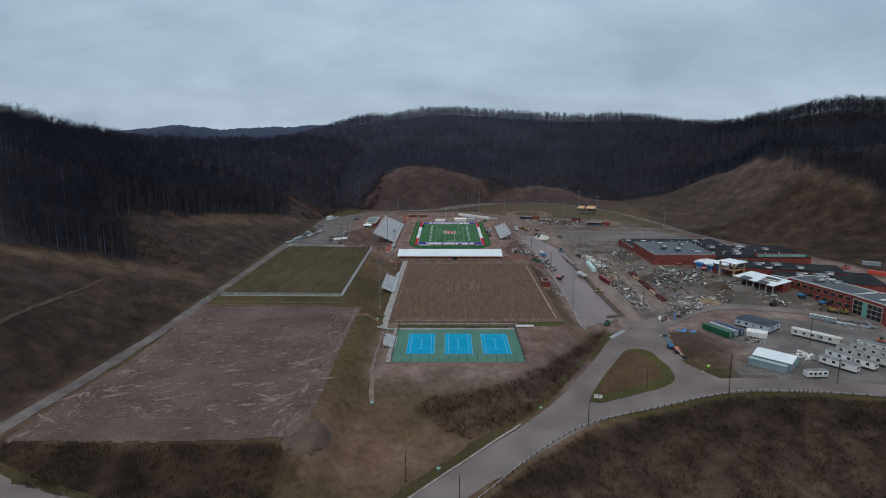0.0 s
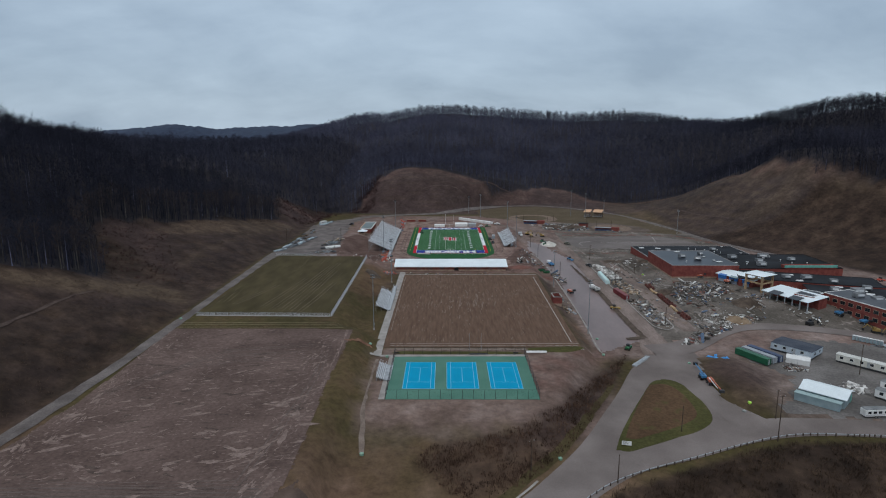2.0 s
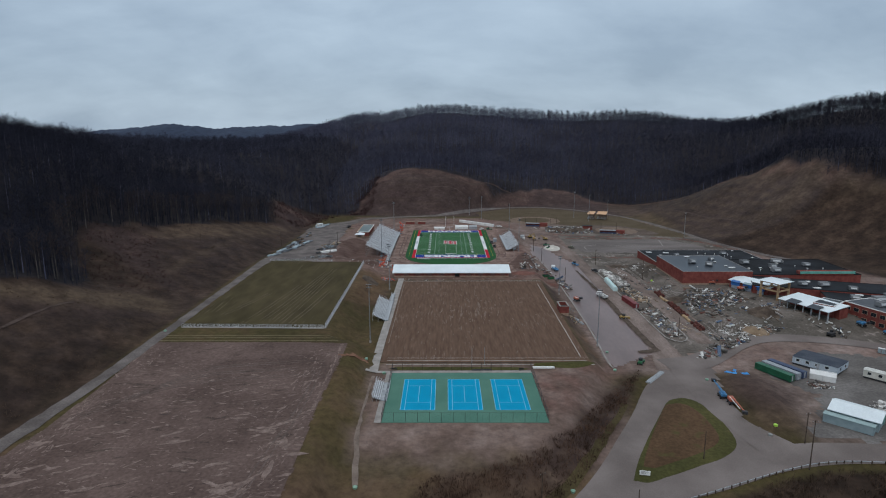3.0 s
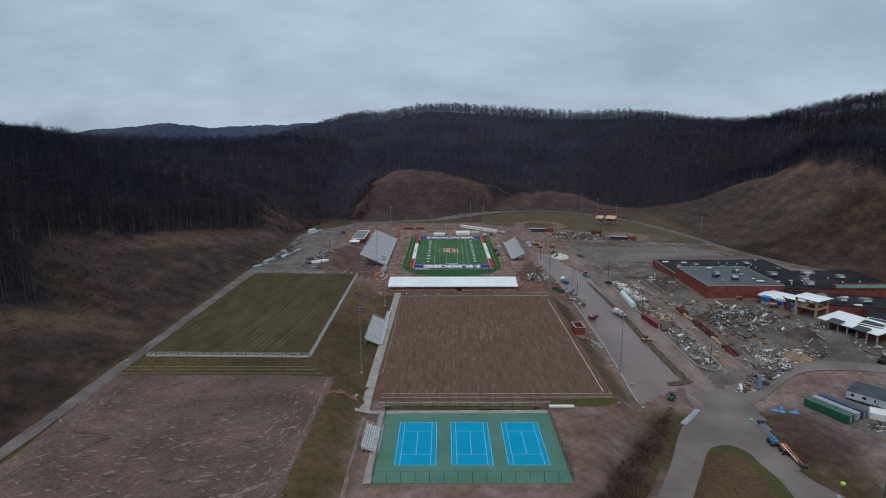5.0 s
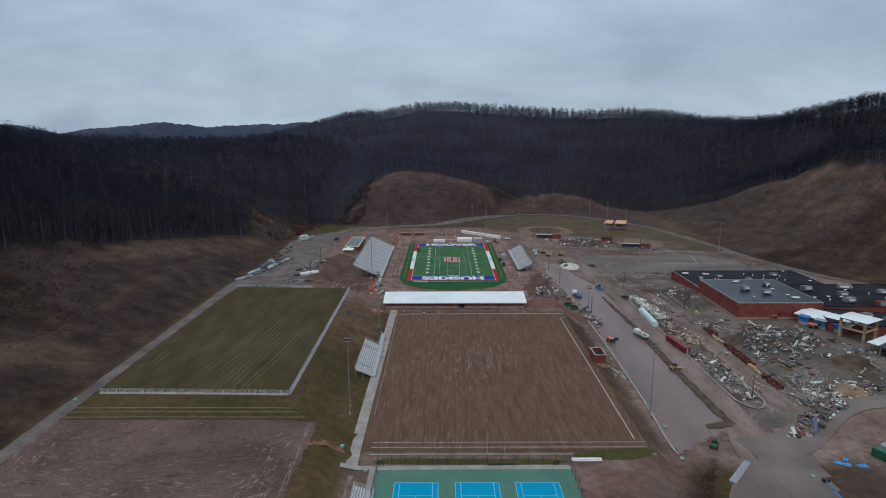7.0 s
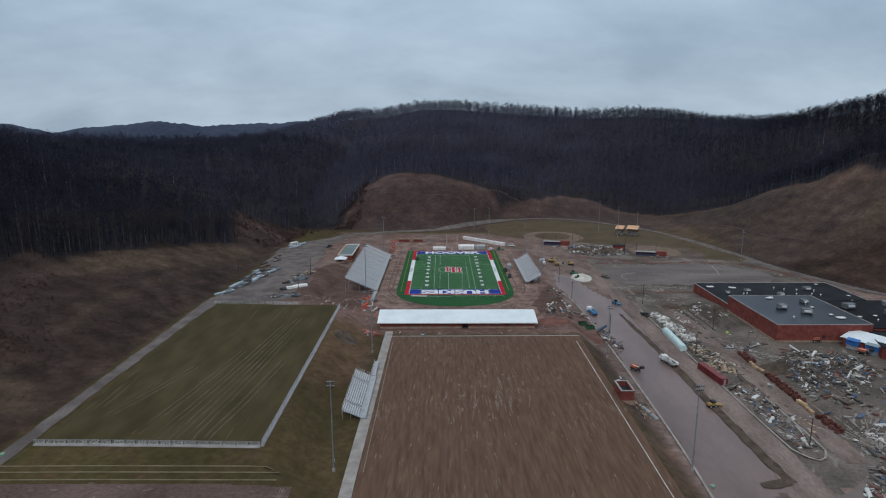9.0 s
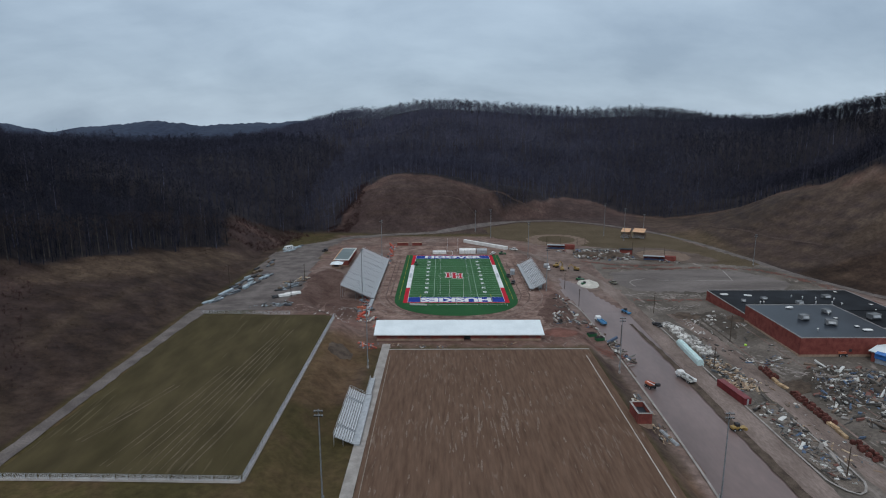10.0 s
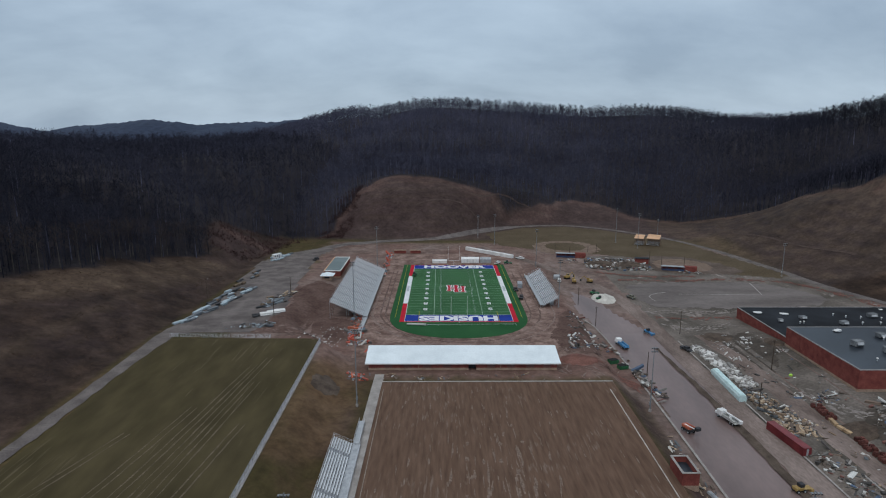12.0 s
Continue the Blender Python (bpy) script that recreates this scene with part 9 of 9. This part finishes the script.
scatter("undergrowth", wood_places(-620, 680, 750, 812, 5.6, lambda x, y: y >= 750, 7, 4, 11), SHRUB, "low bare undergrowth along the ridge crest", 7, 1.0, 0.0)
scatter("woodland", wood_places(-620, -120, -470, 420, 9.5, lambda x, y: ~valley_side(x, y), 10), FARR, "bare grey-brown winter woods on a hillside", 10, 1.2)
scatter("undergrowth", wood_places(-126, 360, -140, 280, 3.6, lambda x, y: (x > -125) & ((y > 100) | (x > 262)) & (wood(x, y) < 11), 8, 4, 10), THICK, "low bare undergrowth along the foot of the woods", 8, 1.25, 0.02)
scatter("undergrowth", wood_places(-260, -120, -262, 150, 3.8, lambda x, y: (wood(x, y) < 16) & valley_side(x, y), 11, 4, 10), THICK, "low bare undergrowth along the western woods", 11, 0.75, 0.0)
scatter("woodland", wood_places(262, 420, -140, 170, 5.2, lambda x, y: (x > 262) & (wood(x, y) < 60), 9, 12, 19), THICK, "bare dark winter woods above an open slope", 9, 0.95, 0.03)
scatter("woodland", wood_places(420, 760, -60, 420, 6.6, lambda x, y: (x >= 420) & valley_side(x, y), 5), THICK, "bare dark winter woods on the eastern hill", 5, 0.9)


# trees that stand free along the lower edge of the western woods
def edge_tree(kind, x, y, h, turn):
    V, F, K = kind
    t = thing("bare_tree", "tall bare winter tree at the edge of the woods", "tree", at_ground(x, y), turn, "edge trees")
    for nm, k, m in (("trunk", 1, BARK_PALE), ("crown", 0, WOODS_EDGE)):
        f = F[K == k]
        used, inv = np.unique(f, return_inverse=True)
        me = bpy.data.meshes.new(nm)
        me.from_pydata((V[used] * h).tolist(), [], inv.reshape(-1, 3).tolist())
        me.materials.append(m)
        ob = new(nm, me)
        ob.parent = t
    return t


BARK_PALE = surf("grey_bark", (0.05, 0.044, 0.042), (0.13, 0.115, 0.105), 0.08, 0.95, 0, 1.0, grain=0.3)
WOODS_EDGE = surf("edge_twigs", (0.032, 0.026, 0.027), (0.060, 0.048, 0.047), 0.05, 0.95, 0, 0.5, grain=0.3)
random.seed(17)
firsts = [edge_tree(NEAR[i], -200 - 6 * i, -300 + 7 * i, 20, 0) for i in range(4)]
yy = -296.0
while yy < 40:
    xx = float(np.interp(yy, WEST_Y, WEST_X)) - 1.5 - 5 * random.random()
    copy_thing(firsts[random.randrange(4)], pose(xx, yy, gz(xx, yy), 0, 0, random.random() * 360))
    yy += 3.2 + 5 * random.random()
